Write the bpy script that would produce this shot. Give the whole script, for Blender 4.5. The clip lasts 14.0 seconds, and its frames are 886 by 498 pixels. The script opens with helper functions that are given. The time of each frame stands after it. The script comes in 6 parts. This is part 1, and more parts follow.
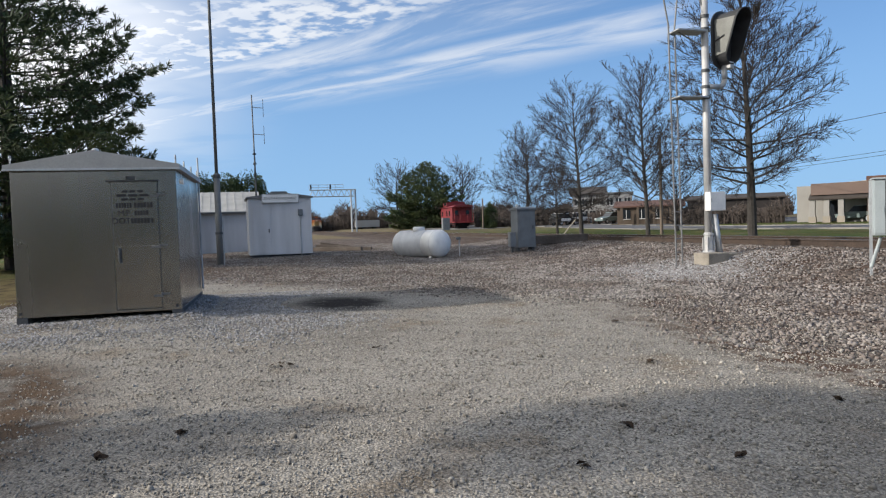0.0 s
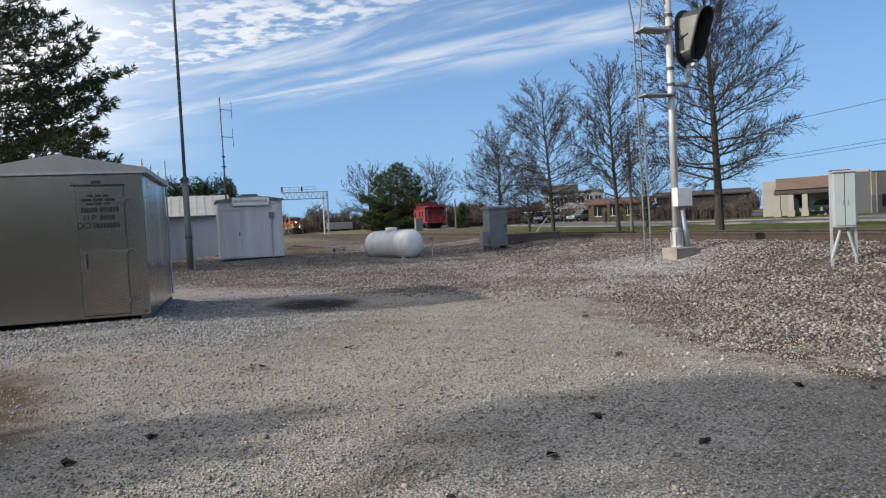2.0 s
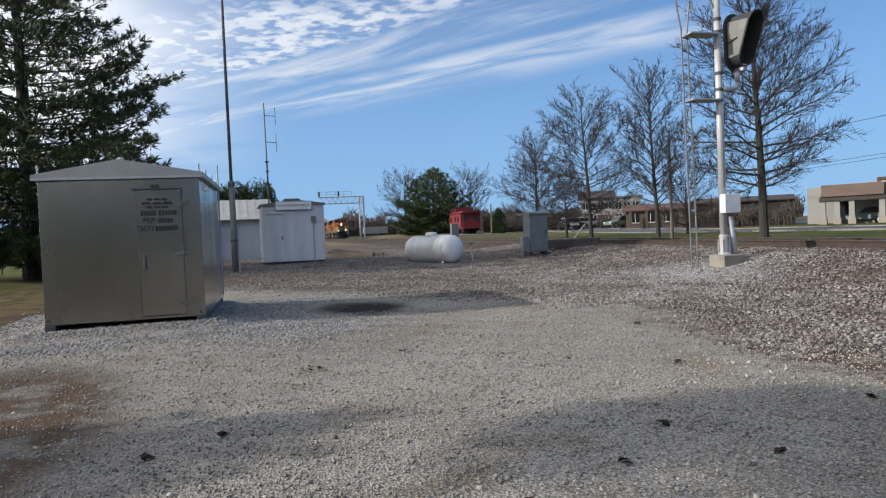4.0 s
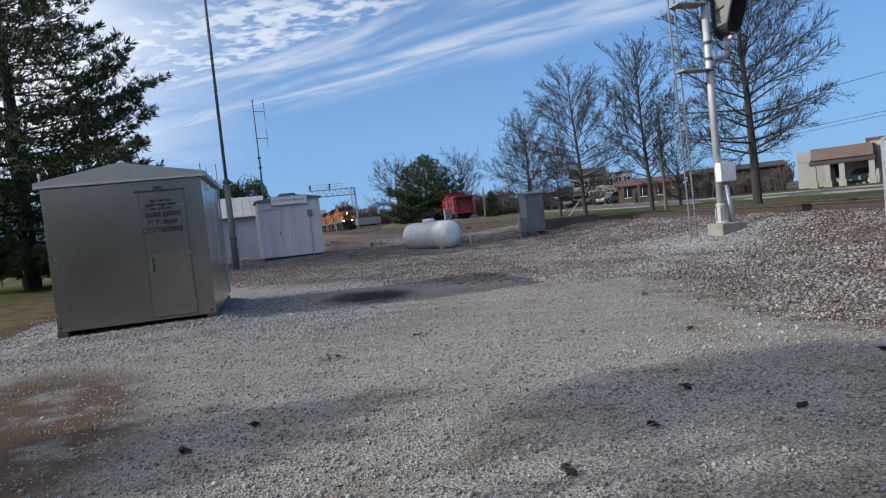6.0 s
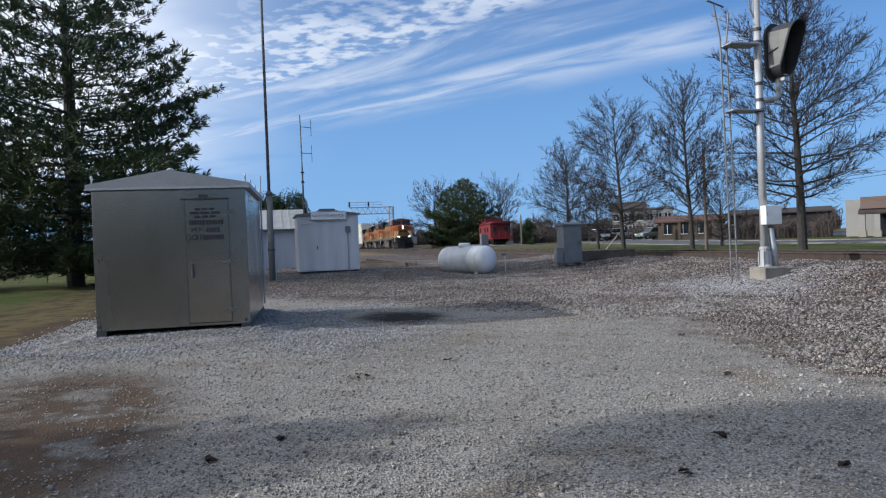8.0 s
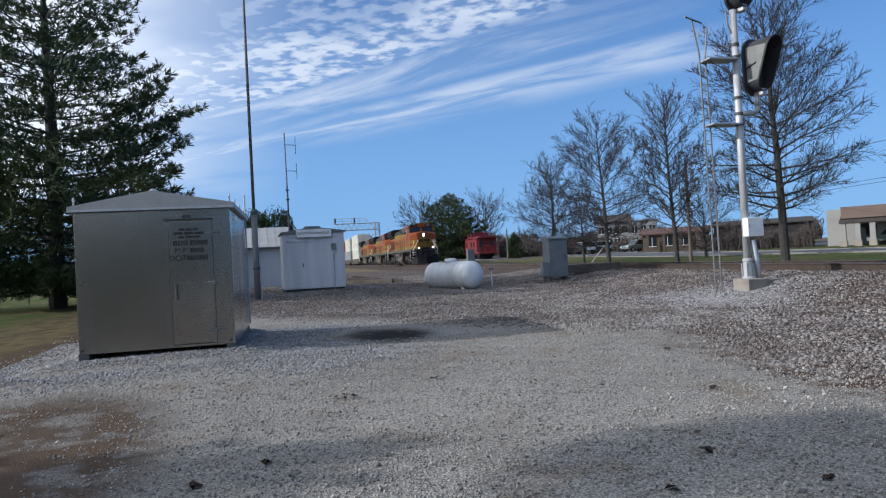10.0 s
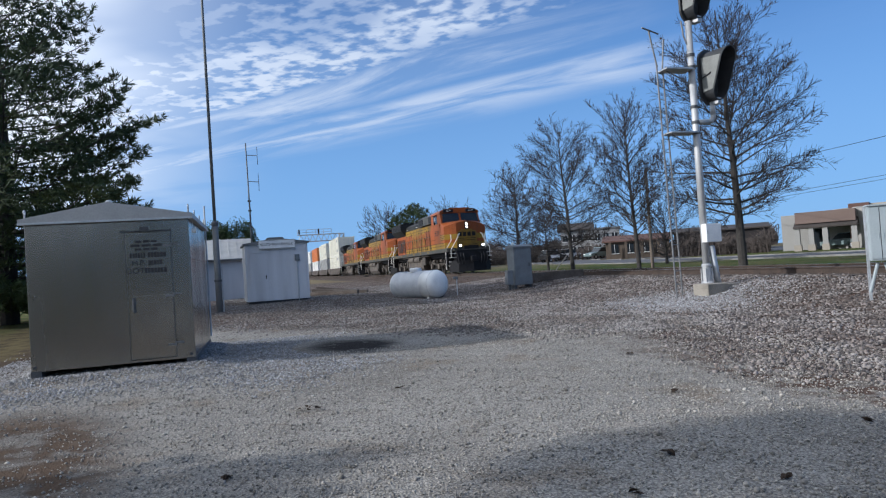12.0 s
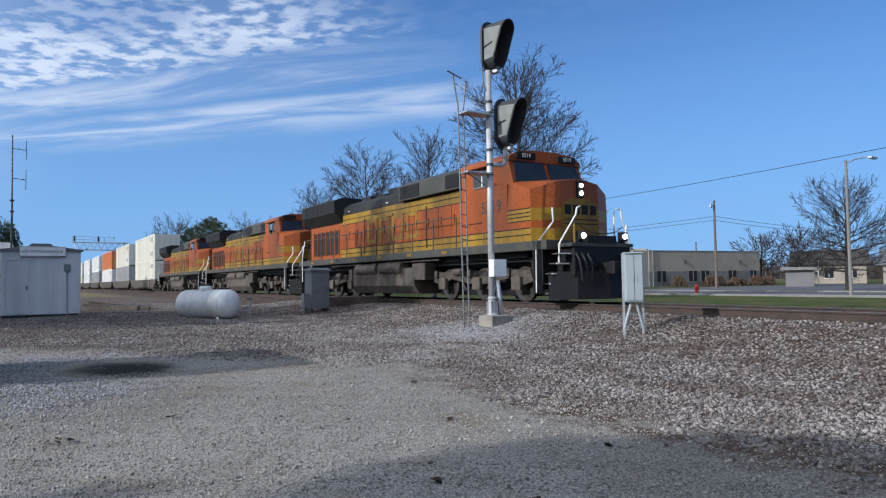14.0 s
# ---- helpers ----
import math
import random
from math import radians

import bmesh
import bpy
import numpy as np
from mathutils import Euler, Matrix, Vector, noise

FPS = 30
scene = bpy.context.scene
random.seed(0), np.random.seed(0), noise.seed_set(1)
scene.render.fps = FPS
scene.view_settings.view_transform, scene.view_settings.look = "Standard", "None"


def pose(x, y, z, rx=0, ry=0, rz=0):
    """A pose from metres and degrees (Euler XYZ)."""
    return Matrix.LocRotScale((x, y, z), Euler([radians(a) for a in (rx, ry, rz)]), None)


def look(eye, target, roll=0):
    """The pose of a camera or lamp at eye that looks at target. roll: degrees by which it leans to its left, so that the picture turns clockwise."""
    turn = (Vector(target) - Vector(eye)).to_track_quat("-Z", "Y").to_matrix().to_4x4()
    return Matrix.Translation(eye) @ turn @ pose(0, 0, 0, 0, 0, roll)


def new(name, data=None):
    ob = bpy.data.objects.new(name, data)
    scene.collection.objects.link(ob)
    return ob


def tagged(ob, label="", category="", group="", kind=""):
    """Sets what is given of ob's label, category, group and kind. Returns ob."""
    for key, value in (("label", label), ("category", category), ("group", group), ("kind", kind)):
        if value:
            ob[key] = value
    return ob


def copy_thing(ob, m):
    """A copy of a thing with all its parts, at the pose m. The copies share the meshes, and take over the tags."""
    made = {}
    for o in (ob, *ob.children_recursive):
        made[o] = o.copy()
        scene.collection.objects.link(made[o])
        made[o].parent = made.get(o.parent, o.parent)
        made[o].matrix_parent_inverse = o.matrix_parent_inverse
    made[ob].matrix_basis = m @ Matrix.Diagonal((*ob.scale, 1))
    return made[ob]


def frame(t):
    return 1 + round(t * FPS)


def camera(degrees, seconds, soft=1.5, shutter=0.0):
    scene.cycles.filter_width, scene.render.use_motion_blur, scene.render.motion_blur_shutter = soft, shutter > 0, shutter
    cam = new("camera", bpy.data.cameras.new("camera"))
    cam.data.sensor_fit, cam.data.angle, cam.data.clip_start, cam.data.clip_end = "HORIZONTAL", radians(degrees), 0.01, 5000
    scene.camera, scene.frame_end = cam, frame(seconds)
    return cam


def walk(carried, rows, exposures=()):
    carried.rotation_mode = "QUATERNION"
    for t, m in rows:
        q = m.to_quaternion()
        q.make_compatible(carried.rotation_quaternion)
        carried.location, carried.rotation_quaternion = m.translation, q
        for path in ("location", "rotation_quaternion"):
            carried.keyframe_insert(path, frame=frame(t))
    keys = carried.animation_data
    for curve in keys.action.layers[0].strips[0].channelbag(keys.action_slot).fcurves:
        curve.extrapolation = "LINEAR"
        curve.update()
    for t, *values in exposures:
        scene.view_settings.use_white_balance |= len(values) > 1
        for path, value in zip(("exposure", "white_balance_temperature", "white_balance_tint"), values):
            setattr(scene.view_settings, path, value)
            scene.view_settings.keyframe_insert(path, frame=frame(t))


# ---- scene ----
cam = camera(66.5, 14.0, soft=1.2)
PATH = [
    (0, (-12.632, 1.571, 0.617), (-12.12, 3.503, 0.547), -1.9),
    (0.5, (-12.636, 1.574, 0.61), (-12.114, 3.503, 0.526), -1.1),
    (1, (-12.637, 1.57, 0.594), (-12.101, 3.49, 0.438), 1.8),
    (1.5, (-12.61, 1.51, 0.589), (-12.048, 3.423, 0.428), -0.5),
    (2, (-12.611, 1.524, 0.597), (-12.024, 3.435, 0.525), -2.9),
    (2.5, (-12.653, 1.548, 0.598), (-12.156, 3.484, 0.546), -2.8),
    (3, (-12.699, 1.58, 0.608), (-12.192, 3.514, 0.558), -1.8),
    (5.3, (-12.988, 1.491, 0.591), (-12.484, 3.426, 0.531), -4.6),
    (5.5, (-12.995, 1.506, 0.589), (-12.474, 3.435, 0.504), -4.8),
    (6, (-13.015, 1.508, 0.584), (-12.51, 3.441, 0.491), -5.9),
    (6.5, (-13.026, 1.512, 0.588), (-12.56, 3.455, 0.51), -3.7),
    (7, (-13.033, 1.532, 0.613), (-12.572, 3.476, 0.527), 0.6),
    (7.5, (-13.032, 1.531, 0.613), (-12.594, 3.482, 0.563), -1.6),
    (8, (-13.034, 1.521, 0.605), (-12.623, 3.478, 0.588), -2.2),
    (10.5, (-13.019, 1.509, 0.638), (-12.552, 3.453, 0.682), -3.1),
    (11, (-13.033, 1.512, 0.613), (-12.556, 3.453, 0.684), -3.1),
    (11.5, (-13.035, 1.511, 0.614), (-12.552, 3.45, 0.698), -3.5),
    (12, (-12.994, 1.523, 0.621), (-12.442, 3.444, 0.669), -3.8),
    (12.5, (-12.999, 1.538, 0.624), (-12.352, 3.43, 0.649), -1.3),
    (13, (-12.958, 1.504, 0.639), (-12.216, 3.362, 0.656), -3.4),
    (13.5, (-12.915, 1.495, 0.649), (-12.005, 3.274, 0.735), -2.6),
    (14, (-12.906, 1.442, 0.664), (-11.826, 3.123, 0.758), -0.8),
]
walk(cam, [(t, look(eye, target, roll)) for t, eye, target, roll in PATH],
     exposures=((0.0, -0.06, 6350, 10), (3.2, -0.08, 6300, 10), (5.3, -0.24, 5950, 10), (8.0, -0.27, 5700, 10), (14.0, -0.25, 5550, 10)))

# ---- world, sun and exposure ----
SUN = Vector((-0.91, 0.025, 0.405)).normalized()


def build_world():
    w = bpy.data.worlds.new("sky")
    scene.world = w
    w.use_nodes = True
    nt = w.node_tree
    nt.nodes.clear()
    N, L = nt.nodes.new, nt.links.new
    out, bg = N("ShaderNodeOutputWorld"), N("ShaderNodeBackground")
    sky = N("ShaderNodeTexSky")
    sky.sky_type, sky.sun_disc = "NISHITA", False
    sky.sun_elevation, sky.sun_rotation = math.asin(SUN.z), math.atan2(SUN.x, SUN.y)
    sky.air_density, sky.dust_density, sky.ozone_density = 1.0, 0.0, 3.0
    tc, sep = N("ShaderNodeTexCoord"), N("ShaderNodeSeparateXYZ")
    L(tc.outputs["Generated"], sep.inputs[0])

    def math_node(op, a, b=None, clamp=False):
        m = N("ShaderNodeMath")
        m.operation, m.use_clamp = op, clamp
        for s, v in zip(m.inputs, (a, b)):
            if v is None:
                continue
            if isinstance(v, (int, float)):
                s.default_value = v
            else:
                L(v, s)
        return m.outputs[0]

    zc = math_node("MAXIMUM", sep.outputs[2], 0.04)
    u, v = math_node("DIVIDE", sep.outputs[0], zc), math_node("DIVIDE", sep.outputs[1], zc)
    com = N("ShaderNodeCombineXYZ")
    L(u, com.inputs[0]), L(v, com.inputs[1])

    def along(dx, dy):
        d = N("ShaderNodeVectorMath")
        d.operation = "DOT_PRODUCT"
        L(com.outputs[0], d.inputs[0])
        d.inputs[1].default_value = (dx, dy, 0)
        return d.outputs["Value"]

    def clouds(scale, detail, rough, sa, sb, dist, shift=0.0):
        c = N("ShaderNodeCombineXYZ")
        L(math_node("MULTIPLY", run, sa), c.inputs[0]), L(math_node("MULTIPLY", cross, sb), c.inputs[1])
        c.inputs[2].default_value = shift
        nz = N("ShaderNodeTexNoise")
        nz.inputs["Scale"].default_value, nz.inputs["Detail"].default_value = scale, detail
        nz.inputs["Roughness"].default_value, nz.inputs["Distortion"].default_value = rough, dist
        L(c.outputs[0], nz.inputs["Vector"])
        return nz.outputs["Fac"]

    def ramp(x, lo, hi, a=0.0, b=1.0):
        m = N("ShaderNodeMapRange")
        m.interpolation_type = "SMOOTHSTEP"
        m.inputs["From Min"].default_value, m.inputs["From Max"].default_value = lo, hi
        m.inputs["To Min"].default_value, m.inputs["To Max"].default_value = a, b
        L(x, m.inputs["Value"])
        return m.outputs[0]

    def mul(*some):
        out_ = some[0]
        for o in some[1:]:
            out_ = math_node("MULTIPLY", out_, o)
        return out_

    # the wind lies along (0.62, -0.78): cirrus bands, rows of small puffs, a thin veil towards the sun
    run, cross = along(0.62, -0.78), along(0.78, 0.62)
    soft = clouds(0.8, 3, 0.5, 0.5, 0.8, 0.0, 3.0)
    edge = math_node("ADD", cross, math_node("MULTIPLY", math_node("SUBTRACT", soft, 0.5), 0.7))
    fibre = ramp(clouds(1.5, 7, 0.62, 0.5, 1.7, 0.6), 0.36, 0.66)
    fade = ramp(run, -1.7, -0.7, 1, 0.02)
    zone = mul(ramp(edge, 2.45, 2.68), ramp(edge, 2.8, 3.15, 1, 0), fade)
    second = mul(ramp(edge, 3.05, 3.3), ramp(edge, 3.45, 4.1, 1, 0), ramp(run, -1.4, -0.6, 1, 0.02))
    bands = mul(math_node("MAXIMUM", zone, math_node("MULTIPLY", second, 0.9)), math_node("ADD", 0.12, fibre), 0.72)
    cells = ramp(math_node("ADD", math_node("MULTIPLY", clouds(9.5, 3, 0.5, 1.0, 1.15, 0.1), 0.65), math_node("MULTIPLY", clouds(3.2, 3, 0.5, 0.9, 1.0, 0.2, 5.0), 0.35)), 0.42, 0.57)
    patch = ramp(clouds(1.0, 3, 0.5, 0.8, 1.0, 0.0, 7.0), 0.36, 0.56)
    puffzone = mul(ramp(edge, 2.4, 2.65, 1, 0), ramp(run, -1.6, -0.8, 1, 0.03))
    puffs = mul(math_node("ADD", math_node("MULTIPLY", cells, 0.8), 0.14), puffzone, math_node("ADD", 0.45, math_node("MULTIPLY", patch, 0.6)))
    side = N("ShaderNodeVectorMath")
    side.operation = "DOT_PRODUCT"
    L(tc.outputs["Generated"], side.inputs[0])
    side.inputs[1].default_value = SUN
    nearsun = ramp(side.outputs["Value"], 0.02, 0.46)
    high = ramp(sep.outputs[2], 0.05, 0.12)
    veil = mul(nearsun, 1.0, math_node("ADD", 0.72, math_node("MULTIPLY", patch, 0.6)))
    cover = math_node("MAXIMUM", math_node("MAXIMUM", bands, puffs), veil, True)
    cover = mul(cover, high)
    bright = N("ShaderNodeMixRGB")
    bright.blend_type = "MIX"
    bright.inputs["Color1"].default_value = (8.6, 9.0, 9.6, 1)
    bright.inputs["Color2"].default_value = (13.0, 13.0, 13.0, 1)
    L(nearsun, bright.inputs["Fac"])
    mix = N("ShaderNodeMixRGB")
    hue = N("ShaderNodeMixRGB")
    hue.blend_type, hue.inputs["Fac"].default_value = "MULTIPLY", 1.0
    hue.inputs["Color2"].default_value = (0.50, 0.83, 1.24, 1)
    L(sky.outputs[0], hue.inputs["Color1"])
    # pale haze low over the horizon
    haze = N("ShaderNodeMixRGB")
    haze.inputs["Color2"].default_value = (3.5, 5.9, 9.1, 1)
    L(ramp(sep.outputs[2], 0.0, 0.5, 0.85, 0.12), haze.inputs["Fac"]), L(hue.outputs[0], haze.inputs["Color1"])
    L(cover, mix.inputs["Fac"]), L(haze.outputs[0], mix.inputs["Color1"]), L(bright.outputs[0], mix.inputs["Color2"])
    L(mix.outputs[0], bg.inputs["Color"])
    bg.inputs["Strength"].default_value = 0.098
    L(bg.outputs[0], out.inputs["Surface"])


build_world()
sun = new("sun", bpy.data.lights.new("sun", "SUN"))
sun.data.energy, sun.data.angle, sun.data.color = 5.0, radians(0.6), (1.0, 0.91, 0.79)
sun.matrix_world = look(SUN * 100, (0, 0, 0))


# ---- materials ----
def mat(name, base, rough=0.75, metal=0.0, var=0.18, scale=3.0, fine=40.0, bump=0.0, tint=None, island=0.0, objrand=0.0, spec=0.5, streak=False, emit=0.0):
    """A surface whose colour varies at two scales, with fine relief. tint: a second colour that shows in patches."""
    m = bpy.data.materials.new(name)
    m.use_nodes = True
    nt = m.node_tree
    N, L = nt.nodes.new, nt.links.new
    p = nt.nodes["Principled BSDF"]
    p.inputs["Roughness"].default_value, p.inputs["Metallic"].default_value = rough, metal
    p.inputs["Specular IOR Level"].default_value = spec
    tc = N("ShaderNodeTexCoord")
    vec = tc.outputs["Object"]
    if streak:
        mp = N("ShaderNodeMapping")
        mp.inputs["Scale"].default_value = (1, 1, 0.12)
        L(vec, mp.inputs[0])
        vec = mp.outputs[0]
    a, b = N("ShaderNodeTexNoise"), N("ShaderNodeTexNoise")
    a.inputs["Scale"].default_value, a.inputs["Detail"].default_value = scale, 5
    b.inputs["Scale"].default_value, b.inputs["Detail"].default_value = fine, 3
    L(vec, a.inputs["Vector"]), L(tc.outputs["Object"], b.inputs["Vector"])
    r = N("ShaderNodeMapRange")
    r.inputs["From Min"].default_value, r.inputs["From Max"].default_value = 0.4, 0.65
    L(a.outputs["Fac"], r.inputs["Value"])
    c1 = N("ShaderNodeMixRGB")
    t = tint or tuple(c * (1 - var * 1.6) for c in base)
    c1.inputs["Color1"].default_value, c1.inputs["Color2"].default_value = (*base, 1), (*t, 1)
    L(r.outputs[0], c1.inputs["Fac"])
    val = N("ShaderNodeMapRange")
    val.inputs["From Min"].default_value, val.inputs["From Max"].default_value = 0.3, 0.7
    val.inputs["To Min"].default_value, val.inputs["To Max"].default_value = 1 - var, 1 + var
    L(b.outputs["Fac"], val.inputs["Value"])
    hv = N("ShaderNodeHueSaturation")
    L(c1.outputs[0], hv.inputs["Color"])
    last = val.outputs[0]
    for amount, node, socket in ((island, "ShaderNodeNewGeometry", "Random Per Island"), (objrand, "ShaderNodeObjectInfo", "Random")):
        if amount:
            g, mr, mu = N(node), N("ShaderNodeMapRange"), N("ShaderNodeMath")
            mr.inputs["To Min"].default_value, mr.inputs["To Max"].default_value = 1 - amount, 1 + amount
            L(g.outputs[socket], mr.inputs["Value"])
            mu.operation = "MULTIPLY"
            L(last, mu.inputs[0]), L(mr.outputs[0], mu.inputs[1])
            last = mu.outputs[0]
    L(last, hv.inputs["Value"])
    L(hv.outputs[0], p.inputs["Base Color"])
    if bump:
        bp = N("ShaderNodeBump")
        bp.inputs["Strength"].default_value, bp.inputs["Distance"].default_value = bump, 0.02
        L(b.outputs["Fac"], bp.inputs["Height"]), L(bp.outputs[0], p.inputs["Normal"])
    if metal > 0.4 or rough < 0.5:
        rr = N("ShaderNodeMapRange")
        rr.inputs["To Min"].default_value, rr.inputs["To Max"].default_value = max(0.05, rough - 0.12), min(1, rough + 0.15)
        L(a.outputs["Fac"], rr.inputs["Value"]), L(rr.outputs[0], p.inputs["Roughness"])
    if emit:
        p.inputs["Emission Color"].default_value = (*base, 1)
        p.inputs["Emission Strength"].default_value = emit
    return m


M = dict(
    alu=mat("brushed_aluminium", (0.41, 0.395, 0.36), 0.22, 1.0, 0.06, 1.2, 60, 0.04, (0.33, 0.315, 0.29), streak=True),
    # aluminium with the bright ground's reflection put into its colour
    alu_reflect=mat("reflection_aluminium", (0.46, 0.44, 0.40), 0.20, 1.0, 0.05, 1.6, 60, 0.02, (0.40, 0.38, 0.345)),
    alu_roof=mat("aluminium_roof", (0.42, 0.415, 0.40), 0.45, 0.8, 0.06, 2, 40),
    white=mat("white_paint", (0.60, 0.61, 0.635), 0.5, 0, 0.06, 1.3, 30, 0.05, (0.46, 0.47, 0.49), streak=True),
    tankwhite=mat("tank_white", (0.84, 0.84, 0.82), 0.35, 0, 0.04, 2.5, 30, 0, (0.70, 0.70, 0.69)),
    silver=mat("aluminium_paint", (0.50, 0.50, 0.495), 0.5, 0.3, 0.08, 3, 40, 0, (0.40, 0.40, 0.40)),
    tanksilver=mat("tank_aluminium_paint", (0.70, 0.70, 0.69), 0.45, 0.2, 0.06, 3, 40, 0, (0.60, 0.60, 0.60)),
    galv=mat("galvanised_steel", (0.48, 0.50, 0.52), 0.5, 0.6, 0.1, 6, 60),
    laddersteel=mat("weathered_ladder_steel", (0.20, 0.205, 0.21), 0.6, 0.4, 0.15, 6, 60),
    darksteel=mat("dark_steel", (0.09, 0.095, 0.10), 0.6, 0.3, 0.2, 4, 40),
    greybox=mat("grey_cabinet_paint", (0.17, 0.185, 0.195), 0.55, 0.1, 0.08, 3, 40, 0, (0.14, 0.15, 0.16)),
    palebox=mat("pale_green_grey_paint", (0.34, 0.385, 0.40), 0.5, 0, 0.05, 3, 40),
    black=mat("black_paint", (0.014, 0.014, 0.016), 0.6, 0, 0.2, 5, 40, spec=0.2),
    blackhood=mat("signal_black", (0.03, 0.032, 0.035), 0.6, 0, 0.15, 5, 40),
    # paler than signal_black: sunlight on the hood's side put into the colour
    panelgrey=mat("sunlit_panel_grey", (0.19, 0.195, 0.18), 0.65, 0.0, 0.12, 3, 40),
    hoodgrey=mat("weathered_grey_sheet", (0.16, 0.165, 0.165), 0.6, 0.1, 0.1, 3, 40),
    concrete=mat("concrete", (0.28, 0.255, 0.215), 0.9, 0, 0.18, 3, 50, 0.3, (0.20, 0.18, 0.15)),
    rust=mat("rusty_rail", (0.062, 0.043, 0.033), 0.8, 0.2, 0.25, 3, 30, 0.2, (0.045, 0.033, 0.026)),
    railtop=mat("polished_rail", (0.35, 0.34, 0.33), 0.3, 1.0, 0.1, 3, 30),
    tie=mat("creosoted_timber", (0.075, 0.06, 0.048), 0.9, 0, 0.25, 3, 25, 0.4, (0.11, 0.09, 0.075), objrand=0.25),
    ballast=mat("ballast_stone", (0.215, 0.194, 0.18), 0.9, 0, 0.15, 1.2, 60, 0.3, (0.12, 0.097, 0.084), island=0.68),
    yardstone=mat("yard_stone", (0.22, 0.203, 0.187), 0.9, 0, 0.15, 1.2, 60, 0.3, (0.13, 0.11, 0.095), island=0.6),
    palestone=mat("pale_limestone", (0.30, 0.297, 0.30), 0.9, 0, 0.12, 1.5, 60, 0.3, (0.24, 0.235, 0.235), island=0.5),
    gravel=mat("road_gravel", (0.32, 0.298, 0.263), 0.95, 0, 0.12, 0.8, 60, 0.2, (0.215, 0.197, 0.17), island=0.5),
    bark=mat("bark", (0.046, 0.041, 0.037), 0.95, 0, 0.25, 4, 30, 0.5, (0.032, 0.028, 0.025)),
    twig=mat("twigs", (0.034, 0.028, 0.026), 0.95, 0, 0.2, 2, 20),
    needle=mat("pine_needles", (0.036, 0.062, 0.026), 0.75, 0, 0.25, 0.5, 9, 0, (0.06, 0.078, 0.02), island=0.35),
    cedar=mat("cedar_foliage", (0.05, 0.085, 0.035), 0.85, 0, 0.25, 0.6, 9, 0, (0.05, 0.07, 0.028), island=0.35),
    brush=mat("bare_brush", (0.075, 0.06, 0.052), 0.95, 0, 0.25, 0.5, 6),
    asphalt=mat("asphalt", (0.075, 0.075, 0.078), 0.9, 0, 0.12, 0.4, 30, 0.2, (0.10, 0.10, 0.104)),
    wood=mat("weathered_pole", (0.15, 0.12, 0.095), 0.9, 0, 0.2, 3, 30, 0.3, streak=True),
    rubber=mat("rubber", (0.02, 0.02, 0.021), 0.85, 0, 0.15, 5, 30),
    glass=mat("dark_glass", (0.02, 0.025, 0.03), 0.08, 0, 0.1, 3, 20),
    ink=mat("black_lettering", (0.03, 0.03, 0.032), 0.7, 0, 0.1),
    leaf=mat("dead_leaves", (0.07, 0.045, 0.028), 0.9, 0, 0.3, 8, 40, island=0.4),
)


# ---- building helpers ----
def thing(name, m, label, category, group="", kind=""):
    ob = new(name)
    ob.matrix_world = m
    ob.empty_display_size = 0.2
    return tagged(ob, label, category, group, kind)


def part(name, bm, material, parent, label="", smooth=False):
    me = bpy.data.meshes.new(name)
    bm.normal_update()
    bm.to_mesh(me)
    bm.free()
    if smooth:
        me.polygons.foreach_set("use_smooth", [True] * len(me.polygons))
    me.materials.append(M[material] if isinstance(material, str) else material)
    ob = new(name, me)
    if parent:
        ob.parent = parent
    return tagged(ob, label)


def B():
    return bmesh.new()


def box(bm, x, y, z, sx, sy, sz, bevel=0.0, m=None):
    """A box by its centre and full sizes."""
    g = bmesh.ops.create_cube(bm, size=1.0, matrix=(m or Matrix()) @ Matrix.LocRotScale((x, y, z), None, (sx, sy, sz)))
    if bevel:
        vs = set(g["verts"])
        es = [e for e in bm.edges if e.verts[0] in vs and e.verts[1] in vs]
        bmesh.ops.bevel(bm, geom=es, offset=bevel, segments=2, affect="EDGES", profile=0.6)
    return bm


def tube(bm, p, q, r, r2=None, seg=10, caps=True):
    """A straight round bar from p to q."""
    p, q = Vector(p), Vector(q)
    d = q - p
    m = Matrix.Translation((p + q) / 2) @ d.to_track_quat("Z", "Y").to_matrix().to_4x4()
    bmesh.ops.create_cone(bm, cap_ends=caps, segments=seg, radius1=r, radius2=r if r2 is None else r2, depth=d.length, matrix=m)
    return bm


def prism(bm, outline, lo, hi, axis="x"):
    """A solid with the given 2D outline, run along an axis from lo to hi."""
    def at(c, a, b):
        return {"x": (c, a, b), "y": (a, c, b), "z": (a, b, c)}[axis]
    one = [bm.verts.new(at(lo, a, b)) for a, b in outline]
    two = [bm.verts.new(at(hi, a, b)) for a, b in outline]
    n = len(outline)
    bm.faces.new(one[::-1])
    bm.faces.new(two)
    for i in range(n):
        bm.faces.new((one[i], one[(i + 1) % n], two[(i + 1) % n], two[i]))
    bmesh.ops.recalc_face_normals(bm, faces=bm.faces)
    return bm


def lathe(bm, profile, seg=24, m=None):
    """A body turned round z from (radius, height) pairs."""
    rings = []
    for r, z in profile:
        rings.append([bm.verts.new((m or Matrix()) @ Vector((r * math.cos(2 * math.pi * i / seg), r * math.sin(2 * math.pi * i / seg), z))) for i in range(seg)])
    for a, b in zip(rings, rings[1:]):
        for i in range(seg):
            bm.faces.new((a[i], a[(i + 1) % seg], b[(i + 1) % seg], b[i]))
    bm.faces.new(rings[0][::-1])
    bm.faces.new(rings[-1])
    return bm


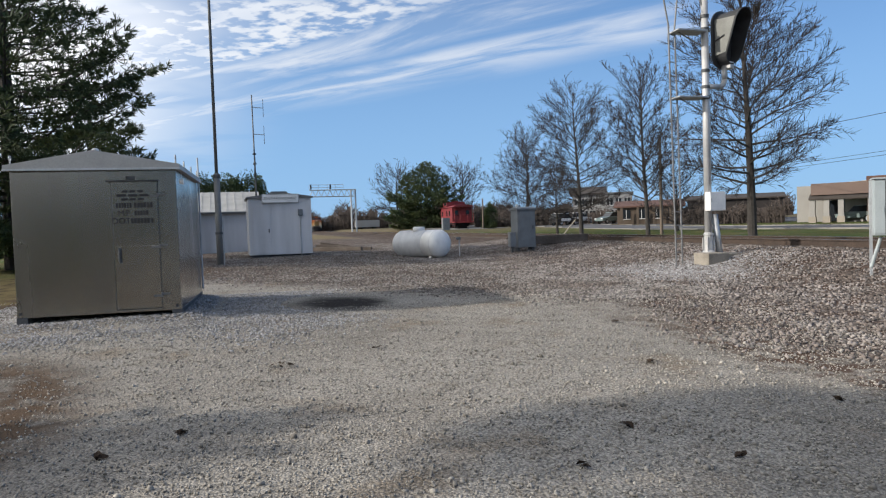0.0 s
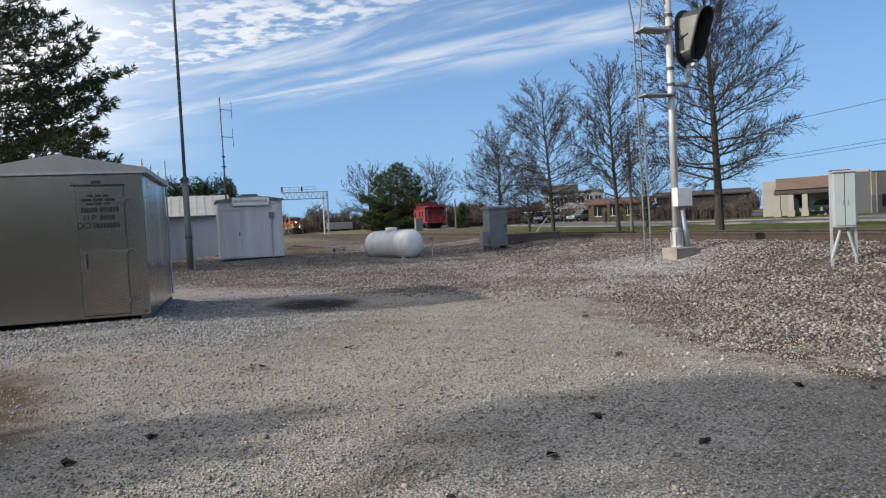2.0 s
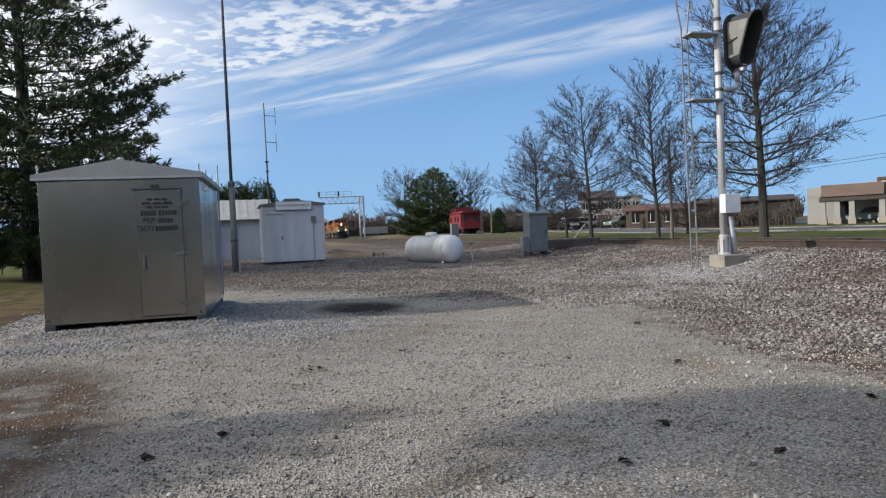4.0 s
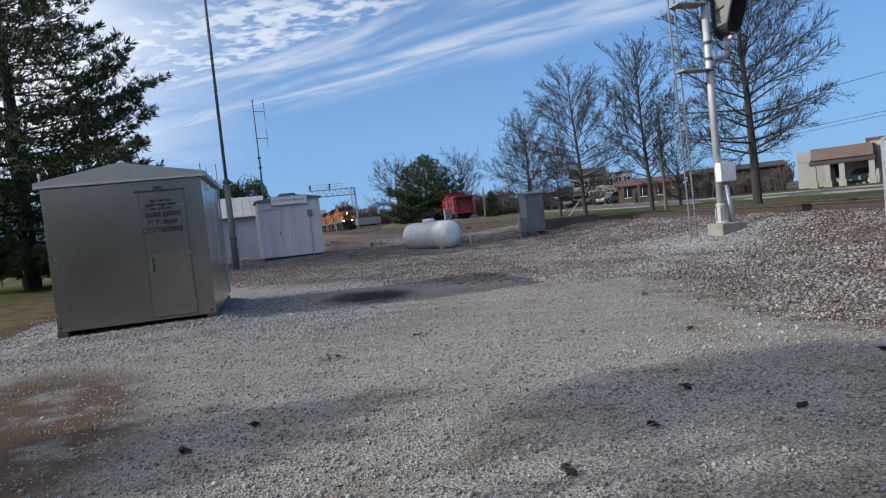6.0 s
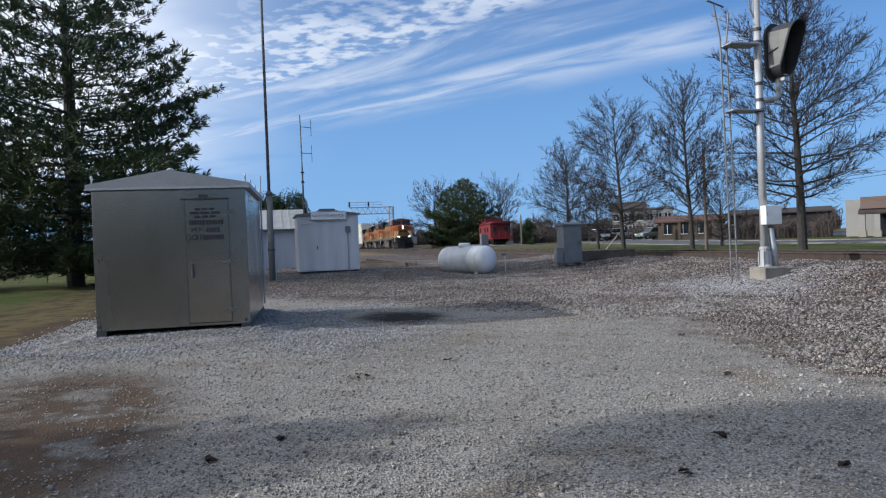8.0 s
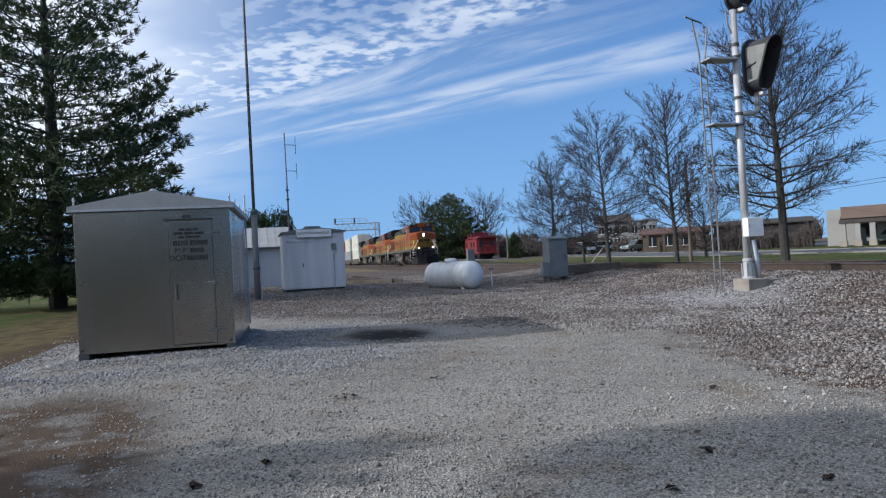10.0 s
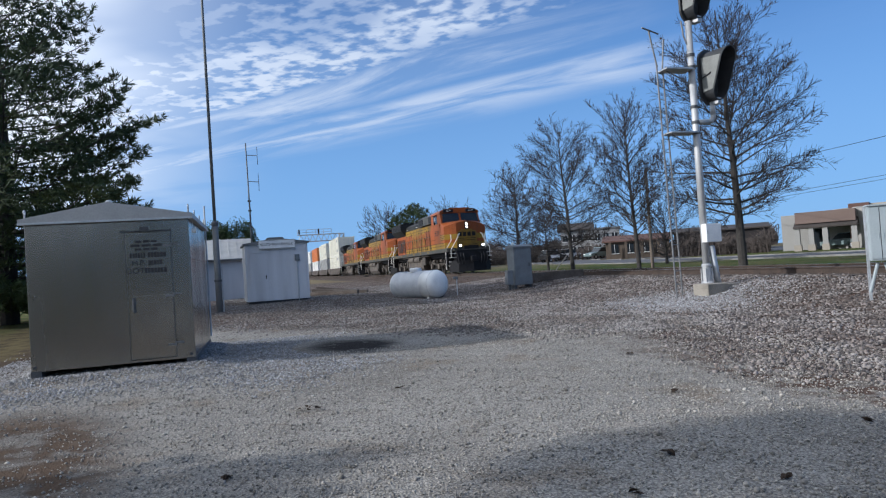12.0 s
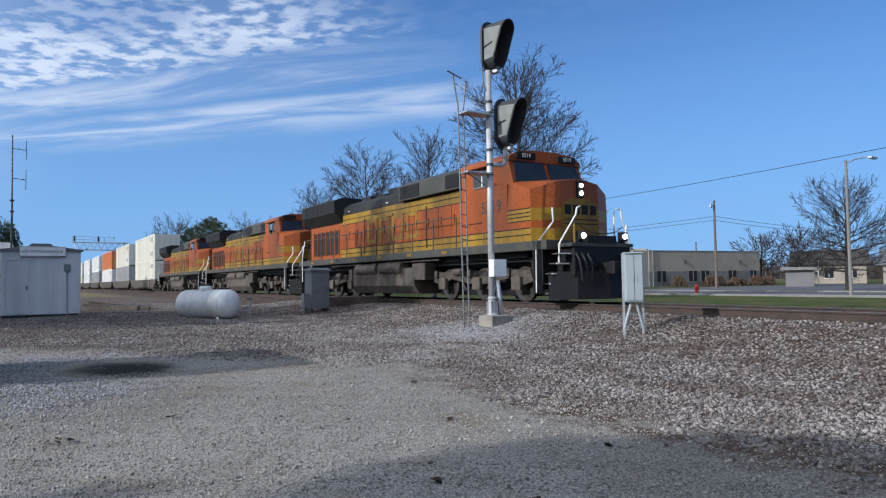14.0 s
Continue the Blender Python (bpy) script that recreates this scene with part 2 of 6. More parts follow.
def words(text, size, material, parent, m, name="lettering"):
    """Flat letters in the built-in font as a mesh."""
    c = bpy.data.curves.new(name, "FONT")
    c.body, c.size, c.align_x, c.align_y, c.extrude = text, size, "CENTER", "CENTER", 0.002
    o = bpy.data.objects.new(name, c)
    me = bpy.data.meshes.new_from_object(o)
    bpy.data.objects.remove(o)
    me.materials.append(M[material])
    ob = new(name, me)
    ob.parent = parent
    ob.matrix_basis = m
    return ob


def mesh_object(name, verts, faces, material, parent=None):
    me = bpy.data.meshes.new(name)
    me.from_pydata(verts, [], faces)
    me.materials.append(M[material] if isinstance(material, str) else material)
    ob = new(name, me)
    if parent:
        ob.parent = parent
    return ob


# ---- the ground ----
def smooth(a, b, x):
    t = np.clip((x - a) / (b - a), 0, 1)
    return t * t * (3 - 2 * t)


TRACK_TURN = 0.75  # degrees by which the track bears away from the y axis, about y = 15


def beside(x, y):
    """Distance across the track, from the near rail."""
    return x - math.tan(radians(TRACK_TURN)) * np.clip(np.asarray(y, float) - 15.0, 0, 500)


def on_track(y, z=0.0):
    """A pose on the track's centre line, y metres along it."""
    a = radians(TRACK_TURN)
    return pose(TC + (y - 15.0) * math.sin(a), 15.0 + (y - 15.0) * math.cos(a), z, 0, 0, -TRACK_TURN)


TC = 0.7175  # the track's centre line at y = 15


def ground_z(x, y):
    """Height of the ground: a gravel yard that rises away from the camera, a ballast bank under the track, a lawn beyond."""
    x, y = np.asarray(x, float), np.asarray(y, float)
    yard = -0.735 + 0.10 * smooth(7, 12, y) + 0.27 * smooth(13, 28, y)
    yard = yard + 0.03 * np.sin(x * 0.9 + 1.3) * np.sin(y * 0.6) * smooth(3, 6, np.hypot(x + 12.9, y - 1.5))
    yard = yard + 0.085 * smooth(-16.6, -16.1, x) * smooth(-13.3, -13.7, x) * smooth(11.2, 11.8, y) * smooth(15.4, 14.8, y)
    across = beside(x, y)
    bank = smooth(-6.6, -0.75, across) ** 4.0
    yard = yard - 0.22 * np.exp(-((x + 6.7) / 2.0) ** 2 - ((y - 25.2) / 3.5) ** 2)
    left = yard * (1 - bank) + -0.20 * bank
    lawn = -0.20 - 0.32 * smooth(2.7, 6.0, across) + 0.8 * smooth(60, 120, y) * smooth(4, 9, across)
    z = np.where(across < 0.7, left, lawn)
    return z + 0.006 * np.sin(x * 7.1 + y * 3.3) * np.sin(y * 6.3)


def gz(x, y):
    return float(ground_z(x, y))


def ground_material():
    m = bpy.data.materials.new("yard_ground")
    m.use_nodes = True
    nt = m.node_tree
    N, L = nt.nodes.new, nt.links.new
    p = nt.nodes["Principled BSDF"]
    p.inputs["Roughness"].default_value = 0.95
    p.inputs["Specular IOR Level"].default_value = 0.06
    geo, sep = N("ShaderNodeNewGeometry"), N("ShaderNodeSeparateXYZ")
    L(geo.outputs["Position"], sep.inputs[0])

    def noise_at(scale, detail=4, rough=0.6):
        n = N("ShaderNodeTexNoise")
        n.inputs["Scale"].default_value, n.inputs["Detail"].default_value, n.inputs["Roughness"].default_value = scale, detail, rough
        L(geo.outputs["Position"], n.inputs["Vector"])
        return n.outputs["Fac"]

    def rng(x, lo, hi, a=0.0, b=1.0, kind="SMOOTHSTEP"):
        r = N("ShaderNodeMapRange")
        r.interpolation_type = kind
        r.inputs["From Min"].default_value, r.inputs["From Max"].default_value = lo, hi
        r.inputs["To Min"].default_value, r.inputs["To Max"].default_value = a, b
        L(x, r.inputs["Value"])
        return r.outputs[0]

    def mt(op, a, b):
        n = N("ShaderNodeMath")
        n.operation = op
        for s, v in zip(n.inputs, (a, b)):
            if isinstance(v, (int, float)):
                s.default_value = v
            else:
                L(v, s)
        return n.outputs[0]

    def mixc(f, a, b, kind="MIX"):
        n = N("ShaderNodeMixRGB")
        n.blend_type = kind
        for s, v in zip(n.inputs, (f, a, b)):
            if isinstance(v, tuple):
                s.default_value = (*v, 1)
            elif isinstance(v, (int, float)):
                s.default_value = v
            else:
                L(v, s)
        return n.outputs[0]

    vor = N("ShaderNodeTexVoronoi")
    vor.inputs["Scale"].default_value = 60
    L(geo.outputs["Position"], vor.inputs["Vector"])
    vor2 = N("ShaderNodeTexVoronoi")
    vor2.inputs["Scale"].default_value = 17
    L(geo.outputs["Position"], vor2.inputs["Vector"])
    big, mid, fine = noise_at(0.35), noise_at(2.2), noise_at(30, 3)
    x, y = sep.outputs[0], sep.outputs[1]
    wob = mt("MULTIPLY", mt("SUBTRACT", mid, 0.5), 2.2)
    gravel = mixc(rng(big, 0.4, 0.62), (0.318, 0.297, 0.263), (0.25, 0.231, 0.203))
    gravel = mixc(rng(noise_at(0.9, 6), 0.52, 0.68, 0, 0.65), gravel, (0.23, 0.18, 0.128))
    stone = rng(vor.outputs["Color"], 0, 1, 0.62, 1.42, "LINEAR")
    # the shade in the gaps between stones is painted into the colour
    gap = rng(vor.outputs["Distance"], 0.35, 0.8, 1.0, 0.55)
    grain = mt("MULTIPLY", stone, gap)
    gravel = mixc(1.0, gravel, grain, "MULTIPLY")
    # larger ballast towards the track
    bal = mixc(rng(mid, 0.4, 0.65), (0.16, 0.132, 0.115), (0.11, 0.075, 0.058))
    # here too the colour darkens towards each stone's rim, as painted shade
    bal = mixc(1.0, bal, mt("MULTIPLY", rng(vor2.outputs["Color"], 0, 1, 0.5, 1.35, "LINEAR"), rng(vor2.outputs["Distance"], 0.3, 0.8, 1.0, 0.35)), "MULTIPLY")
    across = mt("SUBTRACT", x, mt("MULTIPLY", mt("MINIMUM", mt("MAXIMUM", mt("SUBTRACT", y, 15.0), 0.0), 500.0), math.tan(radians(TRACK_TURN))))
    edge = mt("ADD", mt("ADD", x, mt("MULTIPLY", wob, 0.5)), mt("MULTIPLY", mt("MAXIMUM", mt("SUBTRACT", y, 12.0), 0.0), 0.9))
    onbank = rng(edge, -7.7, -7.1)
    bal = mixc(rng(across, -5.0, -2.2, 1, 0), bal, mixc(1.0, bal, (1.35, 1.42, 1.47), "MULTIPLY"))
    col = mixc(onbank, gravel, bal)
    # red-brown dirt along the foot of the ballast
    fringe = mt("MULTIPLY", mt("MULTIPLY", rng(edge, -8.45, -7.95), rng(edge, -7.6, -7.2, 1, 0)), mt("MULTIPLY", rng(y, 7.0, 11.0, 1, 0.25), rng(noise_at(3.0), 0.42, 0.55)))
    col = mixc(mt("MULTIPLY", fringe, 0.85), col, (0.075, 0.042, 0.028))
    # lawn beyond the track and left of the yard: green, with straw patches
    grass = mixc(rng(noise_at(0.6), 0.40, 0.64), (0.06, 0.085, 0.024), (0.115, 0.10, 0.045))
    grass = mixc(1.0, grass, rng(fine, 0.3, 0.7, 0.6, 1.35, "LINEAR"), "MULTIPLY")
    lawn = rng(mt("ADD", across, mt("MULTIPLY", wob, 0.4)), 3.2, 3.8)
    col = mixc(lawn, col, mixc(rng(y, 68, 95), grass, (0.135, 0.115, 0.072)))
    leftm = mt("SUBTRACT", mt("MULTIPLY", mt("SUBTRACT", y, 13.0), 0.05), mt("ADD", x, wob))
    straw = mixc(rng(mid, 0.4, 0.65), (0.125, 0.10, 0.05), (0.06, 0.048, 0.03))
    col = mixc(rng(leftm, 16.5, 16.9), col, (0.075, 0.055, 0.04))
    col = mixc(rng(leftm, 17.3, 18.0), col, straw)
    col = mixc(rng(leftm, 19.2, 21.0), col, grass)
    far = rng(mt("ADD", y, mt("MULTIPLY", wob, 4)), 62, 74)
    col = mixc(mt("MULTIPLY", far, rng(x, -2.5, -4.5)), col, (0.19, 0.155, 0.09))
    # red-brown earth in the near corner of the yard, and beside the mast
    def blot(cx, cy, rx, ry, lo=0.6, hi=1.1):
        dx, dy = mt("DIVIDE", mt("SUBTRACT", x, cx), rx), mt("DIVIDE", mt("SUBTRACT", y, cy), ry)
        d = mt("SQRT", mt("ADD", mt("MULTIPLY", dx, dx), mt("MULTIPLY", dy, dy)), 0.0)
        return rng(mt("ADD", d, mt("MULTIPLY", wob, 0.25)), lo, hi, 1, 0)

    earth = mixc(rng(mid, 0.4, 0.6), (0.05, 0.034, 0.024), (0.10, 0.07, 0.048))
    col = mixc(mt("MULTIPLY", blot(-15.4, 7.0, 1.5, 3.1, 0.7, 1.1), rng(mid, 0.38, 0.55, 0.35, 1.0)), col, earth)
    col = mixc(mt("MULTIPLY", blot(-14.9, 21.5, 1.3, 2.2), 0.8), col, earth)
    col = mixc(mt("MULTIPLY", blot(-10.8, 39, 3.5, 5), 0.35), col, earth)
    # a dark oil stain on the gravel
    col = mixc(mt("MULTIPLY", mt("MULTIPLY", blot(-11.35, 13.1, 1.0, 1.35, 0.4, 1.1), rng(noise_at(4.0, 6), 0.30, 0.46, 0.55, 1.0)), 0.98), col, (0.022, 0.02, 0.019))
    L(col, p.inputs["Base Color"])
    hgt = mt("ADD", mt("MULTIPLY", vor.outputs["Distance"], -0.6), mt("MULTIPLY", vor2.outputs["Distance"], mt("MULTIPLY", onbank, -1.6)))
    bp = N("ShaderNodeBump")
    bp.inputs["Strength"].default_value, bp.inputs["Distance"].default_value = 0.7, 0.02
    L(hgt, bp.inputs["Height"]), L(bp.outputs[0], p.inputs["Normal"])
    return m


def build_ground():
    def axis(lo, hi, step, out):
        mid = list(np.arange(lo, hi, step))
        down, up, d = [], [], step
        a, b = lo, hi
        while a > -out:
            d *= 1.35
            a -= d
            down.append(a)
        d = step
        while b < out:
            up.append(b)
            d *= 1.35
            b += d
        return np.array(down[::-1] + mid + up + [out * 1.2])
    xs, ys = axis(-20, 8, 0.25, 2500), axis(-2, 34, 0.3, 2500)
    X, Y = np.meshgrid(xs, ys)
    Z = ground_z(X, Y)
    n, k = len(ys), len(xs)
    verts = np.stack([X, Y, Z], -1).reshape(-1, 3)
    idx = np.arange(n * k).reshape(n, k)
    faces = np.stack([idx[:-1, :-1], idx[:-1, 1:], idx[1:, 1:], idx[1:, :-1]], -1).reshape(-1, 4)
    ob = mesh_object("ground", verts.tolist(), faces.tolist(), ground_material())
    ob.data.polygons.foreach_set("use_smooth", [True] * len(faces))
    tagged(ob, "grey-beige gravel yard with ballast bank and winter lawn", "ground", kind="structure")


build_ground()

def scatter(name, label, material, count, place, lo, hi, flat=0.6, seed=1, sink=0.25):
    """Loose stones as one mesh: place(rng, n) gives x and y."""
    rng = np.random.default_rng(seed)
    bm = B()
    bmesh.ops.create_icosphere(bm, subdivisions=1, radius=1.0)
    v0 = np.array([v.co[:] for v in bm.verts])
    f0 = np.array([[v.index for v in f.verts] for f in bm.faces])
    bm.free()
    if hi < 0.016:  # the smallest stones need few faces
        v0 = np.array([(1, 0, 0), (-1, 0, 0), (0, 1, 0), (0, -1, 0), (0, 0, 1), (0, 0, -1)], float)
        f0 = np.array([(0, 2, 4), (2, 1, 4), (1, 3, 4), (3, 0, 4), (2, 0, 5), (1, 2, 5), (3, 1, 5), (0, 3, 5)])
    x, y = place(rng, count)
    keep = np.hypot((x + 11.45) / 0.7, (y - 13.2) / 1.0) > rng.uniform(0.75, 1.25, len(x))
    keep &= np.hypot((x + 15.4) / 1.5, (y - 7.0) / 3.1) > rng.uniform(0.15, 1.2, len(x))
    x, y = x[keep], y[keep]
    n = len(x)
    s = rng.uniform(lo, hi, n) * rng.uniform(0.7, 1.25, n)
    turn = rng.uniform(0, 2 * math.pi, n)
    ax = np.zeros((n, 3, 3))
    ax[:, 0, 0], ax[:, 0, 1], ax[:, 1, 0], ax[:, 1, 1], ax[:, 2, 2] = np.cos(turn), -np.sin(turn), np.sin(turn), np.cos(turn), 1
    q, up = np.linalg.qr(ax + rng.normal(0, 0.3, (n, 3, 3)))
    q = q * np.sign(np.einsum("nii->ni", up))[:, None, :]
    st = np.stack([np.ones(n), rng.uniform(0.6, 1, n), rng.uniform(flat * 0.7, flat * 1.3, n)], -1)
    v = v0[None] * rng.uniform(0.62, 1.28, (n, len(v0), 1)) * st[:, None]
    v = np.einsum("nij,nkj->nki", q, v) * s[:, None, None]
    z = ground_z(x, y) + s * (flat - sink)
    v += np.stack([x, y, z], -1)[:, None]
    f = f0[None] + (np.arange(n) * len(v0))[:, None, None]
    me = bpy.data.meshes.new(name)
    v, f = v.reshape(-1, 3), f.reshape(-1, 3)
    me.vertices.add(len(v))
    me.vertices.foreach_set("co", v.ravel())
    me.loops.add(f.size)
    me.loops.foreach_set("vertex_index", f.ravel().astype(np.int32))
    me.polygons.add(len(f))
    me.polygons.foreach_set("loop_start", np.arange(0, f.size, 3, dtype=np.int32))
    me.update(calc_edges=True)
    me.materials.append(M[material])
    tagged(new(name, me), label, "stones", kind="stuff")


# ---- the track ----
def build_track():
    t = thing("railway_track", on_track(0) @ Matrix.Translation((-TC, 0, 0)), "single railway track with rusty rails on timber ties", "railway track", kind="structure")
    y0, y1 = -60.0, 420.0
    for x in (0.0, 1.435):
        c = x - 0.035 if x == 0 else x + 0.035
        bm = B()
        prism(bm, [(c - 0.075, -0.186), (c + 0.075, -0.186), (c + 0.075, -0.172), (c + 0.012, -0.155), (c + 0.012, -0.045), (c + 0.036, -0.035), (c + 0.036, -0.004),
                   (c - 0.036, -0.004), (c - 0.036, -0.035), (c - 0.012, -0.045), (c - 0.012, -0.155), (c - 0.075, -0.172)], y0, y1, "y")
        part("rail", bm, "rust", t)
        bm = B()
        box(bm, c, (y0 + y1) / 2, -0.002, 0.06, y1 - y0, 0.006)
        part("rail_head", bm, "railtop", t, "polished running surface")
    bm = B()
    box(bm, 0, 0, 0, 2.6, 0.23, 0.17, 0.012)
    me = bpy.data.meshes.new("tie")
    bm.to_mesh(me)
    bm.free()
    me.materials.append(M["tie"])
    rng = random.Random(5)
    far = B()
    i, y = 0, -6.0
    while y < 130:
        if i < 190:
            o = new("tie", me)
            o.parent = t
            o.matrix_basis = pose(0.7175 + rng.uniform(-0.05, 0.05), y, -0.262 + rng.uniform(-0.01, 0.012), 0, 0, rng.uniform(-1.2, 1.2))
        else:
            box(far, 0.7175, y, -0.262, 2.6, 0.23, 0.17)
        i, y = i + 1, y + 0.52
    tagged(part("far_ties", far, "tie", t), kind="stuff")
    bm = B()
    box(bm, 0, 0, 0, 0.19, 0.30, 0.014)
    for sx in (-0.07, 0.07):
        box(bm, sx, 0.05, 0.02, 0.03, 0.03, 0.03)
    me = bpy.data.meshes.new("tie_plate")
    bm.to_mesh(me)
    bm.free()
    me.materials.append(M["rust"])
    for k in range(75):
        o = new("tie_plate", me)
        o.parent = t
        o.matrix_basis = pose(-0.035, -6 + 0.52 * (k + 11), -0.182)


build_track()


# ---- equipment house ----
def build_bungalow():
    W, D, H = 2.12, 2.86, 2.02
    m = pose(-13.81, 11.94, -0.60, 0, 0, -0.8)
    t = thing("equipment_house", m, "brushed aluminium railway equipment house on steel skids", "equipment house")
    # local: x to the left is negative, front at y = 0, depth along +y
    for x0 in (-W + 0.06, -0.06):
        bm = B()
        box(bm, x0, D / 2, 0.04, 0.14, D, 0.22, 0.01)
        part("skid", bm, "darksteel", t, "dark steel skid")
    bm = B()
    box(bm, -W / 2, D / 2, 0.13 + H / 2, W, D, H, 0.012)
    body = part("body", bm, "alu", t)
    bm = B()
    o = 0.06
    prism(bm, [(-W - o, 0.13 + H), (-W - o, 0.20 + H), (-W / 2, 0.40 + H), (o, 0.20 + H), (o, 0.13 + H)], -o, D + o, "y")
    part("roof", bm, "alu_roof", t)
    bm = B()
    box(bm, -W / 2, -o - 0.006, 0.135 + H, W + 2 * o, 0.012, 0.03, 0.003)
    box(bm, o + 0.006, D / 2, 0.135 + H, 0.012, D + 2 * o, 0.03, 0.003)
    part("drip_edge", bm, "galv", t)
    for fx in (-W - o + 0.06, o - 0.06):
        for fy in (0.05, D * 0.35, D * 0.68, D - 0.05):
            bm = B()
            tube(bm, (fx, fy, 0.19 + H), (fx, fy, 0.27 + H), 0.012, seg=8)
            for i in range(10):
                a, b = 2 * math.pi * i / 10, 2 * math.pi * (i + 1) / 10
                tube(bm, (fx, fy + 0.035 * math.cos(a), 0.30 + H + 0.035 * math.sin(a)), (fx, fy + 0.035 * math.cos(b), 0.30 + H + 0.035 * math.sin(b)), 0.009, seg=6)
            part("lifting_eye", bm, "galv", t)
    bm = B()
    lathe(bm, [(0.05, 0.38 + H), (0.05, 0.42 + H), (0.03, 0.44 + H)], 12, Matrix.Translation((-W / 2, 0.1, 0)))
    part("ridge_vent", bm, "galv", t)
    # panel seams on front and side
    for x in (-W * 0.78, -W * 0.6):
        bm = B()
        box(bm, x, -0.004, 0.13 + H / 2, 0.03, 0.008, H - 0.05, 0.002)
        part("seam", bm, "alu", t)
    for z in (0.72, 1.45):
        bm = B()
        box(bm, 0.004, D / 2, 0.13 + z, 0.008, D - 0.04, 0.03, 0.002)
        part("seam", bm, "alu", t)
    # door
    x0, x1, z0, z1 = -0.85, -0.26, 0.18, 1.96
    bm = B()
    box(bm, (x0 + x1) / 2, -0.012, (z0 + z1) / 2, x1 - x0, 0.022, z1 - z0, 0.004)
    door = part("door", bm, "alu", t, "flush aluminium door")
    # lower leaf; its brighter metal paints in the reflection of lit gravel
    bm = B()
    box(bm, (x0 + x1) / 2, -0.0245, (z0 + 1.07) / 2 + 0.01, x1 - x0 - 0.02, 0.006, 1.07 - z0 - 0.02, 0.002)
    part("lower_panel", bm, "alu_reflect", door, "aluminium lower panel, brightened for the ground's reflection")
    bm = B()
    for x in (x0 - 0.009, x1 + 0.009):
        box(bm, x, -0.001, (z0 + z1) / 2, 0.007, 0.006, z1 - z0 + 0.02)
    box(bm, (x0 + x1) / 2, -0.001, z0 - 0.009, x1 - x0, 0.006, 0.010)
    part("door_gap", bm, "darksteel", t, "dark gap round the door")
    bm = B()
    box(bm, (x0 + x1) / 2 - 0.02, -0.03, z1 + 0.03, x1 - x0 + 0.09, 0.06, 0.014, 0.003)
    part("drip_rail", bm, "darksteel", t)
    bm = B()
    box(bm, x0 + 0.07, -0.032, 0.95, 0.045, 0.02, 0.20, 0.008)
    tube(bm, (x0 + 0.07, -0.06, 1.0), (x0 + 0.07, -0.06, 0.87), 0.011, seg=8)
    tube(bm, (x0 + 0.07, -0.03, 1.0), (x0 + 0.07, -0.06, 1.0), 0.011, seg=8)
    box(bm, x0 + 0.08, -0.045, 0.86, 0.035, 0.025, 0.05, 0.006)
    part("door_handle", bm, "darksteel", door, "dark steel lever with padlock")
    for z in (0.36, 1.06, 1.78):
        bm = B()
        box(bm, x1 - 0.05, -0.028, z - 0.01, 0.10, 0.012, 0.028, 0.003)
        box(bm, x1 + 0.06, -0.012, z + 0.01, 0.10, 0.02, 0.028, 0.003)
        tube(bm, (x1 + 0.009, -0.026, z - 0.03), (x1 + 0.009, -0.026, z + 0.03), 0.011, seg=8)
        part("hinge", bm, "hoodgrey", door)
    bm = B()
    box(bm, -0.60, -0.008, 2.03, 0.12, 0.012, 0.045, 0.003)
    part("maker_plate", bm, "darksteel", t)
    for x, z in ((-W + 0.05, 0.19), (-0.06, 0.19)):
        bm = B()
        tube(bm, (x, 0.0, z), (x, -0.02, z), 0.022, seg=8)
        part("bolt", bm, "darksteel", t)
    # lettering: lines that cannot be read are bars
    flat = pose(0, 0, 0, 90, 0, 0)
    cx = -0.58
    for z, w, h in ((1.84, 0.30, 0.030), (1.785, 0.44, 0.034), (1.73, 0.32, 0.030)):
        for k in range(3):
            bm = B()
            box(bm, cx - w / 2 + (k + 0.5) * w / 3, -0.026, z, w / 3 - 0.025, 0.003, h)
            part("printed_bar", bm, "ink", t, "faded dark lettering bar")
    for x, w in ((cx - 0.12, 0.21), (cx + 0.135, 0.25)):
        for k in range(6):
            bm = B()
            box(bm, x - w / 2 + (k + 0.5) * w / 6, -0.026, 1.645, w / 6 - 0.010, 0.003, 0.070)
            part("printed_bar", bm, "ink", t, "dark lettering bar")
    words("M.P.", 0.105, "ink", t, Matrix.Translation((cx - 0.11, -0.026, 1.535)) @ flat)
    for k in range(5):
        bm = B()
        box(bm, cx + 0.03 + k * 0.038, -0.026, 1.535, 0.028, 0.003, 0.065)
        part("printed_bar", bm, "ink", t)
    words("DOT", 0.115, "ink", t, Matrix.Translation((cx - 0.16, -0.026, 1.425)) @ flat)
    for k in range(7):
        bm = B()
        box(bm, cx - 0.02 + k * 0.043, -0.026, 1.425, 0.033, 0.003, 0.07)
        part("printed_bar", bm, "ink", t)
    # small lamp under the eave and conduit on the far wall edge
    bm = B()
    tube(bm, (0.03, 0.12, 1.98), (0.09, 0.12, 1.98), 0.035, 0.045, seg=12)
    part("eave_lamp", bm, "tankwhite", t, "small white lamp")
    bm = B()
    tube(bm, (0.03, D - 0.1, 0.2), (0.03, D - 0.1, 2.6), 0.015, seg=8)
    part("conduit", bm, "galv", t)


build_bungalow()


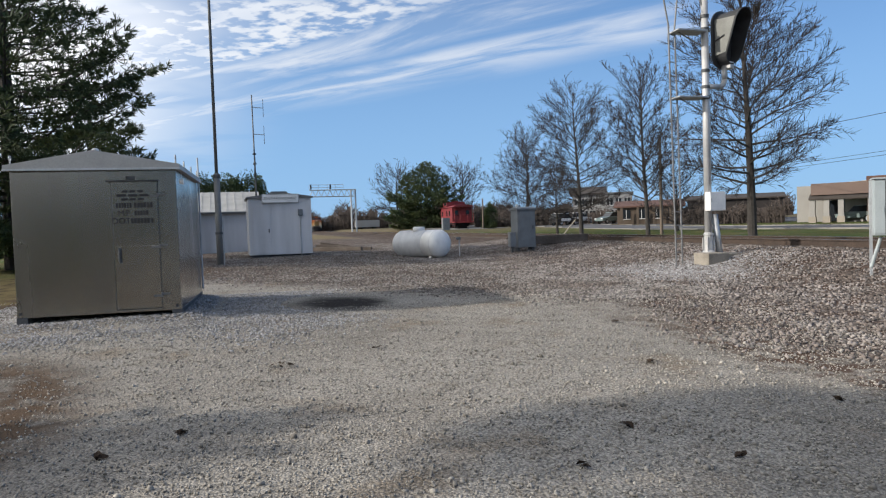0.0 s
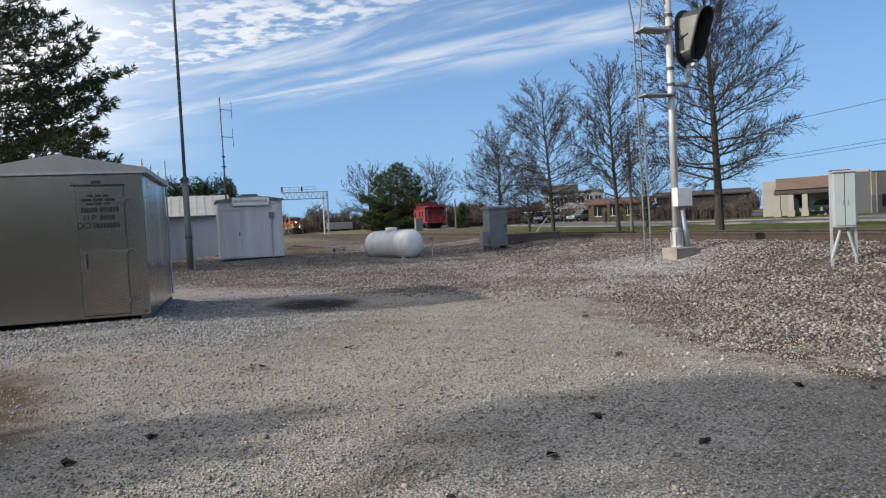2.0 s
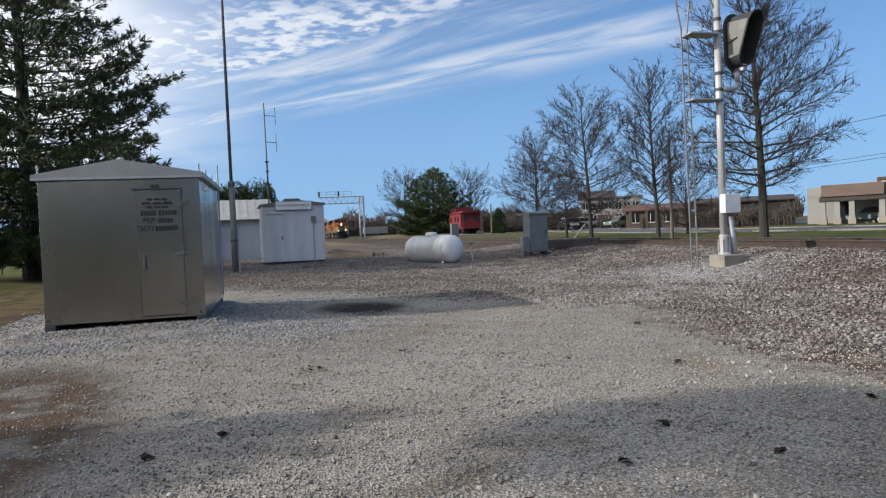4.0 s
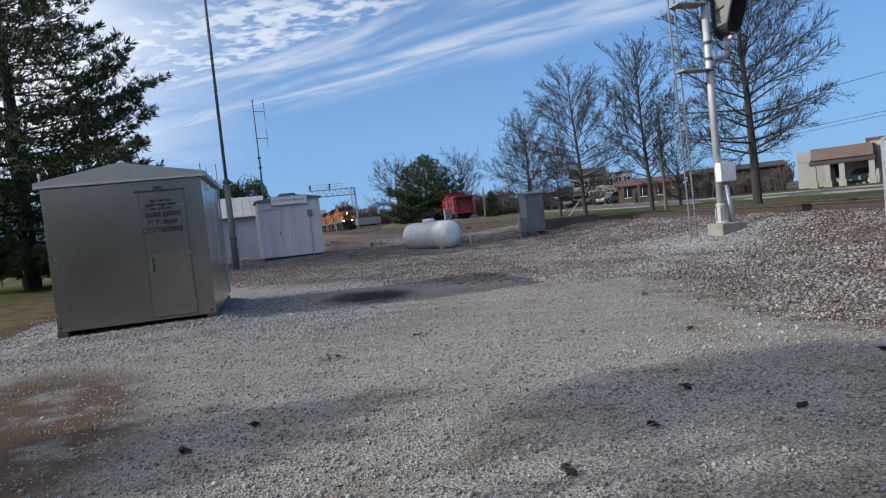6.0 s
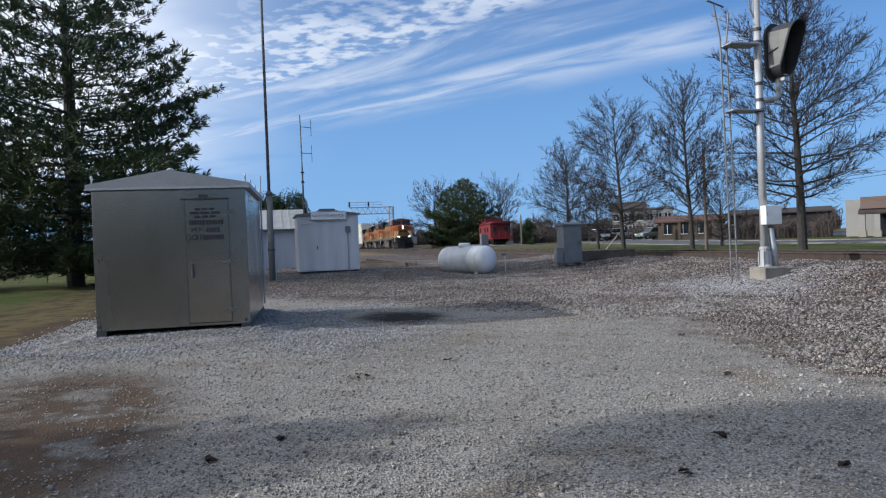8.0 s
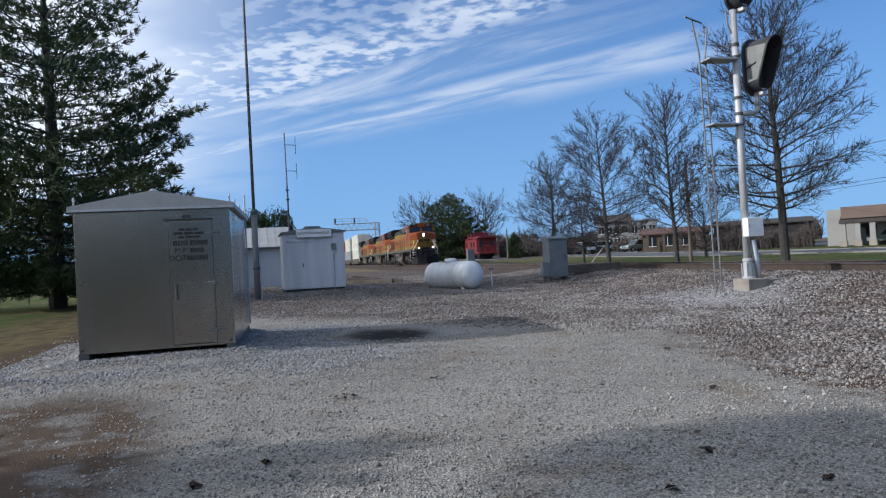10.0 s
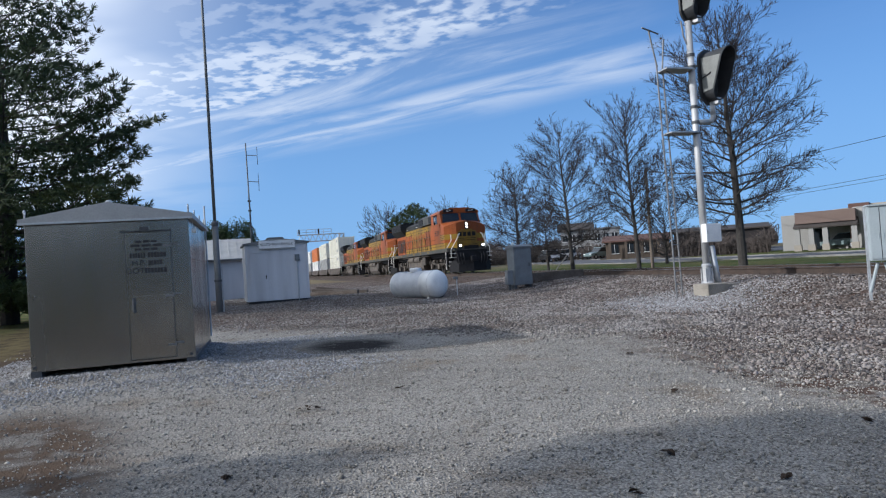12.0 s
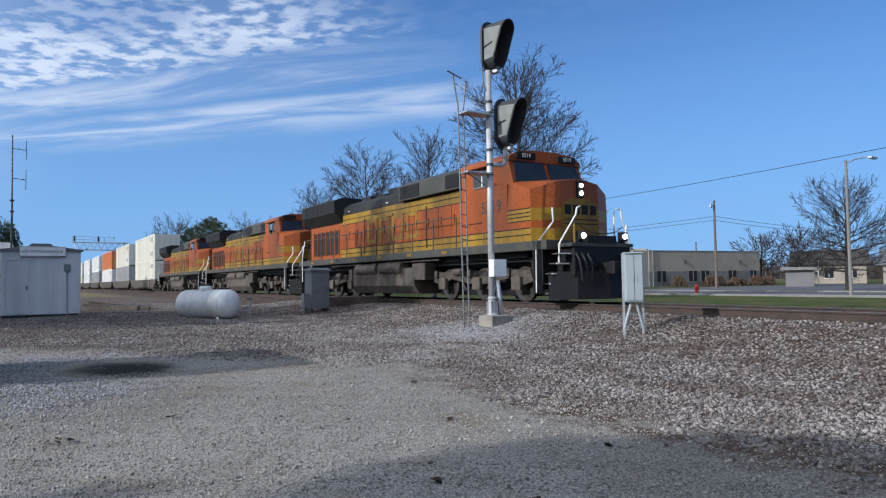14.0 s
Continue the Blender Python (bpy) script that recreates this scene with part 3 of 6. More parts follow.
# ---- whip mast behind the equipment house ----
def build_mast():
    t = thing("radio_mast", pose(-13.96, 23.74, gz(-13.96, 23.74)), "tall slim grey steel radio mast with thick base tube", "radio mast")
    bm = B()
    tube(bm, (0, 0, -0.2), (0, 0, 2.75), 0.10, 0.09, seg=16)
    part("base_tube", bm, "hoodgrey", t, smooth=True)
    bm = B()
    tube(bm, (0, 0, 2.75), (0, 0, 16.5), 0.05, 0.028, seg=12)
    part("pole", bm, "hoodgrey", t, smooth=True)
    bm = B()
    lathe(bm, [(0.11, 2.70), (0.11, 2.80), (0.055, 2.86)], 16)
    part("collar", bm, "darksteel", t)
    bm = B()
    lathe(bm, [(0.115, 0.95), (0.115, 1.02)], 16)
    part("collar", bm, "darksteel", t)
    bm = B()
    tube(bm, (0.125, 0, 0), (0.125, 0, 1.4), 0.02, seg=8)
    part("conduit", bm, "galv", t)
    return t


build_mast()


# ---- white sheds ----
def build_shed():
    W, D, H = 2.32, 2.3, 2.12
    t = thing("signal_shed", pose(-10.82, 27.9, -0.33, 0, 0, 3), "white painted sheet-metal signal shed with low gabled roof", "shed")
    bm = B()
    box(bm, -W / 2, D / 2, H / 2 + 0.05, W, D, H, 0.01)
    part("body", bm, "white", t)
    for i in range(2):
        bm = B()
        box(bm, -W / 2, 0.2 + i * (D - 0.4), -0.02, W - 0.1, 0.15, 0.16)
        part("skid", bm, "darksteel", t)
    bm = B()
    o = 0.07
    prism(bm, [(-W - o, H + 0.05), (-W - o, H + 0.11), (-W / 2 - 0.3, H + 0.24), (-W / 2 + 0.3, H + 0.24), (o, H + 0.11), (o, H + 0.05)], -o, D + o, "y")
    part("roof", bm, "hoodgrey", t, "grey weathered roof")
    bm = B()
    prism(bm, [(-W / 2 - 0.36, H + 0.23), (-W / 2 - 0.28, H + 0.33), (-W / 2 + 0.28, H + 0.33), (-W / 2 + 0.36, H + 0.23)], 0.3, 0.9, "y")
    part("roof_vent", bm, "hoodgrey", t)
    for x in (-W + 0.12, -W * 0.63, -W * 0.5, -W * 0.36, -W * 0.2, -0.1):
        bm = B()
        box(bm, x, -0.008, H / 2 + 0.05, 0.035, 0.016, H - 0.05, 0.003)
        part("seam", bm, "white", t)
    bm = B()
    box(bm, -W * 0.8, -0.014, 0.98, 0.62, 0.026, 1.75, 0.005)
    door = part("door", bm, "white", t)
    bm = B()
    box(bm, -W * 0.8 + 0.26, -0.04, 0.95, 0.04, 0.03, 0.14, 0.006)
    part("handle", bm, "darksteel", door)
    bm = B()
    box(bm, -W * 0.8, -0.03, 1.87, 0.68, 0.05, 0.02)
    part("drip_rail", bm, "white", t)
    bm = B()
    box(bm, -0.42, -0.06, 1.62, 0.17, 0.12, 0.24, 0.012)
    part("meter_box", bm, "greybox", t, "small grey meter box")
    bm = B()
    tube(bm, (-0.42, -0.03, 1.5), (-0.42, -0.03, 0.0), 0.02, seg=8)
    part("conduit", bm, "galv", t)
    bm = B()
    box(bm, -W / 2 + 0.02, -0.09, H + 0.04, 1.36, 0.03, 0.34, 0.006)
    sign = part("name_board", bm, "tankwhite", t, "white name board with dark lettering")
    for text, dx in (("SOUTH", -0.41), ("ROGERSVILLE", 0.20)):
        words(text, 0.125, "ink", sign, Matrix.Translation((-W / 2 + 0.02 + dx, -0.108, H + 0.04)) @ pose(0, 0, 0, 90, 0, 0))
    bm = B()
    for dx, dz, sx, sz in ((0, 0.155, 1.34, 0.012), (0, -0.155, 1.34, 0.012), (-0.665, 0, 0.012, 0.31), (0.665, 0, 0.012, 0.31)):
        box(bm, -W / 2 + 0.02 + dx, -0.107, H + 0.04 + dz, sx, 0.004, sz)
    part("board_frame", bm, "ink", sign)
    # aerial on a short pole at the shed
    a = thing("dipole_aerial", pose(-12.85, 30.6, -0.37), "grey four-bay dipole aerial on a dark pole by the shed", "aerial")
    bm = B()
    tube(bm, (0, 0, 0), (0, 0, 4.1), 0.045, 0.035, seg=10)
    part("pole", bm, "darksteel", a)
    bm = B()
    tube(bm, (0, -0.03, 3.6), (-0.02, -0.03, 6.6), 0.030, 0.024, seg=8)
    part("upper_pole", bm, "laddersteel", a)
    for z in (3.75, 4.15):
        bm = B()
        lathe(bm, [(0.07, z), (0.07, z + 0.06)], 10)
        part("clamp", bm, "darksteel", a)
    for z in (5.0, 6.1):
        bm = B()
        tube(bm, (0, 0, z), (0.42, 0, z - 0.03), 0.014, seg=6)
        for s in (-0.02, 0.02):
            tube(bm, (0.42, s, z - 0.40), (0.42, s, z + 0.33), 0.012, seg=6)
        tube(bm, (0.42, -0.02, z + 0.33), (0.42, 0.02, z + 0.33), 0.009, seg=6)
        tube(bm, (0.42, -0.02, z - 0.40), (0.42, 0.02, z - 0.40), 0.009, seg=6)
        part("dipole", bm, "laddersteel", a)
    # long white building behind
    t = thing("long_shed", pose(-13.3, 35.5, -0.45, 0, 0, 3), "low white building with pale ribbed metal roof", "shed")
    W, D, H = 9.0, 5.0, 2.02
    bm = B()
    prism(bm, [(0, 0), (D, 0), (D, H), (D / 2, H + 1.05), (0, H)], -W, 0.55, "x")
    part("wall", bm, "white", t)
    sl = math.hypot(D / 2 + 0.15, 1.1)
    ang = math.atan2(1.05, D / 2)
    for side in (0, 1):
        bm = B()
        mm = Matrix.Translation((-W / 2 + 0.27, D / 2, H + 1.09)) @ pose(0, 0, 0, 0, 0, 180 * side) @ Matrix.Rotation(ang, 4, "X")
        box(bm, 0, -sl / 2, 0, W + 0.75, sl, 0.04, 0, mm)
        part("roof", bm, "alu_roof", t, "pale ribbed metal roofing")
        if side == 0:
            for k in range(24):
                bm = B()
                box(bm, -W / 2 + 0.1 + k * W / 23.5, -sl / 2, 0.035, 0.05, sl, 0.04, 0.008, mm)
                part("roof_rib", bm, "alu_roof", t)
    bm = B()
    box(bm, -W / 2 + 0.27, -0.22, H - 0.02, W + 0.75, 0.09, 0.10, 0.01)
    part("gutter", bm, "hoodgrey", t)


build_shed()


# ---- propane tank ----
def build_tank():
    R, Ln = 0.515, 2.1
    x, y = -6.36, 25.75
    t = thing("propane_tank", pose(x, y, gz(x, y) - 0.13, 0, 0, 27), "white and aluminium painted horizontal propane tank", "propane tank")
    zc = 0.15 + R
    lay = Matrix.Translation((0, 0, zc)) @ Matrix.Rotation(radians(-90), 4, "X")
    prof = [(R * math.sin(a), -0.30 * math.cos(a)) for a in np.linspace(0.12, math.pi / 2, 9)]
    bm = B()
    lathe(bm, prof + [(R, 0.5)], 32, lay)
    part("near_shell", bm, "tankwhite", t, "fresh white painted end", smooth=True)
    bm = B()
    lathe(bm, [(R - 0.003, 0.5), (R - 0.003, Ln)] + [(R * math.sin(a), Ln - 0.30 * math.cos(a)) for a in np.linspace(math.pi / 2, math.pi - 0.12, 9)], 32, lay)
    part("shell", bm, "tanksilver", t, "aluminium painted shell", smooth=True)
    for yy in (0.0, 0.62, 1.75):
        bm = B()
        lathe(bm, [(R + 0.001, yy), (R + 0.008, yy + 0.01), (R + 0.008, yy + 0.03), (R + 0.001, yy + 0.04)], 32, lay)
        part("weld_seam", bm, "tanksilver", t, smooth=True)
    bm = B()
    lathe(bm, [(0.23, zc + R - 0.08), (0.23, zc + R + 0.08), (0.20, zc + R + 0.12), (0.06, zc + R + 0.13)], 20, Matrix.Translation((0, 1.15, 0)))
    part("valve_dome", bm, "tanksilver", t, "domed valve cover", smooth=True)
    for yy in (0.25, 1.9):
        for s in (-1, 1):
            bm = B()
            box(bm, s * 0.22, yy, 0.10, 0.07, 0.12, 0.28, 0.006)
            part("leg", bm, "tankwhite", t)
    g = thing("regulator_stand", pose(-5.6, 25.7, gz(-5.6, 25.7)), "thin steel pipe stand with grey regulator", "regulator")
    bm = B()
    tube(bm, (0, 0, -0.1), (0, 0, 0.62), 0.022, seg=8)
    part("pipe", bm, "galv", g)
    bm = B()
    box(bm, -0.04, 0, 0.66, 0.18, 0.1, 0.09, 0.02)
    part("regulator", bm, "greybox", g)


build_tank()


# ---- grey relay case near the track ----
def build_relay_case():
    x, y = -3.38, 24.5
    t = thing("relay_case", pose(x, y, -0.40, 0, 0, 5), "grey steel relay case with overhanging cap", "relay case")
    bm = B()
    box(bm, 0, 0.3, 0.80, 0.72, 0.55, 1.36, 0.012)
    part("body", bm, "greybox", t)
    bm = B()
    prism(bm, [(-0.03, 1.48), (0.63, 1.48), (0.63, 1.53), (0.3, 1.60), (-0.03, 1.53)], -0.41, 0.41, "x")
    part("cap", bm, "greybox", t, "overhanging sheet cap")
    bm = B()
    box(bm, 0, 0.018, 0.80, 0.62, 0.012, 1.22, 0.004)
    door = part("door", bm, "greybox", t)
    bm = B()
    box(bm, 0.24, 0.0, 0.85, 0.03, 0.03, 0.12, 0.005)
    part("handle", bm, "darksteel", door)
    for dx in (-0.3, 0.3):
        bm = B()
        box(bm, dx, 0.3, 0.05, 0.09, 0.4, 0.24, 0.006)
        part("leg", bm, "darksteel", t)
    bm = B()
    lathe(bm, [(0.05, 1.58), (0.05, 1.66), (0.02, 1.69)], 10, Matrix.Translation((-0.28, 0.2, 0)))
    part("vent_cap", bm, "galv", t)
    s = thing("junction_box", pose(x - 0.58, y + 0.02, -0.40, 0, 0, 5), "small grey junction box on a post by the relay case", "junction box")
    bm = B()
    box(bm, 0, 0, 0.42, 0.22, 0.22, 0.52, 0.01)
    part("body", bm, "greybox", s)
    bm = B()
    box(bm, 0, 0, 0.06, 0.07, 0.07, 0.3)
    part("post", bm, "darksteel", s)


build_relay_case()


# ---- searchlight signal on its mast ----
def build_signal():
    x, y, z = -2.39, 15.50, -0.56
    t = thing("signal_mast", pose(x, y, z, 0, 0, 0), "silver railway signal mast with two black hooded heads", "railway signal")
    bm = B()
    box(bm, -0.12, -0.25, 0.15, 0.56, 0.56, 0.36, 0.02)
    part("near_footing", bm, "concrete", t)
    bm = B()
    box(bm, 0.42, 0.05, 0.13, 0.62, 0.6, 0.32, 0.02)
    part("footing", bm, "concrete", t)
    bm = B()
    tube(bm, (0, 0, 0.18), (0, 0, 6.72), 0.088, 0.078, seg=20)
    part("post", bm, "silver", t, smooth=True)
    bm = B()
    lathe(bm, [(0.15, 0.28), (0.15, 0.34), (0.105, 0.38), (0.105, 0.72), (0.12, 0.73), (0.12, 0.77), (0.09, 0.80)], 16)
    part("base_casting", bm, "silver", t)
    bm = B()
    for k in range(4):
        a = math.pi / 4 + k * math.pi / 2
        box(bm, 0.12 * math.cos(a), 0.12 * math.sin(a), 0.45, 0.03, 0.03, 0.48)
    part("base_rib", bm, "silver", t)
    bm = B()
    tube(bm, (0.28, -0.05, 0.15), (0.14, -0.05, 1.22), 0.075, 0.07, seg=12)
    part("conduit", bm, "galv", t, "grey flexible conduit", smooth=True)
    bm = B()
    box(bm, 0.10, -0.14, 1.53, 0.42, 0.20, 0.44, 0.015)
    jb = part("terminal_box", bm, "tankwhite", t, "white terminal box")
    bm = B()
    box(bm, -0.08, -0.245, 1.55, 0.02, 0.012, 0.10, 0.003)
    part("hasp", bm, "galv", jb)
    for zz in (4.58, 4.2, 5.55, 5.85, 3.95):
        bm = B()
        lathe(bm, [(0.10, zz), (0.10, zz + 0.07)], 16)
        part("clamp", bm, "darksteel", t)
    # lower head on an elbow, upper head at the top
    bm = B()
    pts = [Vector((0.0, 0.0, 4.25))]
    for a in np.linspace(0, math.pi / 2, 7):
        pts.append(Vector((0.36 + 0.16 * math.sin(a), 0.16 * 0, 4.25 + 0.16 - 0.16 * math.cos(a))))
    pts.append(Vector((0.52, 0, 4.72)))
    for p, q in zip(pts, pts[1:]):
        tube(bm, p, q, 0.062, seg=14)
    part("elbow", bm, "silver", t, smooth=True)
    for hx, hz in ((0.52, 5.36), (0.12, 7.36)):
        seat = Matrix.Translation((hx, 0.05, hz)) @ pose(0, 0, 0, 0, 0, 16)

        def piece(name, bm, material, label=""):
            bm.transform(seat)
            part(name, bm, material, t, label)
        def oval(w, h, y_at, n=28):
            ring = []
            for i in range(n):
                c, d = math.cos(2 * math.pi * i / n), math.sin(2 * math.pi * i / n)
                z = w * d + (h - w if d > 0 else w - h)
                ring.append(Vector((w * c, y_at(z), z)))
            return ring

        def loft(rings):
            bm = B()
            loops = [[bm.verts.new(p) for p in ring] for ring in rings]
            for one, two in zip(loops, loops[1:]):
                for i in range(len(one)):
                    bm.faces.new((one[i], one[(i + 1) % len(one)], two[(i + 1) % len(one)], two[i]))
            bm.faces.new(loops[0][::-1])
            bm.faces.new(loops[-1])
            bmesh.ops.recalc_face_normals(bm, faces=bm.faces)
            return bm

        def mouth(z):
            return -0.45 - 0.22 * z / 0.62
        piece("backplate", loft([oval(0.36, 0.69, lambda z: 0.05), oval(0.36, 0.69, lambda z: 0.0)]), "blackhood", "black oval backplate")
        # the hood runs forward to a slanting mouth, open and dark inside
        piece("hood", loft([oval(0.285, 0.61, lambda z: 0.0), oval(0.285, 0.61, mouth), oval(0.262, 0.587, mouth), oval(0.24, 0.56, lambda z: -0.06)]), "blackhood", "long black hood over the lamp")
        # the hood's sun side gets a paler plate, its brightness painted in
        piece("side_panel", prism(B(), [(-0.02, -0.40), (mouth(-0.38) + 0.02, -0.36), (mouth(0.34) + 0.02, 0.40), (-0.02, 0.44)], -0.292, -0.278, "x"), "panelgrey", "grey access panel, paler for the sunlit side")
        piece("lens", tube(B(), (0, -0.06, 0.0), (0, -0.10, 0.0), 0.11, seg=20), "glass", "dark signal lens")
        piece("latch_rod", tube(B(), (-0.305, -0.28, 0.03), (-0.305, 0.03, -0.08), 0.016, seg=8), "blackhood")
        piece("lamp_bracket", box(B(), 0.04, -0.12, -0.62, 0.16, 0.22, 0.16, 0.02), "silver")
    # ladder with platforms
    def rail(name, a, b, r=0.02):
        bm = B()
        tube(bm, a, b, r, seg=8)
        part(name, bm, "laddersteel", t)
    lx, ly = -0.735, 0.15
    for s in (-0.13, 0.15):
        rail("ladder_rail", (lx + s + 0.03, ly + s * 0.6, 0.0), (lx + s - 0.06, ly + s * 0.6, 5.7))
    k = 0
    for zz in np.arange(0.35, 5.7, 0.32):
        f = zz / 5.7
        rail("rung", (lx - 0.13 + 0.03 - 0.09 * f, ly - 0.078, zz), (lx + 0.15 + 0.03 - 0.09 * f, ly + 0.09, zz), 0.012)
    for zz in (5.52, 3.98):
        bm = B()
        box(bm, -0.42, 0.05, zz, 0.78, 0.42, 0.035, 0.006)
        for j in range(5):
            box(bm, -0.70 + j * 0.15, 0.05, zz + 0.022, 0.02, 0.40, 0.012)
        part("platform", bm, "galv", t, "small steel grating platform")
        rail("platform_brace", (-0.70, 0.05, zz), (-0.05, 0, zz - 0.35), 0.016)
    rail("guard_rail", (lx - 0.19, ly - 0.1, 5.6), (lx - 0.36, ly - 0.1, 6.5))
    rail("guard_rail", (lx + 0.09, ly + 0.1, 5.6), (lx + 0.18, ly + 0.1, 6.35))
    rail("guard_rail", (lx - 0.56, ly - 0.15, 6.52), (lx - 0.06, ly - 0.05, 6.42))
    rail("guard_rail", (0, 0, 6.0), (-0.16, 0.0, 6.35))
    rail("guard_rail", (-0.16, 0.0, 6.35), (-0.20, 0.0, 6.72))


build_signal()


# ---- pale cabinet on legs ----
def build_cabinet():
    x, y = -2.44, 10.74
    z = gz(x, y)
    t = thing("wayside_cabinet", pose(x, y, z, 0, 0, -38), "pale grey-green steel cabinet on galvanised legs", "cabinet")
    for s in (-1, 1):
        bm = B()
        box(bm, s * 0.185, 0.06, 0.72, 0.045, 0.055, 1.80, 0.004)
        part("leg", bm, "galv", t)
    bm = B()
    box(bm, 0, 0, 1.14, 0.34, 0.26, 0.95, 0.015)
    part("body", bm, "palebox", t)
    bm = B()
    box(bm, 0, -0.012, 1.63, 0.37, 0.30, 0.03, 0.008)
    part("cap", bm, "palebox", t)
    for s in (-1, 1):
        bm = B()
        box(bm, s * 0.082, -0.138, 1.14, 0.152, 0.016, 0.88, 0.004)
        d = part("door", bm, "palebox", t)
        bm = B()
        box(bm, s * 0.035, -0.15, 1.1, 0.02, 0.014, 0.09, 0.004)
        part("handle", bm, "palebox", d)
    bm = B()
    box(bm, 0, -0.134, 1.14, 0.010, 0.012, 0.9)
    part("door_gap", bm, "ink", t)
    for s in (-1, 1):
        bm = B()
        tube(bm, (s * 0.05, 0.0, 0.64), (s * 0.19, 0.04, 0.12), 0.028, seg=8)
        part("conduit", bm, "palebox", t, "pale conduit pipe")


build_cabinet()


# ---- the train ----
M.update(
    orange=mat("locomotive_orange", (0.29, 0.068, 0.009), 0.5, 0, 0.2, 0.9, 18, 0, (0.15, 0.042, 0.012), streak=True, spec=0.25),
    yellow=mat("locomotive_yellow", (0.30, 0.175, 0.011), 0.5, 0, 0.2, 1.0, 18, 0, (0.14, 0.085, 0.016), streak=True, spec=0.25),
    olive=mat("dark_olive_paint", (0.034, 0.037, 0.031), 0.55, 0, 0.2, 2, 25, 0, (0.06, 0.052, 0.04)),
    roofdark=mat("sooty_roof", (0.015, 0.017, 0.017), 0.7, 0, 0.2, 1.5, 20, 0, (0.026, 0.026, 0.025), spec=0.25),
    grime=mat("road_grime", (0.10, 0.083, 0.066), 0.85, 0, 0.3, 2, 20, 0.2, (0.05, 0.042, 0.036)),
    trucksteel=mat("dusty_truck_steel", (0.045, 0.039, 0.034), 0.8, 0.1, 0.4, 3, 25, 0.2, (0.085, 0.07, 0.056)),
    wheelsteel=mat("dark_wheel_steel", (0.026, 0.023, 0.021), 0.75, 0.2, 0.3, 3, 25, 0.1, (0.05, 0.042, 0.035)),
    handrail=mat("white_handrail", (0.80, 0.78, 0.72), 0.5, 0, 0.06),
    lamp=mat("lit_headlight", (1.0, 0.96, 0.86), 0.3, 0, 0.0, emit=20.0),
    cont_white=mat("container_white", (0.74, 0.73, 0.70), 0.55, 0, 0.06, 0.6, 20, 0, (0.64, 0.62, 0.58), streak=True),
    cont_cream=mat("container_cream", (0.68, 0.66, 0.56), 0.55, 0, 0.08, 0.6, 20, 0, (0.58, 0.56, 0.48), streak=True),
    cont_orange=mat("container_orange", (0.60, 0.20, 0.05), 0.55, 0, 0.08, 0.6, 20, 0, (0.50, 0.17, 0.05), streak=True),
    cont_grey=mat("container_grey", (0.36, 0.36, 0.35), 0.6, 0, 0.1, 0.6, 20, 0, (0.28, 0.28, 0.27), streak=True),
    wellsteel=mat("well_car_steel", (0.10, 0.08, 0.066), 0.8, 0.1, 0.25, 2, 20, 0, (0.06, 0.05, 0.042)),
)


def nose_slice(z0, z1, material, name, t, top=False):
    """A level slice of the wide nose; the topmost one is peaked along its middle."""
    bm = B()
    pts = [(-1.46, 1.55), (-0.72, 1.14), (0.72, 1.14), (1.46, 1.55), (1.46, 2.62), (-1.46, 2.62)]
    low = [bm.verts.new((x, y, z0)) for x, y in pts]
    if top:
        hi = [(-1.46, 1.58, 3.18), (-0.72, 1.18, 3.40), (0.72, 1.18, 3.40), (1.46, 1.58, 3.18), (1.40, 2.62, 3.52), (-1.40, 2.62, 3.52), (0, 1.17, 3.52), (0, 2.62, 3.66)]
    else:
        hi = [(x, y, z1) for x, y in pts]
    hi = [bm.verts.new(p) for p in hi]
    bmesh.ops.convex_hull(bm, input=low + hi)
    return part(name, bm, material, t)


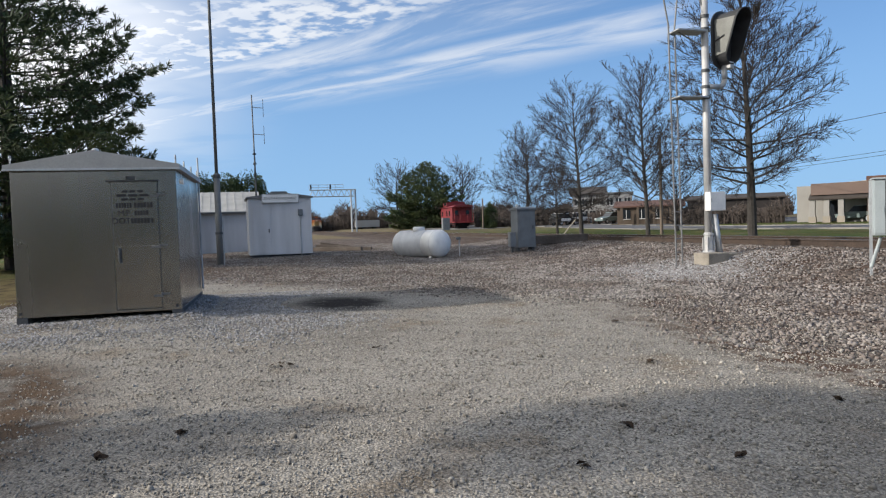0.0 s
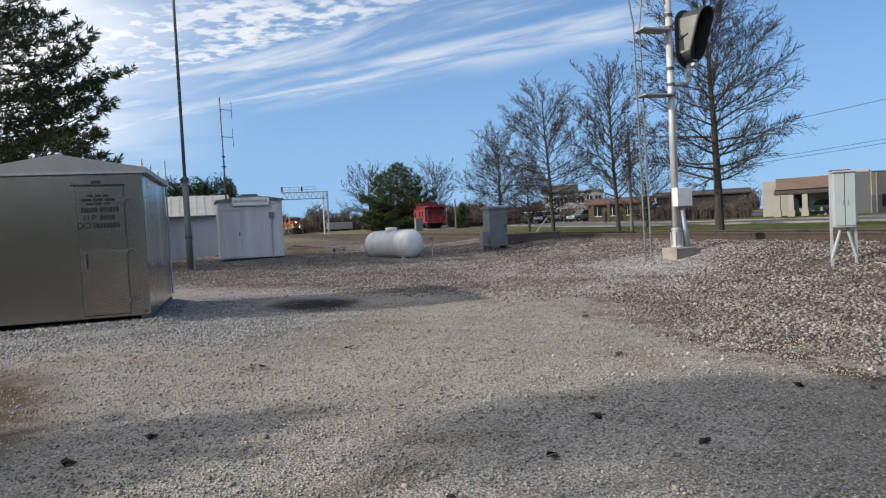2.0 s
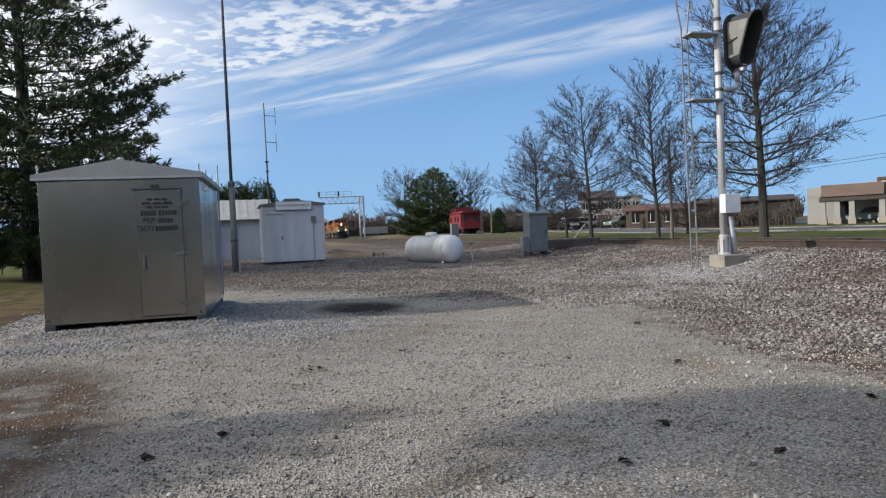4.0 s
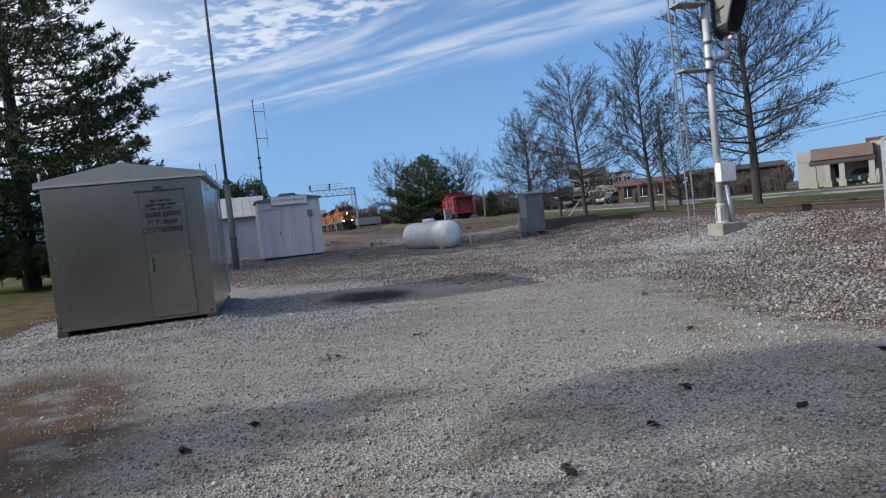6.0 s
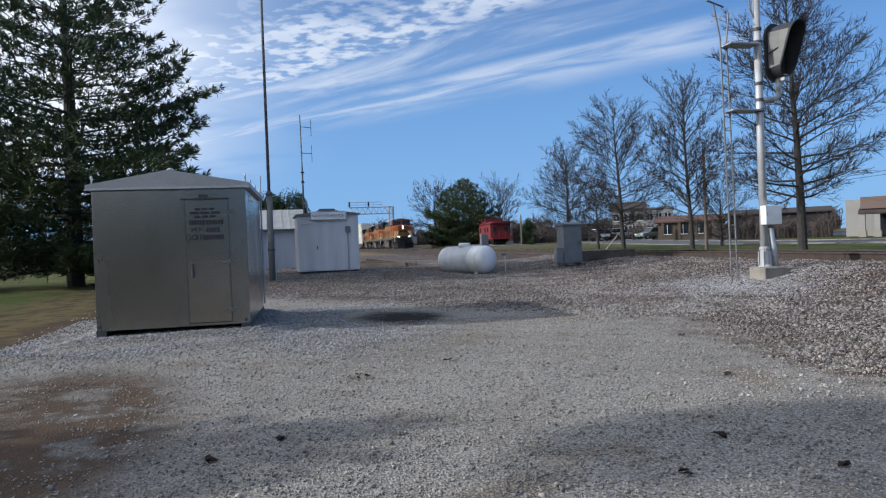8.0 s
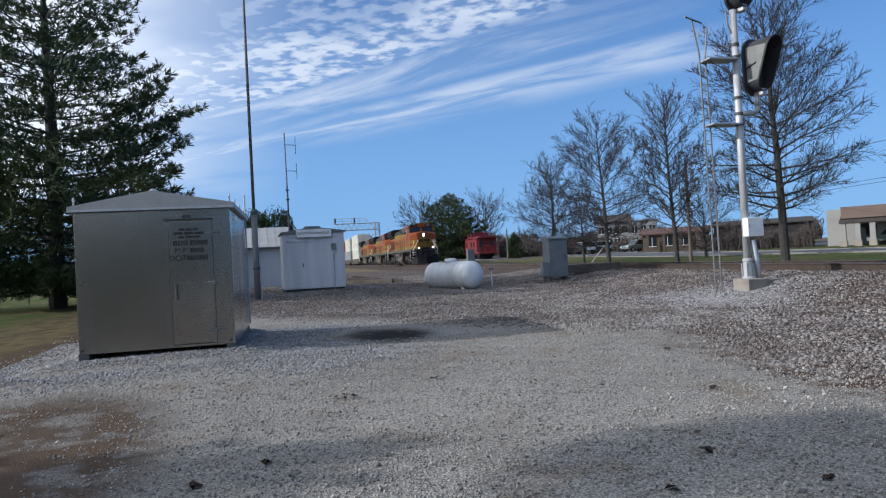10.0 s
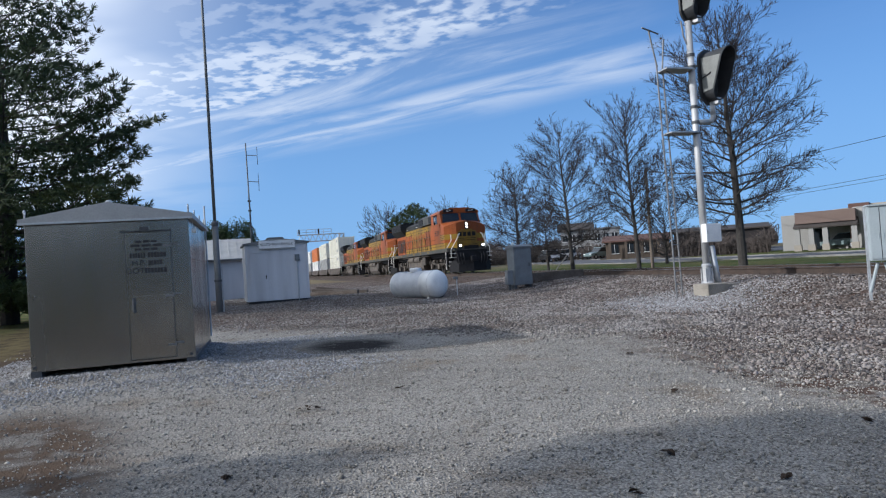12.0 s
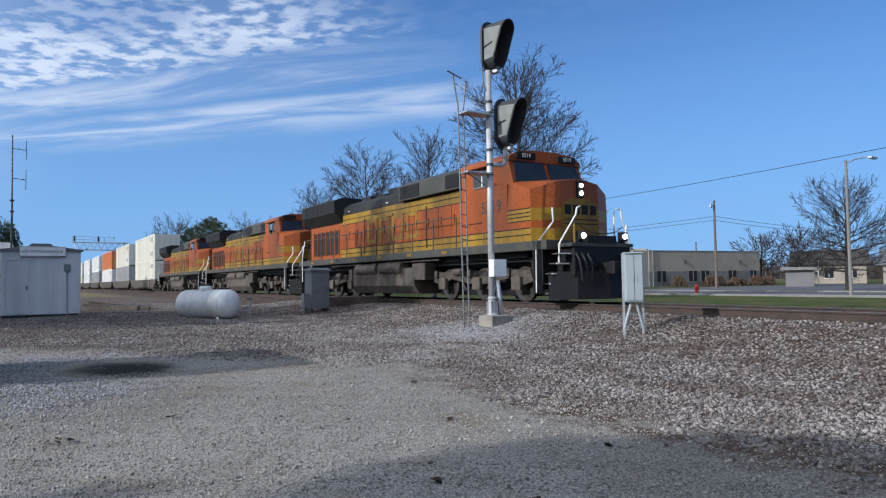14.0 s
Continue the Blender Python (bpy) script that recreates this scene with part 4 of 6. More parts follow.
def build_locomotive():
    t = thing("locomotive", pose(TC, 0, 0), "orange and yellow wide-cab diesel locomotive with dark roof", "locomotive", "locomotives of the train")

    def bx(name, material, x, y, z, sx, sy, sz, bevel=0.01, parent=None, label=""):
        bm = B()
        box(bm, x, y, z, sx, sy, sz, bevel)
        return part(name, bm, material, parent or t, label)

    def bar(name, material, pts, r=0.02, parent=None):
        bm = B()
        for p, q in zip(pts, pts[1:]):
            tube(bm, p, q, r, seg=8)
        return part(name, bm, material, parent or t)

    # frame, deck and pilot
    bx("deck", "olive", 0, 10.35, 1.60, 3.06, 19.0, 0.26, 0.015, label="dark olive walkway deck")
    bx("frame", "black", 0, 10.35, 1.33, 2.0, 18.8, 0.3)
    bx("front_platform", "olive", 0, 0.68, 1.58, 2.3, 0.84, 0.10, 0.01)
    for y in np.arange(6.0, 19.4, 2.4):
        bx("deck_stripe", "yellow", -1.533, y, 1.60, 0.008, 0.35, 0.10, 0)
    bx("pilot_plate", "black", 0, 0.34, 1.16, 2.1, 0.10, 0.86, 0.03)
    bm = B()
    prism(bm, [(-1.42, 0.78), (-0.95, 0.28), (0, 0.02), (0.95, 0.28), (1.42, 0.78), (1.42, 0.92), (-1.42, 0.92)], 0.12, 0.86, "z")
    part("plow", bm, "black", t, "black snow plow")
    bm = B()
    box(bm, 0, 0.15, 0.95, 0.28, 0.75, 0.30, 0.03)
    box(bm, 0, -0.20, 0.95, 0.42, 0.24, 0.36, 0.05)
    part("coupler", bm, "black", t)
    for x in (-1.0, -0.8, -0.6, 0.6, 0.8, 1.0):
        bar("air_hose", "rubber", [(x, 0.28, 1.35), (x * 1.02, 0.12, 1.15), (x * 0.98, 0.10, 0.85), (x * 0.9, 0.16, 0.62)], 0.028)
    bx("drop_step", "black", 0, 0.30, 1.70, 1.0, 0.08, 0.26)
    # nose and cab in colour bands
    nose_slice(1.73, 2.10, "yellow", "nose_band", t)
    nose_slice(2.10, 2.31, "orange", "nose_band", t)
    nose_slice(2.31, 2.66, "yellow", "nose_band", t)
    nose_slice(2.66, 3.2, "orange", "nose", t, True)
    for z in (2.10, 2.31, 2.43, 2.54, 2.66, 1.92):
        for s in (-1, 1):
            bx("pinstripe", "black", s * 1.462, 2.09, z, 0.006, 1.05, 0.028, 0)
    bm = B()
    prism(bm, [(-0.70, 1.95), (0.70, 1.95), (0.66, 2.78), (0.30, 2.95), (-0.30, 2.95), (-0.66, 2.78)], 1.122, 1.145, "y")
    part("nose_panel", bm, "yellow", t, "yellow front panel")
    for k, x in enumerate((-0.48, -0.16, 0.16, 0.48)):
        bx("emblem_bar", "black", x, 1.118, 2.62, 0.24, 0.008, 0.28, 0.004)
    for z in (2.22, 2.34):
        bx("pinstripe", "black", 0, 1.119, z, 1.3, 0.006, 0.03, 0)
    for z0, z1, c in ((1.73, 2.10, "yellow"), (2.10, 3.46, "orange")):
        bx("cab_side", c, 0, 3.86, (z0 + z1) / 2, 2.92, 2.50, z1 - z0, 0.006)
    for s in (-1, 1):
        for z in (2.10, 1.92):
            bx("pinstripe", "black", s * 1.464, 3.86, z, 0.006, 2.5, 0.028, 0)
        bx("pinstripe", "black", s * 1.464, 4.5, 2.42, 0.006, 1.2, 0.028, 0)
    # cab top: pillars, glass, roof
    bm = B()
    prism(bm, [(2.40, 3.44), (5.10, 3.44), (5.10, 4.20), (2.64, 4.20)], -1.38, 1.38, "x")
    part("cab_upper", bm, "orange", t)
    for s in (-1, 1):
        bm = B()
        prism(bm, [(-1.30, -0.05), (-0.06, -0.01), (-0.08, 0.62), (-1.20, 0.60)] if s < 0 else [(0.06, -0.01), (1.30, -0.05), (1.20, 0.60), (0.08, 0.62)], -0.02, 0.02, "y")
        bm.transform(Matrix.Translation((0, 2.42, 3.56)) @ Matrix.Rotation(radians(-17.5), 4, "X"))
        part("windshield", bm, "glass", t, "dark windshield pane")
        w = bx("side_window", "glass", s * 1.385, 3.95, 3.80, 0.03, 0.95, 0.52, 0.01, label="dark sliding side window")
        bx("window_frame", "handrail", s * 1.40, 3.95, 3.80, 0.02, 0.05, 0.50, 0.004, w)
        bx("window_frame", "hoodgrey", s * 1.40, 3.95, 3.53, 0.03, 1.02, 0.04, 0.004, w)
        bx("sun_visor", "orange", s * 1.47, 3.95, 4.12, 0.22, 1.15, 0.03, 0.005)
        bar("mirror_arm", "black", [(s * 1.4, 3.3, 3.55), (s * 1.62, 3.25, 3.55)], 0.015)
        bx("mirror", "black", s * 1.64, 3.25, 3.55, 0.10, 0.04, 0.22, 0.01)
        bm = B()
        box(bm, s * 0.80, 2.56, 4.33, 0.72, 0.10, 0.20, 0.015)
        part("number_board", bm, "black", t, "black number board")
    bm = B()
    prism(bm, [(-1.42, 4.17), (-1.38, 4.30), (-1.05, 4.45), (-0.45, 4.53), (0.45, 4.53), (1.05, 4.45), (1.38, 4.30), (1.42, 4.17)], 2.58, 5.15, "y")
    part("cab_roof", bm, "orange", t)
    for x, y in ((-0.3, 3.6), (0.35, 4.1)):
        bm = B()
        lathe(bm, [(0.10, 4.52), (0.12, 4.60), (0.05, 4.66)], 12, Matrix.Translation((x, y, 0)))
        part("roof_aerial", bm, "roofdark", t)
    bar("horn", "roofdark", [(0.1, 4.6, 4.62), (0.1, 5.0, 4.62)], 0.05)
    # lights
    bx("headlight_case", "black", 0, 1.14, 3.20, 0.24, 0.10, 0.50, 0.03)
    for z in (3.31, 3.09):
        bm = B()
        tube(bm, (0, 1.09, z), (0, 1.06, z), 0.056, 0.06, seg=16)
        part("headlight", bm, "lamp", t, "lit white headlight")
    for s in (-1, 1):
        bx("ditch_light_case", "black", s * 0.78, 0.30, 1.82, 0.26, 0.16, 0.26, 0.03)
        bm = B()
        tube(bm, (s * 0.78, 0.22, 1.82), (s * 0.78, 0.19, 1.82), 0.068, 0.072, seg=16)
        part("ditch_light", bm, "lamp", t, "lit white ditch light")
        bx("ditch_bracket", "black", s * 0.78, 0.34, 1.68, 0.10, 0.10, 0.20)
    # front steps and handrails on both corners
    for s in (-1, 1):
        bx("stepwell", "black", s * 1.22, 1.22, 1.05, 0.56, 0.10, 1.3)
        for z, y in ((0.28, 1.02), (0.54, 0.88), (0.81, 0.74), (1.08, 0.58), (1.34, 0.46)):
            bx("step", "trucksteel", s * 1.24, y + 0.10, z, 0.46, 0.28, 0.03, 0.006)
            bx("step_edge", "handrail", s * 1.24, y - 0.045, z, 0.46, 0.02, 0.035, 0.004)
        bx("step_side", "black", s * 1.50, 1.24, 0.90, 0.03, 0.42, 1.25)
        bx("step_back", "black", s * 0.98, 0.80, 1.05, 0.03, 0.80, 1.0)
        bar("handrail", "handrail", [(s * 1.5, 1.32, 0.30), (s * 1.5, 1.30, 1.62), (s * 1.16, 0.98, 2.24), (s * 1.18, 0.98, 2.62)], 0.024)
        bar("handrail", "handrail", [(s * 1.34, 0.58, 1.08), (s * 1.34, 0.54, 1.62), (s * 0.86, 0.40, 2.40), (s * 0.82, 0.40, 2.58), (s * 0.70, 0.42, 2.62)], 0.024)
        bar("platform_post", "handrail" if s > 0 else "yellow", [(s * 0.98, 0.34, 1.62), (s * 0.98, 0.34, 2.15)], 0.03)
        bar("safety_chain", "black", [(s * 0.82, 0.32, 2.1), (s * 0.45, 0.30, 1.92), (0, 0.30, 1.88)], 0.012)
    # hood
    for z0, z1, c in ((1.73, 2.14, "yellow"), (2.14, 3.24, "orange"), (3.24, 3.66, "yellow")):
        bx("hood_side", c, 0, 10.3, (z0 + z1) / 2, 2.20, 10.4, z1 - z0, 0.005)
    for s in (-1, 1):
        for z in (1.93, 2.14, 3.24, 3.45):
            bx("pinstripe", "black", s * 1.103, 10.3, z, 0.006, 10.4, 0.03, 0)
        for k, y in enumerate(np.arange(5.6, 14.9, 0.86)):
            bx("hood_door", "orange", s * 1.108, y + 0.1, 2.69, 0.016, 0.78, 1.06, 0.006)
            if k % 3 == 2:
                bx("door_gap", "black", s * 1.11, y + 0.53, 2.6, 0.02, 0.06, 1.5, 0)
            bar("door_latch", "black", [(s * 1.13, y + 0.36, 2.6), (s * 1.13, y + 0.36, 2.9)], 0.012)
        # emblem blocks in yellow
        for k in range(4):
            y = 8.9 + k * 1.12
            bm = B()
            for dy, dz, sy, sz in ((-0.36, 0, 0.16, 0.98), (0.36, 0, 0.16, 0.98), (0, 0.42, 0.6, 0.14), (0, -0.42 if k != 2 else 0.0, 0.6, 0.14)):
                box(bm, s * 1.122, y + dy, 2.75 + dz, 0.008, sy, sz)
            part("emblem_block", bm, "yellow", t, "plain yellow emblem shape")
    bm = B()
    prism(bm, [(-1.08, 3.66), (-1.02, 4.02), (-0.7, 4.22), (0.7, 4.22), (1.02, 4.02), (1.08, 3.66)], 8.2, 15.6, "y")
    part("hood_roof", bm, "roofdark", t)
    bm = B()
    prism(bm, [(-1.30, 3.70), (-1.30, 4.25), (-0.9, 4.44), (0.9, 4.44), (1.30, 4.25), (1.30, 3.70)], 5.12, 9.6, "y")
    part("blower_housing", bm, "olive", t, "dark grey equipment housing")
    for s in (-1, 1):
        for y, w in ((5.75, 0.95), (8.75, 1.45)):
            g = bx("grille", "black", s * 1.308, y, 3.98, 0.02, w, 0.46, 0.004)
            for k in range(5):
                bx("louvre", "roofdark", s * 1.32, y, 3.81 + k * 0.085, 0.012, w - 0.02, 0.02, 0, g)
        bx("grab_iron", "handrail", s * 1.12, 10.9, 3.80, 0.03, 0.16, 0.03, 0.005)
        bx("grab_iron", "handrail", s * 1.12, 14.6, 3.80, 0.03, 0.16, 0.03, 0.005)
    for y, h in ((10.3, 0.16), (11.0, 0.24), (12.6, 0.14), (14.0, 0.2)):
        bx("roof_hatch", "roofdark", 0, y, 4.22 + h / 2, 1.1, 0.9, h, 0.02)
    bx("exhaust_stack", "black", 0, 11.8, 4.36, 0.9, 0.55, 0.34, 0.03)
    # radiator end
    bx("radiator_body", "orange", 0, 17.4, 2.55, 2.16, 3.8, 1.64, 0.01)
    for s in (-1, 1):
        for k in range(7):
            bx("vent_slat", "orange", s * 1.10, 15.75 + k * 0.52, 2.5, 0.03, 0.07, 1.2, 0.006)
            if k < 6:
                bx("vent", "roofdark", s * 1.085, 16.01 + k * 0.52, 2.5, 0.02, 0.36, 1.1, 0)
    bm = B()
    prism(bm, [(-1.10, 3.35), (-1.52, 3.80), (-1.52, 4.34), (-1.1, 4.50), (1.1, 4.50), (1.52, 4.34), (1.52, 3.80), (1.10, 3.35)], 15.3, 19.4, "y")
    part("radiator_wing", bm, "roofdark", t, "dark radiator wings")
    for s in (-1, 1):
        for k in range(8):
            bx("wing_louvre", "black", s * 1.524, 15.6 + k * 0.48, 4.07, 0.02, 0.36, 0.44, 0)
    bx("rear_wall", "orange", 0, 19.33, 2.5, 2.0, 0.06, 1.5)
    # side handrails
    for s in (-1, 1):
        bar("side_rail", "olive", [(s * 1.50, 5.3, 2.72), (s * 1.50, 19.2, 2.72)], 0.02)
        for y in np.arange(5.3, 19.3, 1.45):
            bar("stanchion", "olive", [(s * 1.50, y, 1.70), (s * 1.50, y, 2.72)], 0.02)
        bar("rear_handrail", "handrail", [(s * 1.52, 19.4, 0.7), (s * 1.52, 19.4, 1.9), (s * 1.2, 19.9, 2.75)], 0.024)
        for z in (0.38, 0.70, 1.02, 1.34):
            bx("rear_step", "trucksteel", s * 1.34, 19.7, z, 0.42, 0.30, 0.035, 0.006)
    bx("rear_pilot", "black", 0, 19.95, 1.05, 2.8, 0.10, 0.8)
    bm = B()
    box(bm, 0, 20.3, 0.95, 0.28, 0.7, 0.30, 0.03)
    part("rear_coupler", bm, "trucksteel", t)
    # frame members and piping between and behind the trucks
    bx("underframe", "black", 0, 10.35, 1.25, 1.5, 18.4, 0.34, 0.02)
    for y0, y1, zb in ((1.6, 7.9, 0.30), (13.4, 19.2, 0.30)):
        bx("traction_gear", "black", 0, (y0 + y1) / 2, (zb + 1.1) / 2 + 0.02, 1.0, y1 - y0, 1.1 - zb + 0.3, 0.03)
    for s in (-1, 1):
        bx("cable_tray", "black", s * 1.05, 10.35, 1.42, 0.25, 16.5, 0.24, 0.01)
    # fuel tank and reservoirs
    bm = B()
    prism(bm, [(-1.38, 0.50), (-1.15, 0.20), (1.15, 0.20), (1.38, 0.50), (1.38, 1.16), (-1.38, 1.16)], 8.3, 13.6, "y")
    part("fuel_tank", bm, "grime", t, "dusty fuel tank")
    for s in (-1, 1):
        for y0, y1 in ((9.2, 11.0), (11.3, 13.2)):
            bm = B()
            tube(bm, (s * 1.28, y0, 1.17), (s * 1.28, y1, 1.17), 0.24, seg=18)
            part("air_reservoir", bm, "grime", t, "dusty air reservoir", smooth=False)
        bx("battery_box", "trucksteel", s * 1.2, 7.9, 1.0, 0.5, 0.9, 0.6, 0.03)
        bx("air_filter_box", "grime", s * 1.25, 13.75, 0.95, 0.4, 0.3, 0.5, 0.03)
        bar("brake_pipe", "trucksteel", [(s * 1.35, 6.6, 1.38), (s * 1.35, 16.0, 1.38)], 0.03)
    # trucks
    for yc in (4.75, 16.6):
        for s in (-1, 1):
            bm = B()
            prism(bm, [(yc - 2.75, 0.62), (yc - 2.6, 0.95), (yc - 1.2, 0.98), (yc - 0.7, 0.78), (yc + 0.7, 0.78), (yc + 1.2, 0.98), (yc + 2.6, 0.95), (yc + 2.75, 0.62),
                       (yc + 2.3, 0.52), (yc + 1.6, 0.72), (yc + 0.5, 0.55), (yc - 0.5, 0.55), (yc - 1.6, 0.72), (yc - 2.3, 0.52)], s * 0.98 - 0.06, s * 0.98 + 0.06, "x")
            part("side_frame", bm, "trucksteel", t, "dusty truck side frame")
            for dy in (-2.05, 0.0, 2.05):
                bx("journal_box", "grime", s * 1.08, yc + dy, 0.56, 0.16, 0.42, 0.40, 0.04)
                bx("spring", "trucksteel", s * 1.06, yc + dy + 0.42, 0.88, 0.16, 0.18, 0.26, 0.03)
            for dy in (-1.0, 1.0):
                bar("brake_cylinder", "grime", [(s * 1.14, yc + dy - 0.25, 0.95), (s * 1.14, yc + dy + 0.25, 0.95)], 0.11)
                bar("brake_rod", "trucksteel", [(s * 1.12, yc + dy, 0.9), (s * 1.12, yc + dy * 0.6, 0.38)], 0.03)
            bar("sand_pipe", "trucksteel", [(s * 1.05, yc - 2.7, 1.2), (s * 0.95, yc - 2.75, 0.3)], 0.02)
        for dy in (-2.05, 0.0, 2.05):
            bm = B()
            turn = Matrix.Rotation(radians(90), 4, "Y")
            for s in (-1, 1):
                lathe(bm, [(0.53, -0.07), (0.53, 0.05), (0.47, 0.07), (0.40, 0.03), (0.16, 0.03), (0.14, 0.09)], 28, Matrix.Translation((s * 0.735, 0, 0)) @ (turn if s > 0 else turn @ Matrix.Rotation(math.pi, 4, "X")))
                for k in range(6):
                    a = k * math.pi / 3
                    tube(bm, (s * 0.77, 0.28 * math.cos(a), 0.28 * math.sin(a)), (s * 0.80, 0.28 * math.cos(a), 0.28 * math.sin(a)), 0.05, seg=6)
            tube(bm, (-0.8, 0, 0), (0.8, 0, 0), 0.1, seg=12)
            w = part("wheelset", bm, "wheelsteel", t)
            w.matrix_basis = pose(0, yc + dy, 0.53)
    return t


TRAIN = []  # the moving things, each with its distance behind the leading coupler
loco = build_locomotive()
TRAIN.append((loco, 0.0, 0.0))
for n in (1, 2):
    trailing = copy_thing(loco, pose(TC, 20.8 * n, 0))
    for o in trailing.children:
        if o.name.split(".")[0] in ("headlight", "ditch_light"):
            o.data = o.data.copy()
            o.data.materials[0] = M["glass"]
            o["label"] = "unlit lamp lens"
    TRAIN.append((trailing, 20.8 * n, 0.0))
words("5519", 0.52, "ink", loco, Matrix.Translation((-1.468, 3.42, 2.84)) @ pose(0, 0, 0, 90, 0, -90), "cab_number")
for s in (-1, 1):
    words("5519", 0.17, "handrail", loco, Matrix.Translation((s * 0.80, 2.505, 4.33)) @ pose(0, 0, 0, 90, 0, 0), "board_number")


def build_container(material, colour, length=14.63):
    t = thing("container", pose(0, 0, 0), f"{colour} corrugated intermodal container", "container", "containers on the train")
    H, W = 2.88, 2.58
    bm = B()
    box(bm, 0, length / 2, H / 2, W - 0.08, length - 0.06, H - 0.08)
    part("panel", bm, material, t)
    bm = B()
    for s in (-1, 1):
        for y in np.arange(0.5, length - 0.4, 0.55):
            box(bm, s * (W / 2 - 0.025), y, H / 2, 0.03, 0.25, H - 0.3)
    tagged(part("corrugation", bm, material, t), kind="stuff")
    for s in (-1, 1):
        for y in (0.08, length - 0.08):
            bm = B()
            box(bm, s * (W / 2 - 0.08), y, H / 2, 0.16, 0.16, H, 0.01)
            part("corner_post", bm, material, t)
        for z in (0.07, H - 0.06):
            bm = B()
            box(bm, s * (W / 2 - 0.05), length / 2, z, 0.10, length - 0.32, 0.12, 0.01)
            part("side_rail", bm, material, t)
    for x in (-0.62, 0.62):
        bm = B()
        box(bm, x, 0.02, H / 2, 1.14, 0.05, H - 0.3, 0.01)
        d = part("door", bm, material, t)
        for k in (-0.25, 0.25):
            bm = B()
            tube(bm, (x + k, -0.02, 0.25), (x + k, -0.02, H - 0.25), 0.02, seg=6)
            part("lock_rod", bm, "galv", d)
    for z in (2.35, 0.8) if "cream" in colour or "white" in colour else ():
        bm = B()
        box(bm, -W / 2 - 0.002, 2.2, z, 0.012, 1.5, 0.42)
        part("marking_panel", bm, "cont_grey", t, "faded grey marking shape")
    return t


def build_well_car():
    t = thing("well_car", pose(TC, 0, 0), "dusty brown steel double-stack well car", "well car", "well cars of the train")
    for s in (-1, 1):
        bm = B()
        prism(bm, [(1.0, 0.95), (2.6, 0.38), (18.4, 0.38), (20.0, 0.95), (20.0, 1.25), (1.0, 1.25)], s * 1.40 - 0.06, s * 1.40 + 0.06, "x")
        part("side_sill", bm, "wellsteel", t)
        for y in np.arange(3.2, 18, 1.6):
            bm = B()
            box(bm, s * 1.47, y, 0.82, 0.05, 0.08, 0.8)
            part("rib", bm, "wellsteel", t)
    bm = B()
    box(bm, 0, 10.5, 0.32, 2.7, 15.8, 0.12)
    part("well_floor", bm, "wellsteel", t)
    for y in (1.6, 19.4):
        bm = B()
        box(bm, 0, y, 1.15, 2.6, 2.2, 0.25, 0.02)
        part("end_platform", bm, "wellsteel", t)
        for dy in (-0.9, 0.9):
            bm = B()
            tube(bm, (-0.8, y + dy, 0.48), (0.8, y + dy, 0.48), 0.45, seg=20)
            part("wheelset", bm, "trucksteel", t)
        for s in (-1, 1):
            bm = B()
            box(bm, s * 0.98, y, 0.55, 0.12, 2.3, 0.32, 0.03)
            part("side_frame", bm, "trucksteel", t)
    return t


CAR = 20.5
base_car = build_well_car()
white, cream, orange_c, grey_c = build_container("cont_white", "white"), build_container("cont_cream", "cream white"), build_container("cont_orange", "orange"), build_container("cont_grey", "grey")
kinds = {"w": white, "c": cream, "o": orange_c, "g": grey_c}
used = set()
for n, (lower, upper) in enumerate(("cc", "gc", "wo", "gw", "ww", "cw", "gg", "ow", "cw", "wg")):
    off = 62.5 + n * CAR
    car = base_car if n == 0 else copy_thing(base_car, pose(TC, off, 0))
    TRAIN.append((car, off, 0.0))
    for level, k in enumerate((lower, upper)):
        m = pose(TC, off + 2.6, 0.40 + level * 2.9)
        src = kinds[k]
        ob = copy_thing(src, m) if k in used else src
        used.add(k)
        TRAIN.append((ob, off + 2.6, 0.40 + level * 2.9))

# seconds, and where the leading coupler stands along the track
RUN = ((0.0, 209.6), (1.5, 187.6), (3.0, 166.2), (4.0, 152.5), (5.5, 132.8), (6.5, 119.6), (7.5, 106.4), (8.5, 92.7), (9.5, 78.7), (10.5, 64.75), (11.0, 57.55), (11.5, 50.35), (12.0, 43.45), (12.5, 36.35), (13.0, 29.1), (13.5, 21.67), (14.0, 14.28))


def run_at(t):
    ts, ys = zip(*RUN)
    return float(np.interp(t, ts, ys))


def motions():
    for ob, off, z in TRAIN:
        walk(ob, [(t, on_track(y + off, z)) for t, y in RUN])
    for ob, off, z in TRAIN[:3]:
        for w in ob.children:
            if w.name.startswith("wheelset"):
                y, r = w.location.y, w.location.z
                walk(w, [(t, pose(0, y, r, math.degrees((RUN[0][1] - run_at(t)) / r))) for t in np.arange(0, 14.001, 1 / 30 + 1e-9).round(4)])


# ---- trees ----
class Sticks:
    """Gathers tapered round sticks into one mesh."""

    def __init__(self):
        self.v, self.f = [], []

    def stick(self, pts, radii, sides):
        base = len(self.v)
        for i, (p, r) in enumerate(zip(pts, radii)):
            d = (pts[min(i + 1, len(pts) - 1)] - pts[max(i - 1, 0)]).normalized()
            a = d.orthogonal().normalized()
            b = d.cross(a)
            for k in range(sides):
                w = 2 * math.pi * k / sides
                self.v.append(tuple(p + (a * math.cos(w) + b * math.sin(w)) * r))
        for i in range(len(pts) - 1):
            for k in range(sides):
                q = (k + 1) % sides
                self.f.append((base + i * sides + k, base + i * sides + q, base + (i + 1) * sides + q, base + (i + 1) * sides + k))

    def done(self, name, material, parent):
        return mesh_object(name, self.v, self.f, material, parent)


